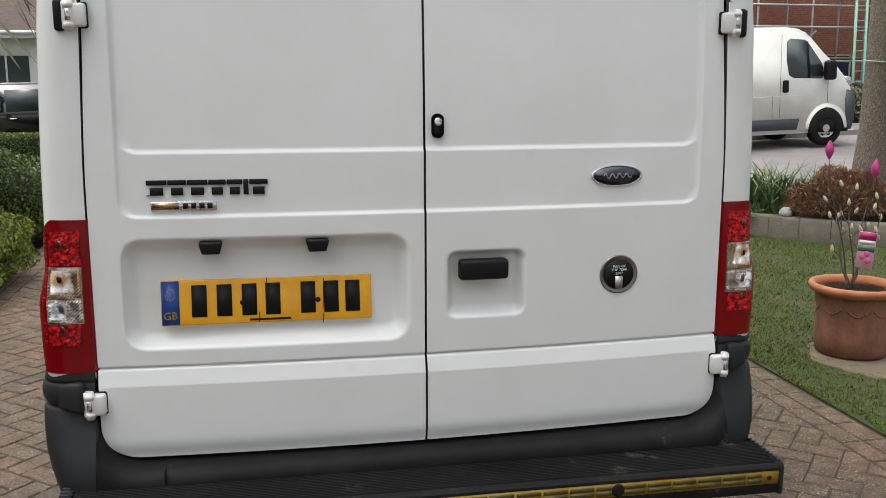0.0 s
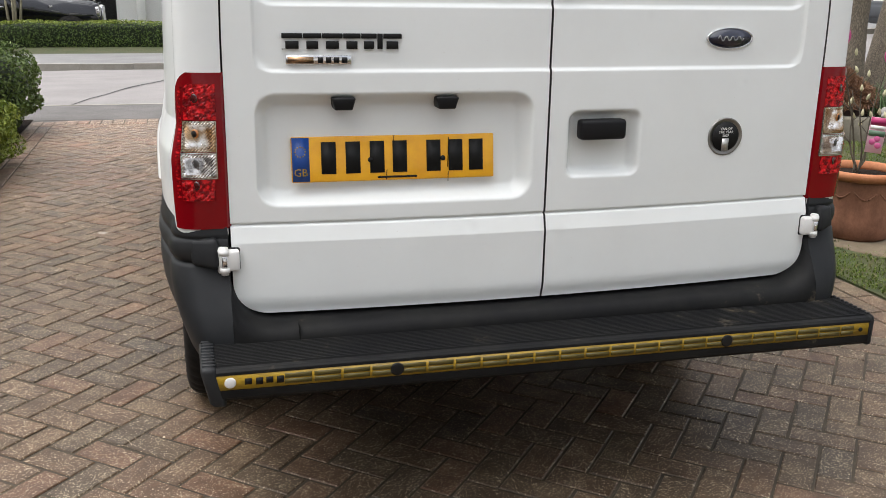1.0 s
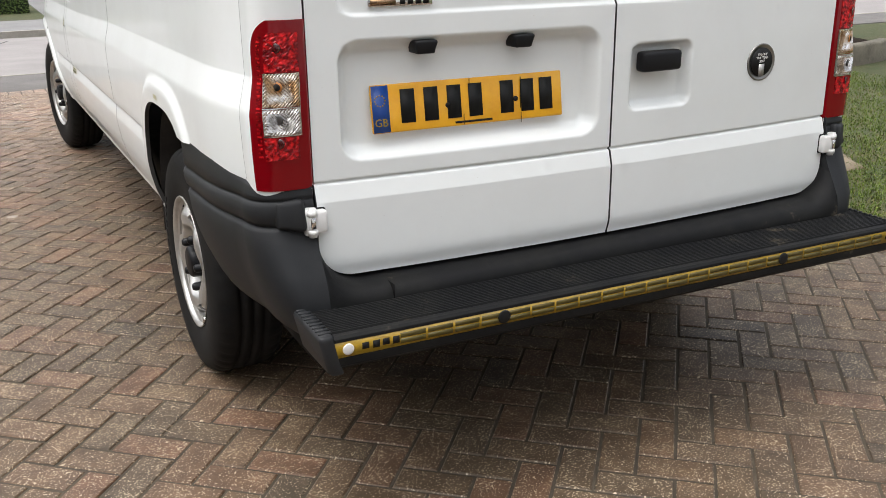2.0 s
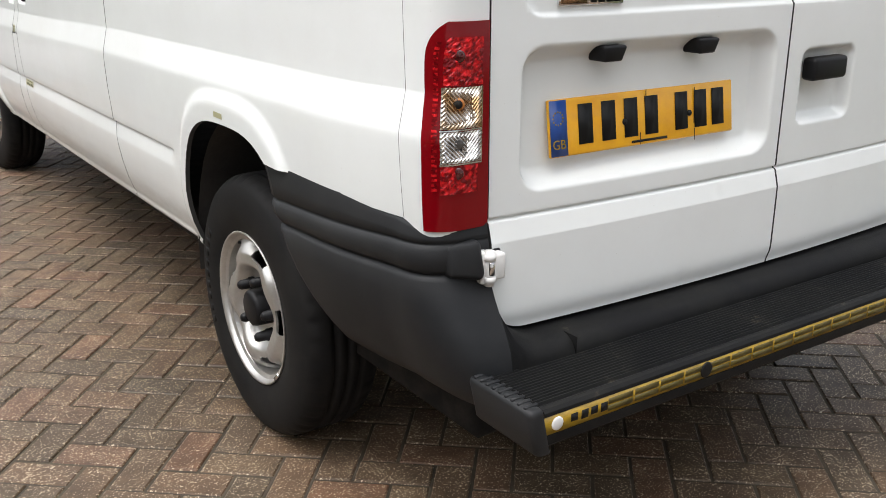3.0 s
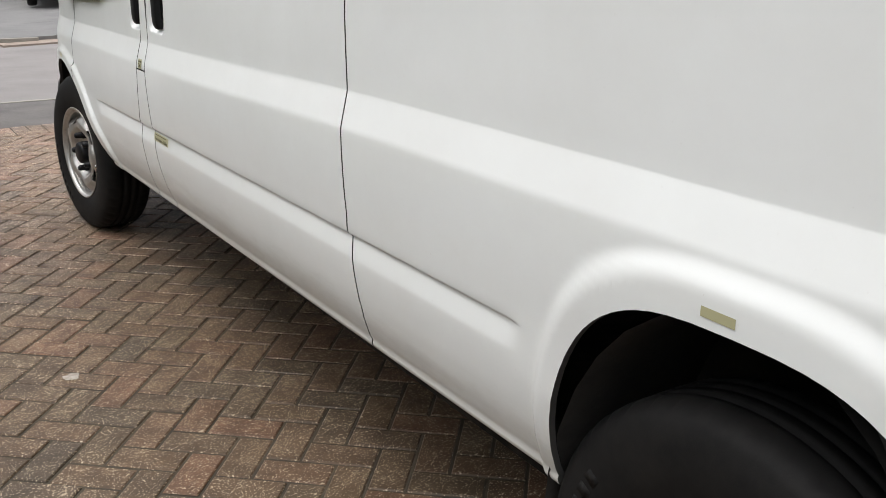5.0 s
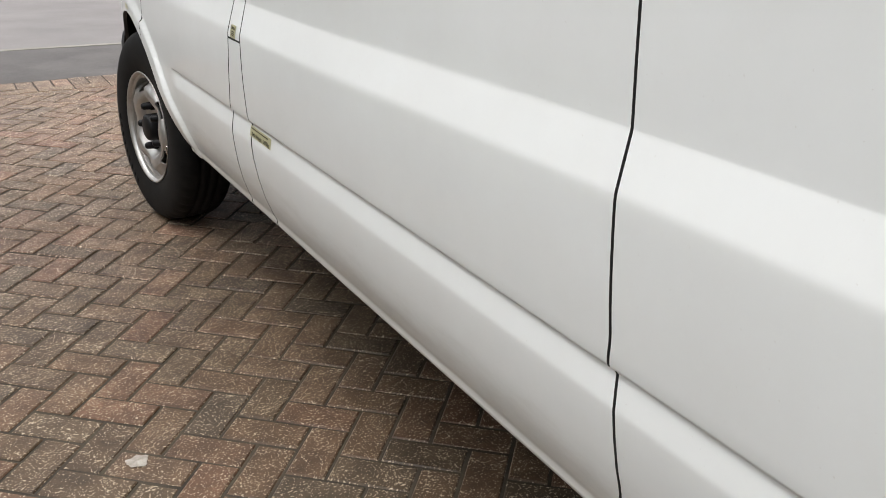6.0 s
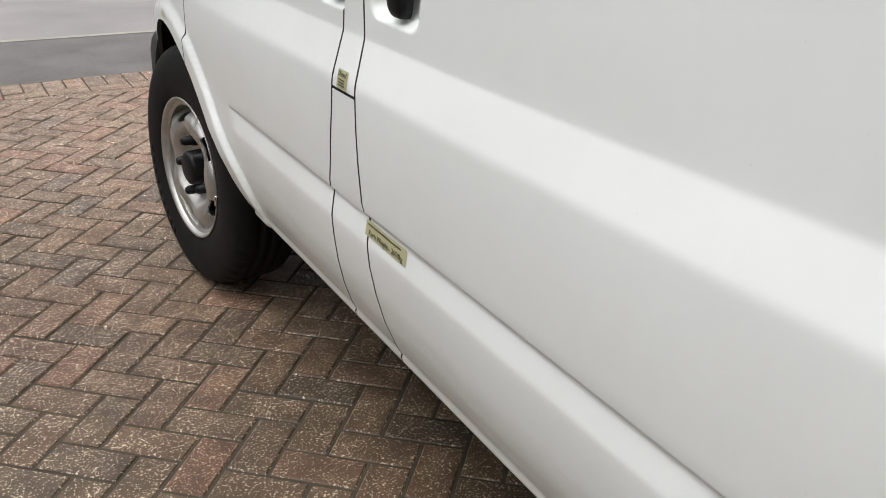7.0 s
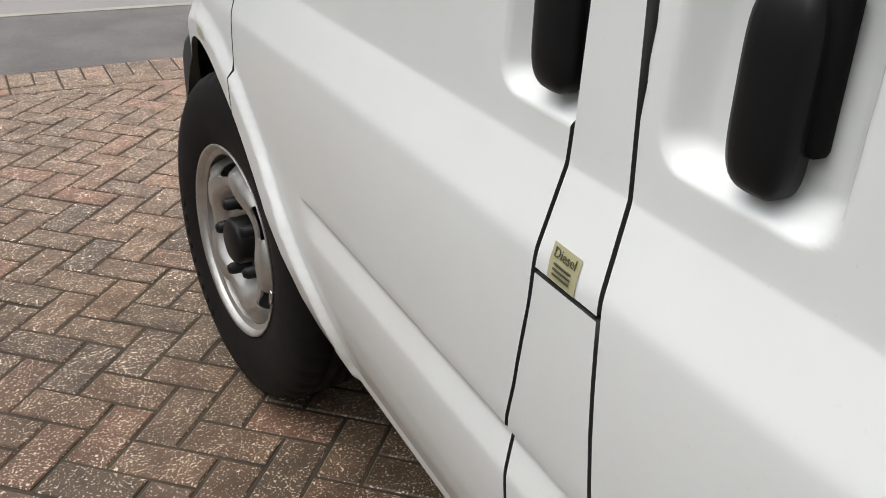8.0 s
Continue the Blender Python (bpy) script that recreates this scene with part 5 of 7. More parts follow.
for v in bm.verts:
    v.co.z += 0.008 * noise.noise(v.co * 25)
part("soil", bm, SOIL, pot)
for k in range(9):
    a = 2 * math.pi * k / 9
    bm = bmesh.new()
    prev = None
    for j in range(9):
        t = j / 8
        b = a + (t - 0.5) * 0.62
        p = Vector((0.2265 * math.cos(b), 0.2265 * math.sin(b), 0.248 - 0.035 * math.sin(math.pi * t)))
        if prev is not None:
            tube(bm, prev, p, 0.0045, n=7)
        prev = p
    part("swag", bm, TERRA, pot)
pot.scale = (0.86, 0.86, 1.12)

TWIG = speckled("magnolia_twig", (0.075, 0.06, 0.042), (0.14, 0.118, 0.085), 30, 0.8, 120)
BUD = material("pale_bud", (0.44, 0.40, 0.25), 0.6)
PETAL = leafy("magenta_petal", (0.42, 0.03, 0.16), (0.52, 0.075, 0.25))
plant = thing("magnolia", "young magnolia with bare twigs, buds and magenta flowers", "shrub", (2.70, 2.10, 0.366))
rm = random.Random(7)
stem_ends = []
for k, (dx, dy, h) in enumerate(((-0.16, 0.02, 0.70), (0.0, 0.05, 0.56), (0.07, -0.02, 0.60), (-0.09, 0.03, 0.46), (0.15, 0.0, 0.44))):
    bm = bmesh.new()
    prev = Vector((0.02 * math.cos(k), 0.02 * math.sin(k), -0.02))
    pts = [prev]
    for j in range(1, 9):
        t = j / 8
        pts.append(Vector((dx * t ** 0.7 + 0.02 * math.sin(6 * t + k), dy * t + 0.015 * math.cos(5 * t + k), h * t)))
    for j, (a, b) in enumerate(zip(pts, pts[1:])):
        tube(bm, a, b, 0.0058 - 0.0005 * j, 0.0053 - 0.0005 * j, 8, j in (0, 7))
    bmesh.ops.remove_doubles(bm, verts=bm.verts, dist=0.0012)
    stem = part("stem", bm, TWIG, plant)
    for j in (3, 4, 5, 6, 7):
        if rm.random() < 0.75:
            a = rm.uniform(0, 6.28)
            tip = pts[j] + Vector((0.05 * math.cos(a), 0.05 * math.sin(a), 0.05))
            bm = bmesh.new()
            tube(bm, pts[j], tip, 0.003, 0.002, 6)
            part("twig", bm, TWIG, plant)
            bm = bmesh.new()
            lathe(bm, [(0.0, -0.018), (0.007, -0.010), (0.0095, 0.0), (0.006, 0.016), (0.0, 0.026)], 10)
            bmesh.ops.transform(bm, matrix=Matrix.Translation(tip) @ pose(0, 0, 0, rm.uniform(-25, 25), rm.uniform(-25, 25)), verts=bm.verts)
            part("bud", bm, BUD, plant)
    stem_ends.append(pts[-1])
for e in (stem_ends[0], stem_ends[2]):
    for k in range(5):
        bm = bmesh.new()
        a = 2 * math.pi * k / 5
        rows = []
        for j in range(6):
            t = j / 5
            w = 0.015 * math.sin(math.pi * (0.12 + 0.80 * t))
            c = Vector((math.cos(a) * 0.016 * math.sin(math.pi * t), math.sin(a) * 0.016 * math.sin(math.pi * t), 0.095 * t))
            s = Vector((-math.sin(a), math.cos(a), 0)) * w
            rows.append([e + c - s, e + c + Vector((math.cos(a), math.sin(a), 0)) * 0.006, e + c + s])
        sheet(bm, rows)
        folded(bm, (0, 0, 0.001))
        part("petal", bm, PETAL, plant)
tag_bm = boxed((-0.035, -0.001, -0.085), (0.035, 0.001, 0.075), 0.0008, 1, pose(2.69, 1.98, 0.607, 0, 4, -38) @ Matrix.Scale(1.2, 4))
PINK = material("pink_print", (0.62, 0.12, 0.30), 0.4)
plant_tag = thing("plant_tag", "pink printed plant label hanging in the magnolia", "label", (0, 0, 0))
card = part("card", tag_bm, material("tag_card", (0.60, 0.36, 0.42), 0.45), plant_tag)
TGM = pose(2.69, 1.98, 0.607, 0, 4, -38) @ Matrix.Scale(1.2, 4)
part("header_band", boxed((-0.034, -0.0022, 0.040), (0.034, -0.0014, 0.074), 0, 1, TGM), material("crimson_print", (0.40, 0.03, 0.13), 0.4), card)
part("title_bar", boxed((-0.030, -0.0026, 0.022), (0.030, -0.0016, 0.038), 0, 1, TGM), WHITE, card)
part("leaf_patch", boxed((-0.034, -0.0022, -0.010), (0.034, -0.0014, 0.016), 0, 1, TGM), material("green_print", (0.10, 0.17, 0.11), 0.4), card)
for x, z in ((-0.012, -0.035), (0.014, -0.05), (0.006, -0.02)):
    bm = bmesh.new()
    lathe(bm, [(0.014, 0.0), (0.013, 0.001), (0, 0.001)], 12)
    bmesh.ops.transform(bm, matrix=TGM @ pose(x, -0.0014, z, 90), verts=bm.verts)
    part("flower_patch", bm, PINK, card)

WALLC = speckled("old_edging_stone", (0.115, 0.102, 0.076), (0.205, 0.182, 0.14), 5, 0.9, 50, 0.8, 0.008)


def bed_line(t):
    """Plan of the bed's curved front from behind the van out to the lawn's far side."""
    a = radians(198 + 95 * t)
    return 6.25 + 2.45 * math.cos(a), 7.15 + 2.60 * math.sin(a), a


bed_wall = thing("bed_wall", "low curved stone edging of a raised bed", "garden wall")
for k in range(15):
    t0, t1 = k / 15 + 0.0006, (k + 1) / 15 - 0.0006
    bm = bmesh.new()
    rows = []
    for j in range(4):
        t = t0 + (t1 - t0) * j / 3
        x, y, a = bed_line(t)
        nx, ny = math.cos(a), math.sin(a)
        rows.append([(x + nx * 0.0, y + ny * 0.0, -0.02), (x + nx * 0.005, y + ny * 0.005, 0.195), (x - nx * 0.01, y - ny * 0.01, 0.215), (x - nx * 0.12, y - ny * 0.12, 0.215), (x - nx * 0.13, y - ny * 0.13, 0.1)])
    sheet(bm, rows)
    folded(bm, (0, 0, -0.0))
    part("edging_stone", bm, WALLC, bed_wall)
bm = bmesh.new()
ring = [bm.verts.new((bed_line(k / 30)[0] - 0.1 * math.cos(bed_line(k / 30)[2]), bed_line(k / 30)[1] - 0.1 * math.sin(bed_line(k / 30)[2]), 0.17)) for k in range(31)]
back = [bm.verts.new((4.1 + 0.14 * k, 7.40, 0.12)) for k in range(31)]
for k in range(30):
    bm.faces.new((ring[k], ring[k + 1], back[k + 1], back[k]))
solid("bed_soil", bm, SOIL, "dark soil filling the raised bed", "soil", kind="structure")


def clump(name, label, at, n, h, lean, width, mat, seed, spread):
    t = thing(name, label, "plant", at)
    r = np.random.RandomState(seed)
    b = np.stack([r.normal(0, spread, n), r.normal(0, spread, n), np.zeros(n)], 1)
    mesh_part("leaves", blade_mesh(name, b, h, lean, width, mat, seed), t)
    return t


DAFF = leafy("daffodil_leaf", (0.055, 0.10, 0.035), (0.12, 0.185, 0.075))
d1 = clump("daffodils", "clump of daffodil leaves with a yellow flower", (4.58, 6.05, 0.17), 260, 0.62, 1.25, 0.011, DAFF, 31, 0.12)
d2 = clump("daffodils", "daffodil leaves behind the heather", (5.15, 6.0, 0.17), 110, 0.52, 0.7, 0.010, DAFF, 32, 0.12)
clump("daffodils", "small clump of daffodil leaves by the tree", (5.62, 5.3, 0.17), 90, 0.40, 0.7, 0.008, DAFF, 33, 0.12)
YEL = material("daffodil_yellow", (0.72, 0.55, 0.03), 0.6)
for d, off in ((d1, (-0.12, -0.02, 0.42)), (d2, (0.10, -0.12, 0.44)), (d2, (-0.12, 0.0, 0.40))):
    for k in range(6):
        a = 2 * math.pi * k / 6
        bm = bmesh.new()
        sheet(bm, [[Vector(off), Vector(off) + Vector((0.014 * math.cos(a - 0.4), -0.008, 0.014 * math.sin(a - 0.4)))], [Vector(off) + Vector((0.014 * math.cos(a + 0.4), -0.008, 0.014 * math.sin(a + 0.4))), Vector(off) + Vector((0.032 * math.cos(a), -0.004, 0.032 * math.sin(a)))]])
        folded(bm, (0, 0.001, 0))
        part("petal", bm, YEL, d)
    bm = bmesh.new()
    lathe(bm, [(0.008, 0.0), (0.010, 0.018), (0.014, 0.024)], 12)
    bmesh.ops.transform(bm, matrix=Matrix.Translation(off) @ pose(0, 0, 0, 90), verts=bm.verts)
    part("trumpet", bm, YEL, d)
HEATH = leafy("brown_heather", (0.13, 0.06, 0.034), (0.27, 0.145, 0.08))
heather = thing("heather", "mound of rusty brown heather", "plant", (5.0, 5.5, 0.15))
heather.scale = (1.2, 1.1, 1.15)
# a dark core puts the shade among the sprigs into colour
part("inner_mass", inner_blob((0, 0, 0.06), (0.46, 0.36, 0.34), 0.8), material("heather_inner_shade", (0.04, 0.02, 0.014), 0.9), heather)
pp, qq = blob_points((0, 0, 0.06), (0.48, 0.38, 0.36), 9000, 41, 0.10, 0.12, 0.2)
r = np.random.RandomState(42)
mesh_part("heather_growth", leaf_mesh("sprigs", pp, np.cross(qq, r.normal(0, 1, qq.shape)), 0.06, HEATH, 43, 0.14, 0.1, 0.3), heather)
GROUNDC = leafy("low_green", (0.04, 0.09, 0.018), (0.08, 0.14, 0.03))
for at, rad, n in (((4.25, 5.95, 0.17), 0.26, 1600), ((5.75, 5.15, 0.17), 0.3, 1600)):
    t = thing("ground_cover", "low green ground-cover plant", "plant", at)
    p2, q2 = blob_points((0, 0, 0), (rad, rad, 0.10), n, 51, 0.1, 0.0, 0.3)
    mesh_part("foliage", leaf_mesh("ground_cover", p2, q2, 0.03, GROUNDC, 52), t)
STONE = speckled("pale_stone", (0.32, 0.31, 0.29), (0.46, 0.45, 0.42), 8, 0.85, 60, 0.5, 0.004)
for at, rad in (((4.42, 5.52, 0.25), 0.062), ((5.42, 5.05, 0.24), 0.075), ((5.62, 4.98, 0.23), 0.055), ((5.30, 4.93, 0.23), 0.045)):
    bm = bmesh.new()
    bmesh.ops.create_icosphere(bm, subdivisions=3, radius=rad)
    for v in bm.verts:
        v.co *= 1 + 0.25 * noise.noise(v.co * 14 + Vector(at))
        v.co.z *= 0.75
    solid("garden_stone", bm, STONE, "pale rounded stone in the raised bed", "stone", "bed stones", at=at)

# ---- the street tree: two stems with plated bark ----
tree = thing("tree", "tree with two stems and grey-brown plated bark", "tree", (5.45, 5.62, 0.12))
PLATED = material("plated_bark", (0.2, 0.16, 0.12), 0.9)
n, l = PLATED.node_tree.nodes, PLATED.node_tree.links
co, mp, vo = n.new("ShaderNodeTexCoord"), n.new("ShaderNodeMapping"), n.new("ShaderNodeTexVoronoi")
mp.inputs["Scale"].default_value = (1.6, 1.6, 0.62)
vo.feature = "DISTANCE_TO_EDGE"
vo.inputs["Scale"].default_value = 46
l.new(co.outputs["Object"], mp.inputs["Vector"])
warp = n.new("ShaderNodeMixRGB")
warp.inputs[0].default_value = 0.10
nz = n.new("ShaderNodeTexNoise")
nz.inputs["Scale"].default_value = 7
l.new(mp.outputs["Vector"], nz.inputs["Vector"])
l.new(mp.outputs["Vector"], warp.inputs[1])
l.new(nz.outputs["Color"], warp.inputs[2])
l.new(warp.outputs[0], vo.inputs["Vector"])
fineb = noise_tex(PLATED, 45, 6, 0.7)
c = mixed(PLATED, ramp(PLATED, vo.outputs["Distance"], [(0.0, grey(0.0)), (0.22, grey(1))]), (0.105, 0.085, 0.063), ramp(PLATED, fineb, [(0.3, (0.15, 0.118, 0.088)), (0.7, (0.275, 0.228, 0.172))]))
base_color(PLATED, c)
bump(PLATED, mixed(PLATED, 0.5, ramp(PLATED, vo.outputs["Distance"], [(0.0, grey(0)), (0.22, grey(1))]), fineb), 0.6, 0.014)


def stem(points, radii):
    bm = bmesh.new()
    rings = []
    for p, r0 in zip(points, radii):
        ring = []
        for k in range(28):
            a = 2 * math.pi * k / 28
            rr = r0 * (1 + 0.05 * noise.noise(Vector((math.cos(a) * 2, math.sin(a) * 2, p[2] * 1.5))))
            ring.append((p[0] + rr * math.cos(a), p[1] + rr * math.sin(a), p[2]))
        ring.append(ring[0])
        rings.append(ring)
    sheet(bm, rings)
    bmesh.ops.remove_doubles(bm, verts=bm.verts, dist=1e-5)
    return bm


part("trunk", stem([(-0.12 + 0.022 * z - 0.0, 0, z) for z in [0.15 * k for k in range(26)]], [0.205 - 0.012 * min(k, 6) + (0.05 if k == 0 else 0) for k in range(26)]), PLATED, tree)
part("trunk", stem([(0.20 + 0.30 * z ** 0.9, 0.12 * z, z) for z in [0.15 * k for k in range(26)]], [0.17 - 0.002 * k for k in range(26)]), PLATED, tree)
CROWN = leafy("tree_crown_leaf", (0.05, 0.09, 0.02), (0.11, 0.16, 0.04))
for k in range(6):
    a = 2 * math.pi * k / 6
    bm = bmesh.new()
    prev = Vector((0.0, 0, 3.3))
    for j in range(1, 6):
        p = Vector((0.35 * j * math.cos(a), 0.35 * j * math.sin(a), 3.3 + 0.42 * j))
        tube(bm, prev, p, 0.07 - 0.011 * (j - 1), 0.07 - 0.011 * j, 8)
        prev = p
    part("limb", bm, PLATED, tree)
pp = np.concatenate([blob_points((1.2 * math.cos(k), 1.2 * math.sin(k * 1.3), 4.6 + 0.35 * k % 1.6), (0.8, 0.8, 0.6), 900, 60 + k, 0.2, -1, 0.8)[0] for k in range(7)])
mesh_part("crown", leaf_mesh("crown", pp, np.tile([[0, 0, 1.0]], (len(pp), 1)), 0.09, CROWN, 71), tree)
CORD = material("pale_cord", (0.48, 0.54, 0.44), 0.6)
for z, x0, rad in ((1.52, -0.09, 0.150), (1.42, 0.66, 0.16)):
    bm = bmesh.new()
    prev = None
    for k in range(33):
        a = 2 * math.pi * k / 32
        p = Vector((x0 + rad * math.cos(a), (0 if x0 < 0 else 0.17) + rad * math.sin(a), z + 0.015 * math.sin(a)))
        if prev is not None:
            tube(bm, prev, p, 0.006, n=6)
        prev = p
    part("tie_cord", bm, CORD, tree)


# ---- across the street ----
def prism(outline, half, bevel):
    """A side outline (along, up) extruded across, edges rounded."""
    bm = bmesh.new()
    a = [bm.verts.new((x, -half, z)) for x, z in outline]
    b = [bm.verts.new((x, half, z)) for x, z in outline]
    bm.faces.new(a)
    bm.faces.new(b[::-1])
    for k in range(len(a)):
        bm.faces.new((a[k], b[k], b[(k + 1) % len(a)], a[(k + 1) % len(a)]))
    if bevel:
        bmesh.ops.bevel(bm, geom=[e for e in bm.edges if e.calc_length() > 2.2 * bevel or len({v.co.y > 0 for v in e.verts}) == 1], offset=bevel, segments=3, affect="EDGES", clamp_overlap=True)
    return bm


def slab_of(outline, y, out, mat_name=None):
    """A thin plate of a given outline standing on a vehicle's side."""
    bm = bmesh.new()
    s = 1 if y > 0 else -1
    f = bm.faces.new([bm.verts.new((x, y, z)) for x, z in outline])
    r = bmesh.ops.extrude_face_region(bm, geom=[f])
    bmesh.ops.translate(bm, vec=(0, s * out, 0), verts=[g for g in r["geom"] if isinstance(g, bmesh.types.BMVert)])
    return bm


def road_wheel(parent, x, y, r, width):
    bm = bmesh.new()
    s = 1 if y > 0 else -1
    y += s * 0.03
    lathe(bm, [(r * 0.6, -width / 2), (r * 0.92, -width / 2), (r, -width * 0.35), (r, width * 0.35), (r * 0.92, width / 2), (r * 0.6, width / 2)], 32)
    m = Matrix.Translation((x, y - s * width / 2, r)) @ pose(0, 0, 0, 90 if s < 0 else -90)
    bmesh.ops.transform(bm, matrix=m, verts=bm.verts)
    w = part("wheel", bm, RUBBER, parent)
    bm = bmesh.new()
    lathe(bm, [(r * 0.54, width * 0.40), (r * 0.50, width * 0.40), (r * 0.46, width * 0.30), (r * 0.36, width * 0.34), (r * 0.30, width * 0.42), (r * 0.18, width * 0.45), (0, width * 0.45)], 32)
    bmesh.ops.transform(bm, matrix=m, verts=bm.verts)
    part("rim", bm, STEEL, w)
    for k in range(6):
        a = 2 * math.pi * k / 6
        bm = bmesh.new()
        box(bm, (-0.026, -0.018, 0), (0.026, 0.018, 0.004), 0, 1, pose(r * 0.41 * math.cos(a), r * 0.41 * math.sin(a), width * 0.34, 0, 0, math.degrees(a) + 90))
        bmesh.ops.transform(bm, matrix=m, verts=bm.verts)
        part("rim_slot", bm, BLACK, w)


CREAM = material("white_work_van_paint", (0.78, 0.77, 0.70), 0.28, coat=0.4)
base_color(CREAM, ramp(CREAM, noise_tex(CREAM, 2.5, 6, 0.7), [(0.35, (0.84, 0.835, 0.78)), (0.75, (0.74, 0.725, 0.65))]))
GREYPLASTIC = material("grey_plastic", (0.075, 0.08, 0.088), 0.55)
BLACKPAINT = material("black_car_paint", (0.008, 0.008, 0.011), 0.1, coat=1.0)
SILVER = material("silver_car_paint", (0.62, 0.63, 0.64), 0.3, 0.25, coat=0.8)
SEE = material("far_window_glass", (0.05, 0.065, 0.068), 0.05, spec=0.7)


def standing(ob, x, y, turn, scale=1.0, dz=0.0):
    ob.matrix_world = Matrix.Translation((x, y, ground_z(x, y) - 0.016 + dz)) @ pose(0, 0, 0, 0, -math.degrees(0.0376 * smoothstep(7.4, 17, y)) * 1.0, turn) @ Matrix.Diagonal((scale, scale, scale, 1))


# white work van, nose towards +x
wv = thing("work_van", "white work van with grey bumpers parked at the far kerb", "van")
OUT = [(-4.0, 0.26), (0.30, 0.26), (0.50, 0.40), (0.60, 0.70), (0.60, 1.05), (0.55, 1.18), (0.42, 1.36), (0.20, 1.54), (-0.42, 2.18), (-0.56, 2.28), (-0.82, 2.34), (-4.0, 2.38)]
part("body", prism(OUT, 0.98, 0.07), CREAM, wv)
for s in (-1, 1):
    part("side_window", slab_of([(-0.86, 1.42), (-0.76, 1.36), (-0.14, 1.33), (-0.10, 1.42), (-0.14, 1.62), (-0.44, 2.00), (-0.54, 2.09), (-0.86, 2.12), (-0.93, 2.06), (-0.92, 1.70)], s * 0.974, 0.008), SEE, wv)
    part("window_bar", slab_of([(-0.44, 1.345), (-0.385, 1.345), (-0.47, 2.05), (-0.525, 2.07)], s * 0.981, 0.005), BLACK, wv)
    part("side_rubber", slab_of([(-4.0, 0.345), (-0.66, 0.345), (-0.60, 0.56), (-4.0, 0.56)], s * 0.977, 0.014), GREYPLASTIC, wv)
    part("crease", slab_of([(-4.0, 0.985), (-0.10, 1.015), (-0.10, 1.022), (-4.0, 0.995)], s * 0.977, 0.006), CREAM, wv)
    flare = [(0.46 * math.cos(math.pi * k / 18), 0.34 + 0.50 * math.sin(math.pi * k / 18)) for k in range(19)]
    part("arch_flare", slab_of(flare, s * 0.974, 0.012), CREAM, wv)
    part("arch", slab_of([(0.40 * math.cos(math.pi * k / 18), 0.27 + 0.49 * math.sin(math.pi * k / 18)) for k in range(19)], s * 0.980, 0.012), UNDER, wv)
    part("door_handle", boxed((-0.985, min(s * 0.975, s * 1.01), 1.08), (-0.865, max(s * 0.975, s * 1.01), 1.32), 0.03, 3), SOFT_BLACK, wv)
    part("mirror", boxed((-0.13, min(s * 0.98, s * 1.20), 1.30), (0.07, max(s * 0.98, s * 1.20), 1.68), 0.06, 3), SOFT_BLACK, wv)
    for x, top in ((-1.04, 2.2), (0.0, 1.30), (-1.20, 1.02)):
        part("door_line", slab_of([(x, 0.58), (x + 0.008, 0.58), (x + 0.008, top), (x, top)], s * 0.9765, 0.005), SEAM_SHADE, wv)
    part("headlight", boxed((0.30, min(s * 0.60, s * 0.96), 1.14), (0.56, max(s * 0.60, s * 0.96), 1.36), 0.07, 3), WHITE_FACET, wv)
    for x in (0.0, -3.2):
        road_wheel(wv, x, s * 0.975, 0.345, 0.22)
part("front_bumper", prism([(0.43, 0.26), (0.56, 0.26), (0.64, 0.42), (0.66, 0.95), (0.60, 1.12), (0.36, 1.16), (0.40, 0.90), (0.46, 0.66)], 0.985, 0.05), GREYPLASTIC, wv)
part("windscreen", boxed((-0.02, -0.82, -0.012), (0.90, 0.82, 0.012), 0.01, 1, pose(-0.40, 0, 2.19, 0, 45.5)), SEE, wv)
standing(wv, 10.52, 15.05, 0, 0.97, 0.02)

# second white van, nose towards the first
w2 = thing("delivery_van", "white delivery van with dark bumper facing the camera", "van")
OUT2 = [(-4.0, 0.36), (0.55, 0.36), (0.86, 0.40), (0.90, 0.75), (0.80, 0.98), (0.42, 1.16), (-0.45, 1.78), (-0.75, 1.90), (-4.0, 1.95)]
part("body", prism(OUT2, 0.92, 0.08), CREAM, w2)
part("front_bumper", prism([(0.35, 0.26), (0.86, 0.26), (0.97, 0.36), (0.98, 0.66), (0.90, 0.76), (0.52, 0.72)], 0.93, 0.05), GREYPLASTIC, w2)
part("grille", boxed((0.86, -0.28, 0.72), (0.93, 0.28, 0.84), 0.015, 1), BLACK, w2)
part("plate", boxed((0.972, -0.26, 0.48), (0.985, 0.26, 0.59), 0.003, 1), material("white_plate", (0.72, 0.72, 0.68), 0.4), w2)
part("plate_bar", boxed((0.986, -0.22, 0.50), (0.989, 0.22, 0.57), 0, 1), BLACK, w2)
part("windscreen", boxed((-0.02, -0.74, -0.012), (0.98, 0.74, 0.012), 0.01, 1, pose(-0.40, 0, 1.76, 0, 35.5)), SEE, w2)
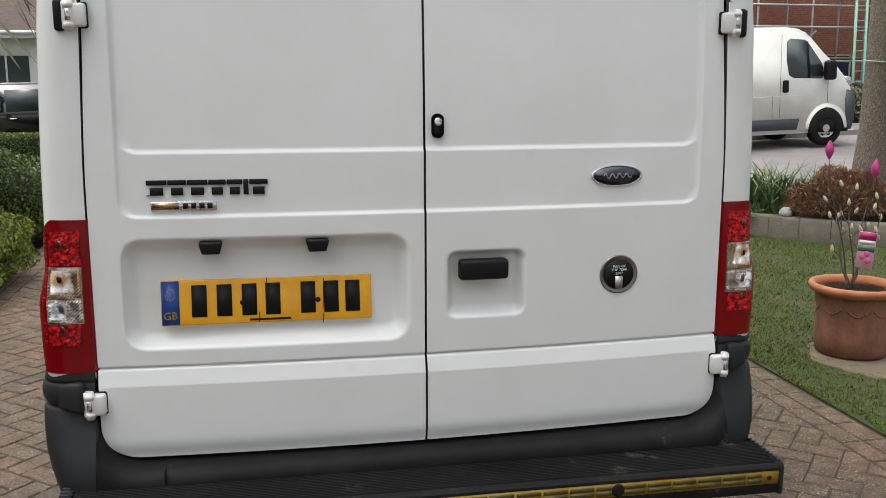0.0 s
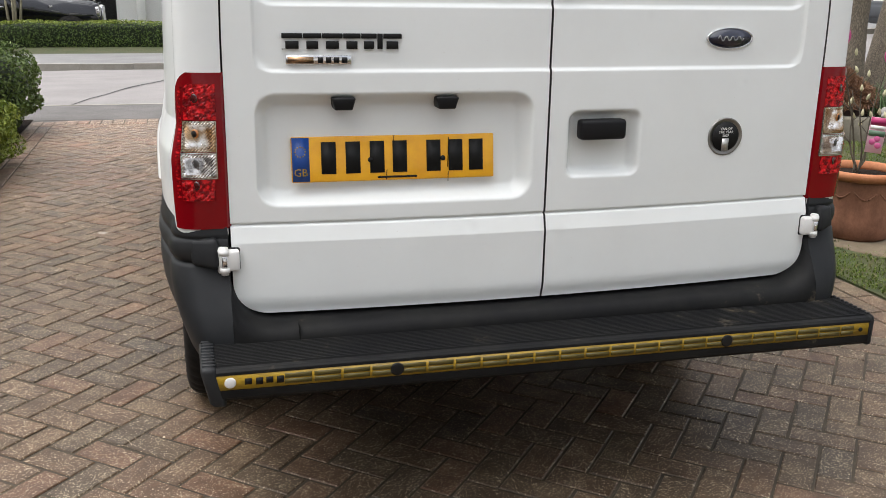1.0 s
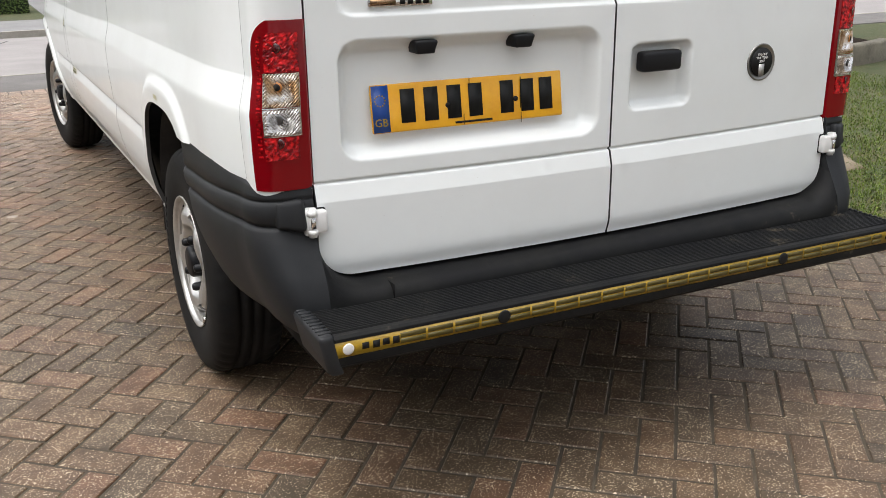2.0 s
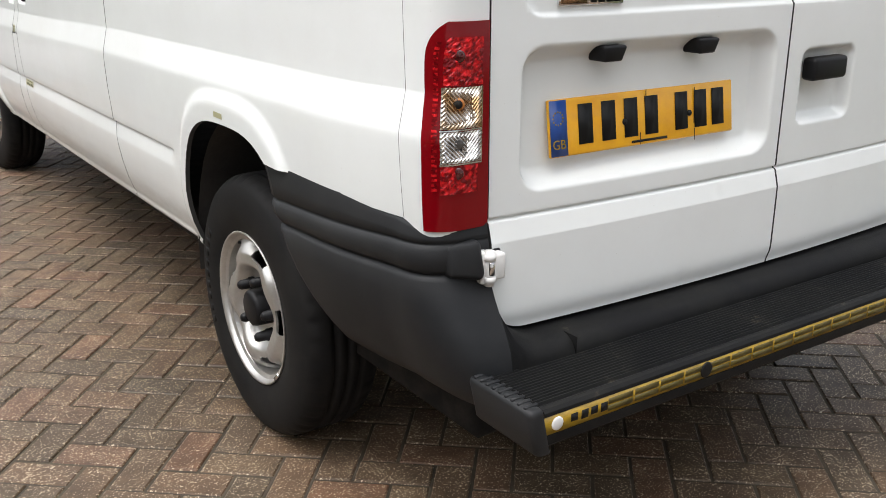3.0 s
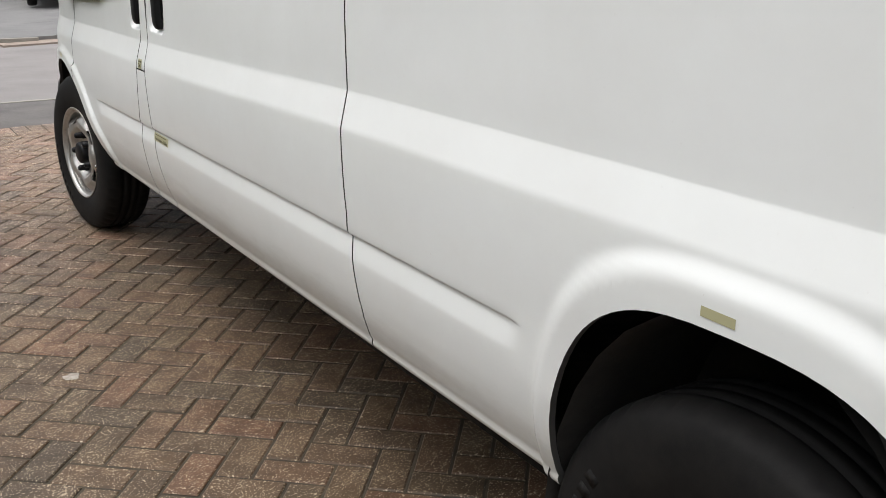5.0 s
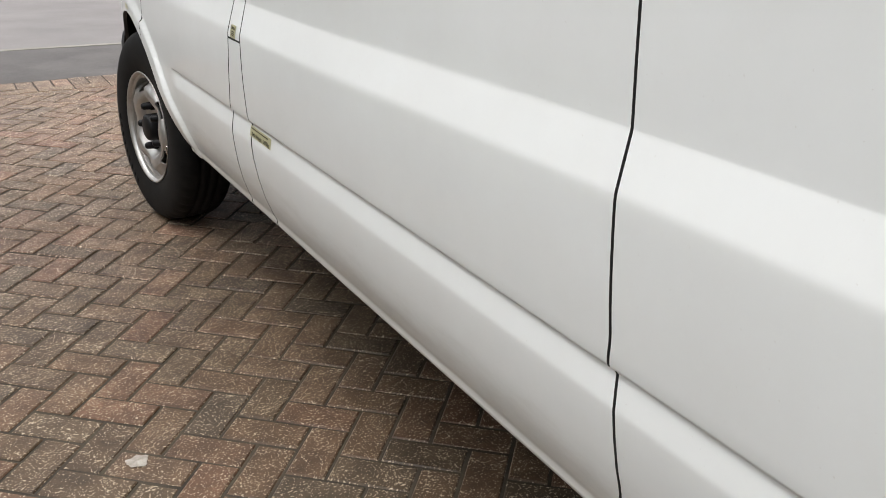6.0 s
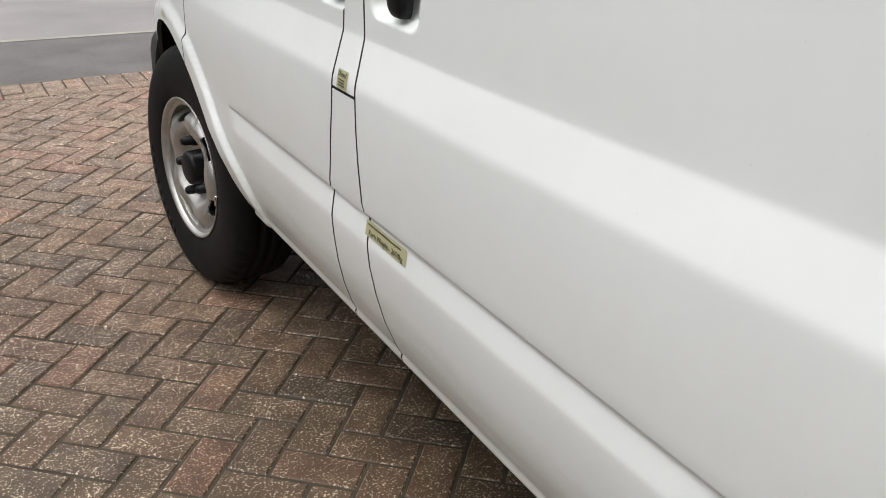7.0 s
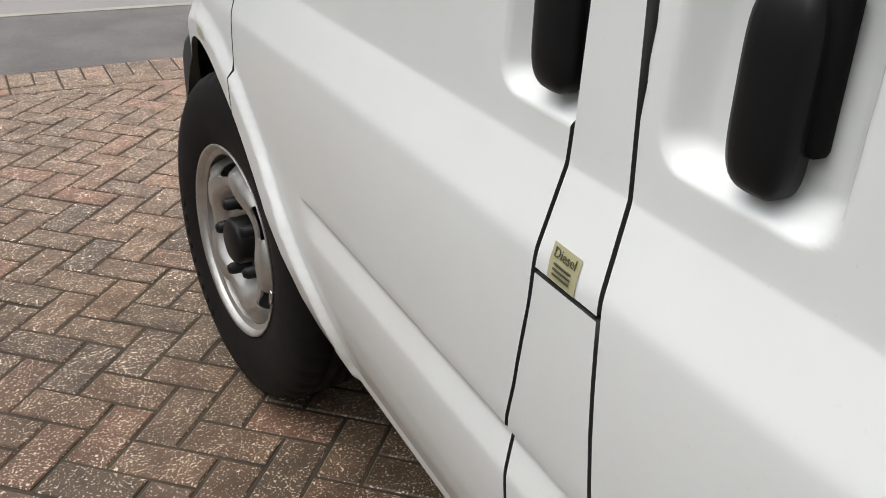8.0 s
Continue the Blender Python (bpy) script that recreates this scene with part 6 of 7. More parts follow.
for s in (-1, 1):
    part("headlight", boxed((0.52, min(s * 0.50, s * 0.90), 0.80), (0.84, max(s * 0.50, s * 0.90), 1.05), 0.07, 3), WHITE_FACET, w2)
    part("side_window", slab_of([(-1.1, 1.10), (0.05, 1.08), (-0.5, 1.62), (-1.08, 1.66)], s * 0.918, 0.008), SEE, w2)
    part("mirror", boxed((0.0, min(s * 0.92, s * 1.12), 1.08), (0.16, max(s * 0.92, s * 1.12), 1.30), 0.04, 2), SOFT_BLACK, w2)
    part("arch", slab_of([(0.38 * math.cos(math.pi * k / 14), 0.36 + 0.40 * math.sin(math.pi * k / 14)) for k in range(15)], s * 0.914, 0.012), UNDER, w2)
    for x in (0.0, -3.1):
        road_wheel(w2, x, s * 0.915, 0.32, 0.21)
standing(w2, 14.6, 14.75, 190)

# black cab behind the hedge, nose towards +x
cab = thing("taxi", "shiny black taxi parked behind the low hedge", "car")
OUTC = [(-3.7, 0.30), (0.62, 0.30), (0.70, 0.55), (0.66, 0.90), (0.55, 1.03), (-0.75, 1.12), (-0.95, 1.17), (-1.30, 1.70), (-1.46, 1.80), (-3.1, 1.83), (-3.5, 1.70), (-3.7, 1.15)]
part("body", prism(OUTC, 0.88, 0.07), BLACKPAINT, cab)
for s in (-1, 1):
    part("side_window", slab_of([(-1.62, 1.16), (-1.06, 1.16), (-1.32, 1.58), (-1.42, 1.65), (-1.60, 1.66)], s * 0.878, 0.006), SEE, cab)
    part("side_window", slab_of([(-2.75, 1.14), (-1.72, 1.14), (-1.72, 1.65), (-2.75, 1.66)], s * 0.878, 0.006), SEE, cab)
    part("side_window", slab_of([(-3.4, 1.14), (-2.85, 1.14), (-2.85, 1.66), (-3.2, 1.62)], s * 0.878, 0.006), SEE, cab)
    for x in (-1.55, -2.7):
        part("door_handle", boxed((x, min(s * 0.88, s * 0.905), 0.955), (x + 0.17, max(s * 0.88, s * 0.905), 0.99), 0.008, 1), CHROME, cab)
    part("side_repeater", boxed((-0.42, min(s * 0.88, s * 0.895), 0.93), (-0.34, max(s * 0.88, s * 0.895), 0.98), 0.01, 1), WHITE_FACET, cab)
    part("arch", slab_of([(0.40 * math.cos(math.pi * k / 14), 0.32 + 0.42 * math.sin(math.pi * k / 14)) for k in range(15)], s * 0.874, 0.01), UNDER, cab)
    part("headlight", boxed((0.48, min(s * 0.55, s * 0.84), 0.66), (0.69, max(s * 0.55, s * 0.84), 0.92), 0.06, 3), WHITE_FACET, cab)
    for x in (0.0, -2.88):
        road_wheel(cab, x, s * 0.87, 0.33, 0.19)
part("windscreen", boxed((-0.02, -0.70, -0.01), (0.60, 0.70, 0.01), 0.01, 1, pose(-1.31, 0, 1.70, 0, 56.5)), SEE, cab)
part("grille", boxed((0.66, -0.35, 0.45), (0.72, 0.35, 0.90), 0.03, 2), CHROME, cab)
part("roof_sign", boxed((-1.62, -0.22, 1.82), (-1.50, 0.22, 1.93), 0.03, 2), ORANGE, cab)
standing(cab, -3.35, 22.6, 0, 1.0, 0.0)

# silver car in front of a black garage door
sc = thing("silver_car", "silver car parked on the drive across the street", "car")
OUTS = [(-3.2, 0.28), (0.60, 0.28), (0.80, 0.42), (0.78, 0.72), (0.55, 0.92), (-0.35, 1.08), (-1.05, 1.55), (-2.6, 1.62), (-3.2, 1.2)]
part("body", prism(OUTS, 0.86, 0.09), SILVER, sc)
part("lower_grille", boxed((0.74, -0.45, 0.32), (0.82, 0.45, 0.46), 0.02, 1), BLACK, sc)
part("windscreen", boxed((-0.02, -0.68, -0.01), (0.80, 0.68, 0.01), 0.01, 1, pose(-1.02, 0, 1.52, 0, 34)), SEE, sc)
for s in (-1, 1):
    part("headlight", boxed((0.42, min(s * 0.48, s * 0.84), 0.66), (0.76, max(s * 0.48, s * 0.84), 0.86), 0.07, 3), WHITE_FACET, sc)
    bm = bmesh.new()
    lathe(bm, [(0.07, 0), (0.06, 0.02), (0, 0.02)], 16)
    bmesh.ops.transform(bm, matrix=pose(0.785, s * 0.60, 0.40, 0, 90), verts=bm.verts)
    part("fog_lamp", bm, WHITE_FACET, sc)
    part("side_window", slab_of([(-2.4, 1.02), (-0.6, 1.0), (-1.1, 1.42), (-2.4, 1.46)], s * 0.858, 0.006), SEE, sc)
    part("arch", slab_of([(0.36 * math.cos(math.pi * k / 14), 0.30 + 0.38 * math.sin(math.pi * k / 14)) for k in range(15)], s * 0.852, 0.01), UNDER, sc)
    for x in (0.0, -2.5):
        road_wheel(sc, x, s * 0.85, 0.31, 0.19)
standing(sc, 2.78, 21.85, 263, 1.0, 0.1)

# low clipped hedge along the verge
hedge = thing("hedge", "long low clipped box hedge behind the verge", "hedge", (-9.0, 20.85, 0))
bm = bmesh.new()
rows = []
for k in range(37):
    x = -9.0 + 18.0 * k / 36
    z0 = ground_z(x - 9.0, 20.85) + 0.07
    rows.append([(x, -0.32, z0), (x, -0.34, z0 + 0.42), (x, -0.24, z0 + 0.52), (x, 0.24, z0 + 0.52), (x, 0.34, z0 + 0.42), (x, 0.32, z0)])
sheet(bm, rows)
part("inner_mass", bm, INNER_SHADE, hedge)
r = np.random.RandomState(81)
N = 26000
x = r.uniform(-9.0, 9.0, N)
u = r.uniform(0, 1, N)
front = u < 0.58
y = np.where(front, -0.37 + r.uniform(-0.02, 0.06, N), r.uniform(-0.36, 0.36, N))
z = np.where(front, r.uniform(0.0, 0.55, N), 0.555 + r.uniform(-0.05, 0.02, N) + 0.02 * np.sin(x * 3))
zz = np.array([ground_z(v - 9.0, 20.85) for v in np.linspace(-9, 9, 50)])
z = z + np.interp(x, np.linspace(-9, 9, 50), zz) + 0.07
pts = np.stack([x, y, z], 1)
nr = np.where(front[:, None], [[0, -1.0, 0.25]], [[0, 0, 1.0]])
mesh_part("foliage", leaf_mesh("hedge_face", pts[front], nr[front], 0.05, LEAF, 82), hedge)
mesh_part("new_growth", leaf_mesh("hedge_top", pts[~front], nr[~front], 0.05, GOLD_LEAF, 83), hedge, "bright green clipped top")

# small bare tree behind the hedge
st = thing("small_tree", "small multi-stemmed tree with sparse yellow-green leaves", "tree", (-4.58, 21.6, ground_z(-4.58, 21.6) + 0.06))
rt = random.Random(17)
MOSSY = speckled("mossy_bark", (0.13, 0.115, 0.07), (0.23, 0.205, 0.135), 12, 0.9, 50)
twig_tips = []


def branch(bm, a, d, r, depth):
    b = a + d
    tube(bm, a, b, r, r * 0.72, 7)
    if depth == 0:
        twig_tips.append(b)
        return
    for _ in range(3 if depth > 1 else 2):
        nd = (d * 0.72 + Vector((rt.uniform(-1, 1), rt.uniform(-1, 1), rt.uniform(-0.2, 0.7))) * d.length * 0.36)
        branch(bm, b, nd, r * 0.70, depth - 1)


for k, (dx, dy) in enumerate(((-0.06, 0.0), (0.03, 0.03), (0.10, -0.02), (0.02, -0.08))):
    bm = bmesh.new()
    branch(bm, Vector((dx, dy, 0)), Vector((dx * 1.3, dy * 1.2, 1.15)), 0.036, 3)
    part("stem", bm, MOSSY, st)
tips = np.array([list(v) for v in twig_tips])
tips = np.repeat(tips, 3, 0) + np.random.RandomState(5).normal(0, 0.08, (len(tips) * 3, 3))
mesh_part("leaves", leaf_mesh("leaves", tips, np.tile([[0, 0, 1.0]], (len(tips), 1)), 0.06, GOLD_LEAF, 6), st)


# ---- houses ----
RENDER = speckled("white_render", (0.86, 0.85, 0.82), (0.93, 0.92, 0.89), 0.8, 0.85, 40, 0.3, 0.004)
BRICKRED = material("red_brick", (0.3, 0.11, 0.07), 0.85)
n, l = BRICKRED.node_tree.nodes, BRICKRED.node_tree.links
co, br = n.new("ShaderNodeTexCoord"), n.new("ShaderNodeTexBrick")
mp = n.new("ShaderNodeMapping")
mp.inputs["Rotation"].default_value = (radians(90), 0, 0)
br.inputs["Scale"].default_value = 4.4
br.inputs["Mortar Size"].default_value = 0.012
br.inputs["Color1"].default_value, br.inputs["Color2"].default_value, br.inputs["Mortar"].default_value = (0.30, 0.10, 0.06, 1), (0.38, 0.15, 0.09, 1), (0.36, 0.31, 0.26, 1)
l.new(co.outputs["Object"], mp.inputs["Vector"])
l.new(mp.outputs["Vector"], br.inputs["Vector"])
base_color(BRICKRED, br.outputs["Color"])
TILES = speckled("brown_roof_tiles", (0.085, 0.06, 0.05), (0.15, 0.11, 0.09), 3, 0.85, 25, 0.8, 0.02, stretch=(1, 4, 4))
UPVC = material("white_window_frame", (0.76, 0.76, 0.74), 0.35)
DOORBLACK = material("black_door_paint", (0.012, 0.012, 0.013), 0.25, coat=0.3)


def facade(x0, x1, z0, z1, y, thick, holes):
    """A wall with rectangular openings through it."""
    xs = sorted({x0, x1, *[h[0] for h in holes], *[h[1] for h in holes]})
    zs = sorted({z0, z1, *[h[2] for h in holes], *[h[3] for h in holes]})
    bm = bmesh.new()
    for a, b in zip(xs, xs[1:]):
        for c0, d0 in zip(zs, zs[1:]):
            mx, mz = (a + b) / 2, (c0 + d0) / 2
            if not any(h[0] < mx < h[1] and h[2] < mz < h[3] for h in holes):
                box(bm, (a, y, c0), (b, y + thick, d0))
    bmesh.ops.remove_doubles(bm, verts=bm.verts, dist=1e-4)
    seen = {}
    for f in list(bm.faces):
        key = tuple(round(v, 3) for v in f.calc_center_median())
        if key in seen:
            bm.faces.remove(f)
            if seen[key].is_valid:
                bm.faces.remove(seen[key])
        else:
            seen[key] = f
    return bm


def window(parent, x0, x1, z0, z1, y, bars=1, blind=False):
    w = part("window", facade(x0, x1, z0, z1, y + 0.06, 0.06, [(x0 + 0.05 + (x1 - x0 - 0.05) * k / (bars + 1), x0 + (x1 - x0 - 0.05) * (k + 1) / (bars + 1), z0 + 0.05, z1 - 0.05) for k in range(bars + 1)]), UPVC, parent, "", False)
    part("pane", boxed((x0 + 0.04, y + 0.085, z0 + 0.04), (x1 - 0.04, y + 0.095, z1 - 0.04)), SEE, w, "", False)
    part("sill", boxed((x0 - 0.06, y - 0.05, z0 - 0.06), (x1 + 0.06, y + 0.06, z0), 0.008, 1), UPVC, w)
    if blind:
        k = z0 + 0.08
        while k < z1 - 0.08:
            part("blind_slat", boxed((x0 + 0.06, y + 0.066, k), (x1 - 0.06, y + 0.08, k + 0.045), 0, 1), WHITE, w, "", False)
            k += 0.075
    return w


def roof(parent, x0, x1, y0, y1, z, rise):
    bm = bmesh.new()
    ym = (y0 + y1) / 2
    v = [bm.verts.new(p) for p in ((x0, y0, z), (x1, y0, z), (x1, ym, z + rise), (x0, ym, z + rise), (x0, y1, z), (x1, y1, z))]
    for f in ((0, 1, 2, 3), (3, 2, 5, 4), (0, 3, 4), (1, 5, 2), (0, 4, 5, 1)):
        bm.faces.new([v[k] for k in f])
    part("roof", bm, TILES, parent, "", False)
    part("fascia", boxed((x0 + 0.05, y0 - 0.02, z - 0.20), (x1 - 0.05, y0 + 0.03, z - 0.005)), UPVC, parent, "", False)
    bm = bmesh.new()
    tube(bm, (x0, y0 - 0.08, z - 0.05), (x1, y0 - 0.08, z - 0.05), 0.055, n=12)
    part("gutter", bm, UPVC, parent)


white_house = thing("white_house", "white rendered house with a black front door", "house")
holes = [(-5.75, -4.65, 0.75, 2.15), (-3.55, -2.60, -0.32, 1.80), (-8.6, -6.6, 0.75, 2.15), (-12.4, -10.4, 0.75, 2.15)]
part("wall", facade(-14.0, -0.6, -0.5, 2.75, 26.8, 0.3, holes), RENDER, white_house, "", False)
part("side_wall", boxed((-0.9, 27.1, -0.5), (-0.6, 35.0, 2.75)), RENDER, white_house, "", False)
part("back_wall", boxed((-14.0, 34.7, -0.5), (-0.9, 35.0, 2.75)), RENDER, white_house, "", False)
part("side_wall", boxed((-14.0, 27.1, -0.5), (-13.7, 34.7, 2.75)), RENDER, white_house, "", False)
window(white_house, -5.75, -4.65, 0.75, 2.15, 26.8, 1, True)
window(white_house, -8.6, -6.6, 0.75, 2.15, 26.8, 2)
window(white_house, -12.4, -10.4, 0.75, 2.15, 26.8, 2)
front = part("front_door", facade(-3.53, -2.62, -0.32, 1.78, 26.9, 0.06, [(-3.38, -3.14, 0.80, 1.60), (-3.01, -2.77, 0.80, 1.60)]), DOORBLACK, white_house, "black panelled front door with two panes", False)
for x in (-3.38, -3.01):
    part("door_pane", boxed((x, 26.92, 0.80), (x + 0.24, 26.94, 1.60)), UPVC, front, "", False)
    part("pane_motif", boxed((x + 0.085, 26.908, 1.12), (x + 0.155, 26.918, 1.28), 0.02, 2), DOORBLACK, front)
part("letterbox", boxed((-3.24, 26.87, 0.62), (-2.90, 26.90, 0.70), 0.01, 1), CHROME, front)
part("knocker", boxed((-3.11, 26.87, 1.62), (-3.04, 26.90, 1.74), 0.02, 2), CHROME, front)
part("door_frame", facade(-3.62, -2.53, -0.36, 1.87, 26.78, 0.1, [(-3.53, -2.62, -0.4, 1.78)]), UPVC, white_house, "", False)
part("porch_pier", boxed((-4.25, 26.2, -0.4), (-3.98, 26.79, 2.3), 0.02, 1), RENDER, white_house)
part("porch_pier", boxed((-2.05, 26.2, -0.4), (-1.80, 26.79, 2.3), 0.02, 1), RENDER, white_house)
part("porch_roof", prism([(-4.5, 2.3), (-1.6, 2.3), (-3.05, 3.2)], 0.4, 0.0), RENDER, white_house, "", False).location = (0, 26.45, 0)
part("name_plaque", boxed((-3.93, 26.775, 1.15), (-3.72, 26.80, 1.32), 0.02, 1), STICKER, white_house)
roof(white_house, -14.4, -0.3, 26.3, 35.4, 2.78, 2.6)

far_house = thing("far_house", "pale pink rendered house further along the street", "house")
holes = [(-27.5, -25.6, 0.0, 1.4), (-24.0, -23.0, -0.9, 1.2), (-21.0, -18.8, 0.0, 1.4), (-27.4, -25.7, 2.6, 3.8), (-20.8, -19.0, 2.6, 3.8)]
PINKISH = speckled("pink_render", (0.60, 0.52, 0.46), (0.72, 0.64, 0.57), 0.8, 0.85, 40, 0.3, 0.004)
part("wall", facade(-29.0, -17.2, -1.2, 4.4, 27.4, 0.3, holes), PINKISH, far_house, "", False)
part("side_wall", boxed((-17.5, 27.7, -1.2), (-17.2, 35.0, 4.4)), PINKISH, far_house, "", False)
for h in holes[:1] + holes[2:]:
    window(far_house, *h, 27.4, 1)
part("front_door", boxed((-24.0, 27.5, -0.9), (-23.0, 27.56, 1.2), 0.01, 1), DOORBLACK, far_house)
roof(far_house, -29.4, -16.8, 27.0, 35.4, 4.45, 2.8)
bush("garden_hedge", "tall dark hedge between two front gardens", (-15.6, 24.0, 0.1), (0.9, 2.2, 1.5), 5000, 0.12, LEAF, 93, 0.14, "hedge")
bush("garden_hedge", "tall dark hedge at a garden corner", (-22.0, 19.6, -0.1), (1.7, 0.8, 1.3), 5000, 0.12, LEAF, 94, 0.14, "hedge")

garage = thing("garage", "garage with a black slatted door", "garage")
part("wall", facade(0.2, 7.6, -0.5, 3.0, 24.0, 0.3, [(0.9, 6.6, -0.5, 2.4)]), RENDER, garage, "", False)
part("side_wall", boxed((0.2, 24.3, -0.5), (0.5, 30.0, 3.0)), RENDER, garage, "", False)
part("side_wall", boxed((7.3, 24.3, -0.5), (7.6, 30.0, 3.0)), RENDER, garage, "", False)
for k in range(26):
    part("door_slat", boxed((0.9, 24.10, -0.35 + 0.105 * k), (6.6, 24.15, -0.26 + 0.105 * k), 0.008, 1), DOORBLACK, garage, "", False)
part("door_back", boxed((0.9, 24.16, -0.4), (6.6, 24.2, 2.4)), GAP, garage, "", False)
roof(garage, 0.0, 7.8, 23.7, 30.2, 3.0, 1.6)
garage.location = (0, 2.1, -0.1)

brick_house = thing("brick_house", "red brick house under repair behind scaffolding", "house")
holes = [(12.4, 14.2, 0.9, 2.2), (16.0, 18.0, 0.9, 2.2), (12.4, 14.2, 3.4, 4.7), (20.0, 22.0, 0.9, 2.2)]
part("wall", facade(10.0, 26.0, -0.3, 5.4, 24.2, 0.3, holes), BRICKRED, brick_house, "", False)
part("side_wall", boxed((10.0, 24.5, -0.3), (10.3, 32.0, 5.4)), BRICKRED, brick_house, "", False)
part("side_wall", boxed((25.7, 24.5, -0.3), (26.0, 32.0, 5.4)), BRICKRED, brick_house, "", False)
for h in holes:
    window(brick_house, *h, 24.2, 1)
roof(brick_house, 9.6, 26.4, 23.8, 32.4, 5.45, 3.0)

GALV = material("galvanised_tube", (0.42, 0.43, 0.43), 0.4, 0.8)
BOARD = speckled("scaffold_board", (0.25, 0.17, 0.10), (0.38, 0.28, 0.18), 4, 0.85, 40)
scaf = thing("scaffolding", "galvanised scaffolding with timber boards", "scaffolding")
for k in range(9):
    bm = bmesh.new()
    tube(bm, (10.2 + 1.7 * k, 22.3, 0.1), (10.2 + 1.7 * k, 22.3, 5.6), 0.035, n=8)
    part("standard", bm, GALV, scaf)
    bm = bmesh.new()
    tube(bm, (10.2 + 1.7 * k, 23.6, 0.1), (10.2 + 1.7 * k, 23.6, 5.6), 0.035, n=8)
    part("standard", bm, GALV, scaf)
for z in (0.75, 1.35, 1.95, 2.9, 3.5, 4.1):
    bm = bmesh.new()
    tube(bm, (9.9, 22.25, z), (24.2, 22.25, z), 0.03, n=8)
    part("ledger", bm, GALV, scaf)
for z in (2.02, 4.15):
    for k in range(5):
        part("board", boxed((10.0, 22.35 + 0.24 * k, z), (24.0, 22.57 + 0.24 * k, z + 0.04), 0.006, 1), BOARD, scaf)
bm = bmesh.new()
tube(bm, (13.2, 22.22, 0.8), (15.4, 22.22, 2.8), 0.03, n=8)
part("brace", bm, GALV, scaf)
GREENP = material("green_ladder_paint", (0.25, 0.50, 0.38), 0.5)
for x in (16.5, 17.1):
    lad = thing("ladder", "pale green ladder leaning on the scaffolding", "ladder", group="ladders")
    for dx in (0, 0.34):
        bm = bmesh.new()
        tube(bm, (x + dx - 0.2, 21.6, 0.1), (x + dx + 0.1, 22.2, 3.8), 0.04, n=8)
        part("stile", bm, GREENP, lad)
    for k in range(13):
        t = (k + 0.5) / 13
        bm = bmesh.new()
        tube(bm, (x - 0.2 + 0.3 * t, 21.6 + 0.6 * t, 0.1 + 3.7 * t), (x + 0.14 + 0.3 * t, 21.6 + 0.6 * t, 0.1 + 3.7 * t), 0.015, n=6)
        part("rung", bm, GREENP, lad)
BLUESHEET = material("blue_sheet", (0.035, 0.055, 0.14), 0.5)
bm = bmesh.new()
sheet(bm, [[(13.6 + 0.35 * k, 23.66 + 0.06 * math.sin(k * 1.9 + j), 0.5 + 0.3 * j) for k in range(12)] for j in range(6)])
solid("tarpaulin", bm, BLUESHEET, "dark blue sheeting hung on the scaffolding", "tarpaulin")
bm = bmesh.new()
bmesh.ops.create_icosphere(bm, subdivisions=3, radius=0.22)
for v in bm.verts:
    v.co *= 1 + 0.35 * noise.noise(v.co * 6)
solid("rubble_bag", bm, WHITE, "white rubble bag on the scaffold boards", "bag", at=(15.0, 22.6, 2.22))
bush("garden_hedge", "untidy brown-green hedge behind the vans", (13.6, 18.3, 0.55), (3.2, 0.6, 0.75), 9000, 0.10, leafy("dull_hedge_leaf", (0.07, 0.075, 0.03), (0.15, 0.14, 0.07)), 91, 0.12, "hedge")
bush("garden_hedge", "untidy green hedge beside the garage", (8.6, 20.5, 0.5), (0.9, 1.5, 0.9), 5000, 0.08, LEAF, 92, 0.12, "hedge")

# ---- what closes the place: unseen houses behind the camera and beside, shaping the light ----
home = thing("home", "unseen pale house added to bounce light onto the van's rear", "house")
holes = [(-4.9, -3.1, 0.9, 2.2), (-1.6, 1.2, 0.0, 2.2), (2.6, 4.6, 0.9, 2.2), (-4.6, -3.2, 3.3, 4.5), (-0.9, 0.7, 3.3, 4.5), (2.8, 4.4, 3.3, 4.5)]
part("wall", facade(-6.0, 6.0, -0.2, 5.3, -8.6, 0.3, holes), RENDER, home, "", False)
for h in holes[:1] + holes[2:]:
    w = window(home, *h, -8.6, 1)
    for o in (w, *w.children):
        o.location.y = 0.1
part("garage_door", boxed((-1.6, -8.5, 0.0), (1.2, -8.4, 2.2), 0.01, 1), UPVC, home)
roof(home, -6.4, 6.4, -16.3, -8.2, 5.35, 2.8)
# added out of view to block sky and tone the side's reflections
side_house = thing("neighbour_house", "unseen pale house added to shape light on the van's side", "house")
PEBBLE = speckled("grey_pebbledash", (0.42, 0.40, 0.36), (0.55, 0.53, 0.49), 0.8, 0.9, 60, 0.6, 0.006)
holes = [(-6.2, -4.4, 0.9, 2.2), (-1.4, -0.4, 0.0, 2.1), (2.2, 4.2, 0.9, 2.2), (-6.0, -4.5, 3.3, 4.5), (2.4, 4.0, 3.3, 4.5)]
SHM = pose(-9.8, 1.0, 0, 0, 0, 90)
wall = part("wall", facade(-8.0, 6.0, -0.2, 5.2, 0.0, 0.3, holes), PEBBLE, side_house, "", False)
for h in holes:
    window(side_house, *h, 0.0, 1)
roof(side_house, -8.4, 6.4, -0.4, 7.5, 5.25, 2.6)
side_house.matrix_world = SHM
fence = thing("fence", "weathered timber boundary fence", "fence")
for k in range(60):
    part("board", boxed((-6.35, -6.4 + 0.23 * k, 0.0), (-6.32, -6.18 + 0.23 * k, 1.1), 0.004, 1), BOARD, fence)

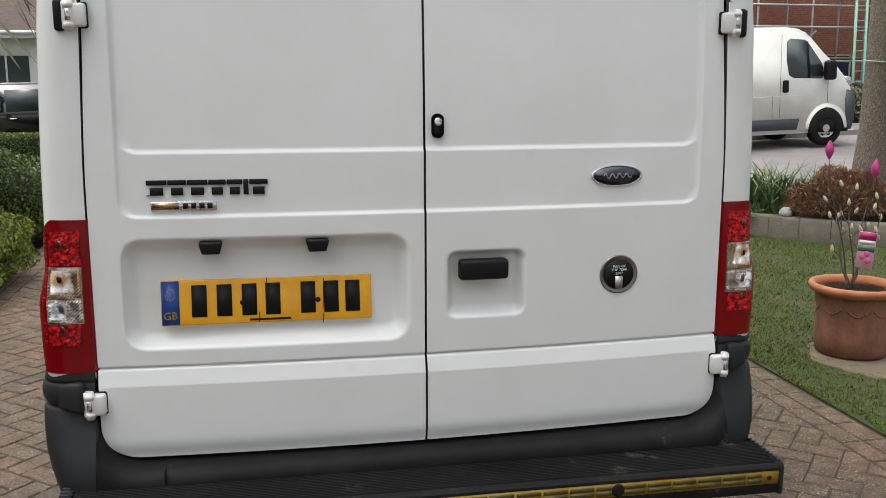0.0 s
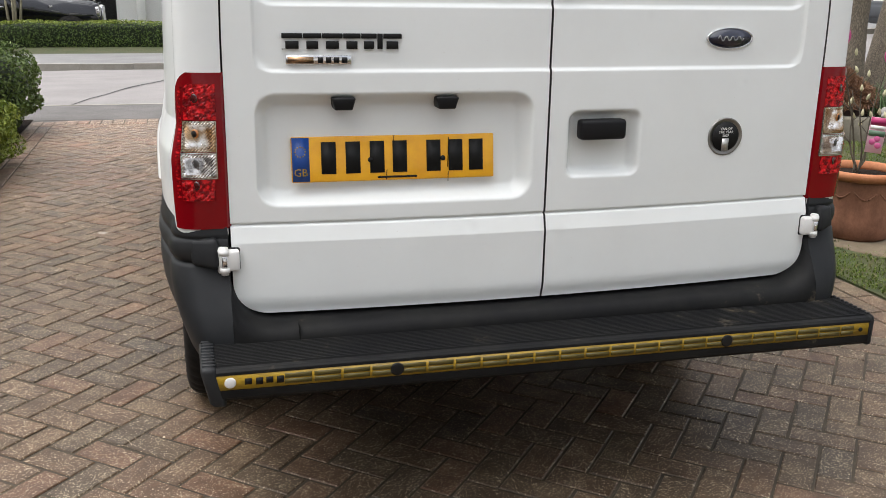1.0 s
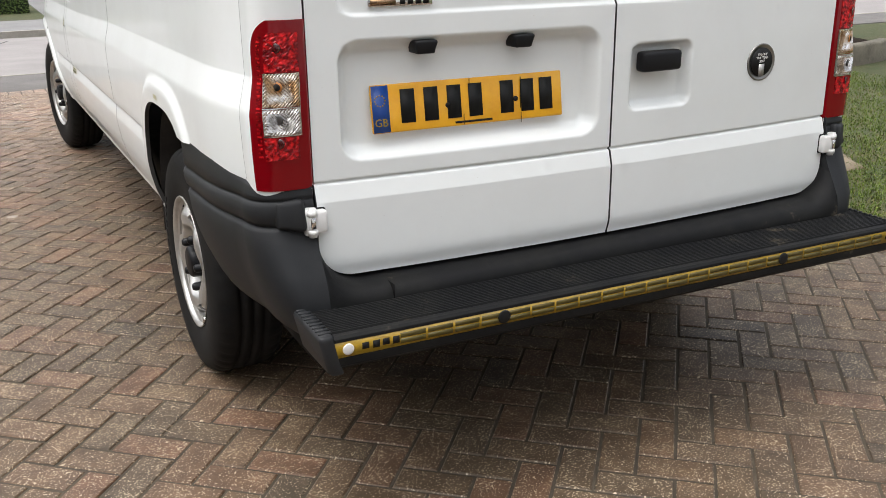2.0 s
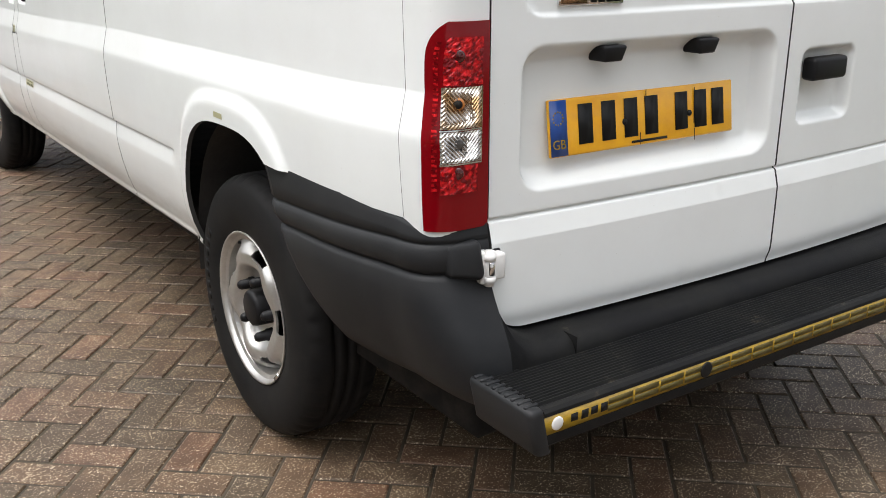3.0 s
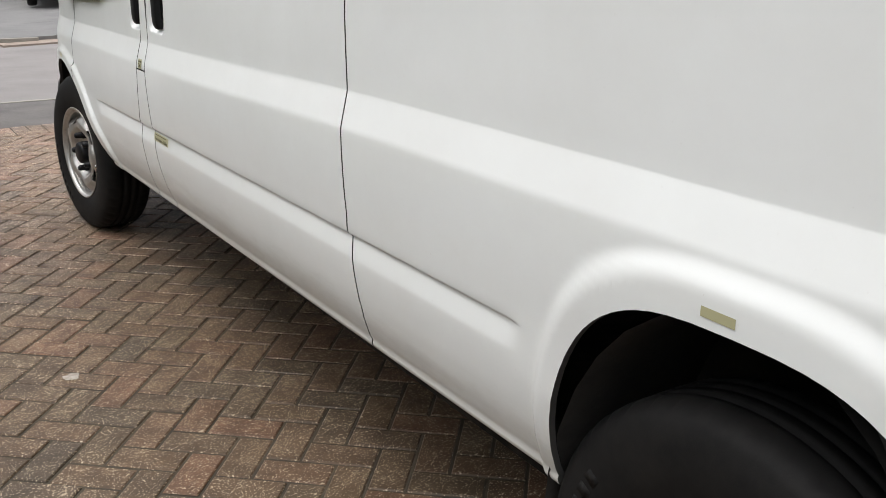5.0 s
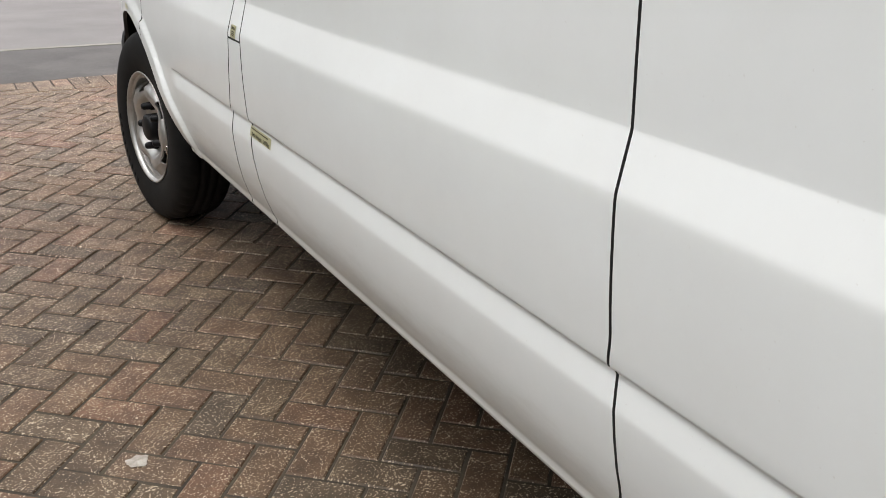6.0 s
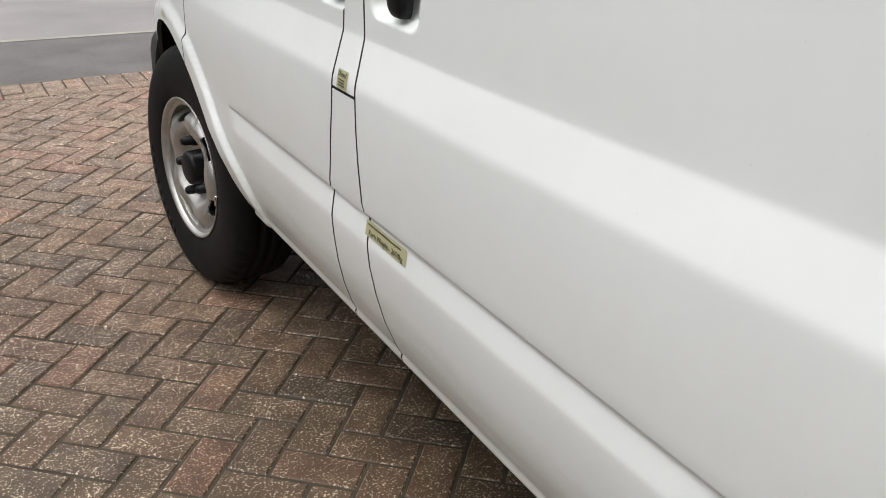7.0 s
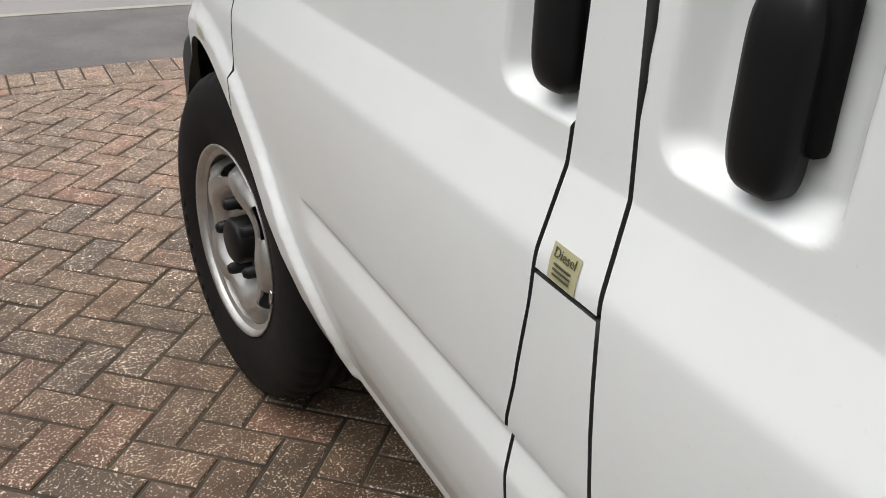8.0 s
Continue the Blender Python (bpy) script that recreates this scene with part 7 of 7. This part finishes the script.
# ---- block paving ----
def clip_to(poly, x0, x1, y0, y1):
    for axis, lim, sign in ((0, x0, 1), (0, x1, -1), (1, y0, 1), (1, y1, -1)):
        out = []
        for p, q in zip(poly, poly[1:] + poly[:1]):
            a, b = sign * (p[axis] - lim), sign * (q[axis] - lim)
            if a >= 0:
                out.append(p)
            if (a >= 0) != (b >= 0):
                t = a / (a - b)
                out.append((p[0] + (q[0] - p[0]) * t, p[1] + (q[1] - p[1]) * t))
        poly = out
        if len(poly) < 3:
            return []
    clean = []
    for p in poly:
        if not clean or math.hypot(p[0] - clean[-1][0], p[1] - clean[-1][1]) > 0.004:
            clean.append(p)
    if len(clean) > 2 and math.hypot(clean[0][0] - clean[-1][0], clean[0][1] - clean[-1][1]) < 0.004:
        clean.pop()
    return clean if len(clean) > 2 else []


def inset(poly, d):
    """A convex outline, counter-clockwise, drawn in by d."""
    n = len(poly)
    out = []
    for k in range(n):
        (ax, ay), (bx, by), (cx, cy) = poly[k - 1], poly[k], poly[(k + 1) % n]
        e1, e2 = Vector((bx - ax, by - ay)).normalized(), Vector((cx - bx, cy - by)).normalized()
        n1, n2 = Vector((-e1.y, e1.x)), Vector((-e2.y, e2.x))
        s = n1 + n2
        if s.length < 1e-6:
            return []
        s = s / max(0.35, s.dot(n1))
        out.append((bx + s.x * d, by + s.y * d))
    area = sum(p[0] * q[1] - q[0] * p[1] for p, q in zip(out, out[1:] + out[:1]))
    return out if area > 1e-5 else []


def block_rings(poly, tilt=(0, 0, 0)):
    a, b = inset(poly, 0.0040), inset(poly, 0.0074)
    if not a or not b:
        return None
    cx, cy = sum(p[0] for p in poly) / len(poly), sum(p[1] for p in poly) / len(poly)

    def lift(p, z):
        return (p[0], p[1], z + tilt[0] * (p[0] - cx) + tilt[1] * (p[1] - cy) + tilt[2])

    return [[lift(p, -0.03) for p in a], [lift(p, -0.0034) for p in a], [lift(p, 0.0) for p in b]]


ANG = radians(-41.0)
UX, UY = Vector((math.cos(ANG), math.sin(ANG))), Vector((-math.sin(ANG), math.cos(ANG)))
ORIGIN = Vector((-1.216, 4.817))


def at_cell(i, j):
    p = ORIGIN + UX * (0.1 * i) + UY * (0.1 * j)
    return p.x, p.y


X0, X1, Y0, Y1 = -2.085, 1.925, -6.4, 7.045
blocks = []
for i in range(-160, 161):
    for j in range(-160, 161):
        if (i - j) % 4:
            continue
        for c0 in ((i, j - 1, i + 2, j), (i - 1, j - 1, i, j + 1)):
            poly = [at_cell(c0[0], c0[1]), at_cell(c0[2], c0[1]), at_cell(c0[2], c0[3]), at_cell(c0[0], c0[3])]
            cx, cy = sum(p[0] for p in poly) / 4, sum(p[1] for p in poly) / 4
            if not (X0 - 0.15 < cx < X1 + 0.15 and Y0 - 0.15 < cy < Y1 + 0.15):
                continue
            cut = clip_to(poly, X0, X1, Y0, Y1)
            if cut:
                whole = all(X0 < p[0] < X1 and Y0 < p[1] < Y1 for p in poly)
                blocks.append((cut, whole, c0[2] - c0[0] == 2, (cx, cy)))
# borders: stretcher courses along both sides, a header and a stretcher course at the street
edges = []
y = Y0
while y < Y1:
    for x0, x1 in ((-2.295, -2.19), (-2.19, X0), (X1, 2.03), (2.03, 2.14)):
        edges.append([(x0, y), (x1, y), (x1, min(y + 0.2, Y1)), (x0, min(y + 0.2, Y1))])
    y += 0.2


def street_skew(x):
    """The street runs a little askew to the drive."""
    return 0.06 * (x + 0.9)


x = -2.295
k = 0
while x < 2.14:
    xe, s0, s1 = min(x + 0.105, 2.14), street_skew(x), street_skew(min(x + 0.105, 2.14))
    edges.append([(x, 7.160 + s0), (xe, 7.160 + s1), (xe, 7.370 + s1), (x, 7.370 + s0)])
    if k % 2 == 0:
        xe, s1 = min(x + 0.21, 2.14), street_skew(min(x + 0.21, 2.14))
        edges.append([(x, Y1), (xe, Y1), (xe, 7.160 + s1), (x, 7.160 + s0)])
    x += 0.105
    k += 1
drive = thing("driveway_paving", "brown herringbone block paving of the drive", "driveway", kind="structure")
rb = random.Random(99)
near = [b for b in blocks if b[1] and -1.95 < b[3][0] < -0.70 and 0.35 < b[3][1] < 5.2]
near.sort(key=lambda b: abs(b[3][0] + 1.25) + 0.2 * abs(b[3][1] - 2.6))
near = near[:295]
chosen = {id(b) for b in near}


def ring_mesh(name, rings_list):
    v, f, slots = [], [], []
    for rings in rings_list:
        n, o = len(rings[0]), len(v)
        for ring in rings:
            v += ring
        for a in range(2):
            for k in range(n):
                f.append((o + a * n + k, o + a * n + (k + 1) % n, o + (a + 1) * n + (k + 1) % n, o + (a + 1) * n + k))
        f.append(tuple(o + 2 * n + k for k in range(n)))
        slots += [1] * n + [0] * (n + 1)
    me = bpy.data.meshes.new(name)
    me.from_pydata(v, [], f)
    me.materials.append(PAVER)
    me.materials.append(SAND)
    me.polygons.foreach_set("material_index", slots)
    return me


def tilt():
    return rb.uniform(-0.012, 0.012), rb.uniform(-0.012, 0.012), rb.uniform(-0.0018, 0.0012)


rest = [block_rings(b[0], tilt()) for b in blocks if id(b) not in chosen] + [block_rings(e, tilt()) for e in edges]
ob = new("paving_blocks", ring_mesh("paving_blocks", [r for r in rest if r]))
ob.parent = drive
tagged(ob, kind="stuff")
unit = ring_mesh("paving_block", [block_rings([(-0.1, -0.05), (0.1, -0.05), (0.1, 0.05), (-0.1, 0.05)])])
for b in near:
    tx, ty, tz = tilt()
    ob = new("paving_block", unit)
    ob.parent = drive
    ob.matrix_basis = Matrix.Translation((b[3][0], b[3][1], tz)) @ pose(0, 0, 0, math.degrees(ty), math.degrees(-tx), math.degrees(ANG) + (0 if b[2] else 90) + (180 if rb.random() < 0.5 else 0))
bm = bmesh.new()
lathe(bm, [(0.027, 0.0), (0.022, 0.0012), (0.0, 0.0016)], 26)
for v in bm.verts:
    k = 1 + 0.55 * noise.noise(Vector((v.co.x * 60, v.co.y * 60, 3.1)))
    v.co.x *= k
    v.co.y *= k * 0.8
solid("splash_mark", bm, speckled("pale_dropping", (0.26, 0.23, 0.19), (0.5, 0.46, 0.41), 45, 0.9, 140), "pale chalky splash mark on the paving", "mark", kind="structure", at=(-1.36, 3.04, 0.0015))
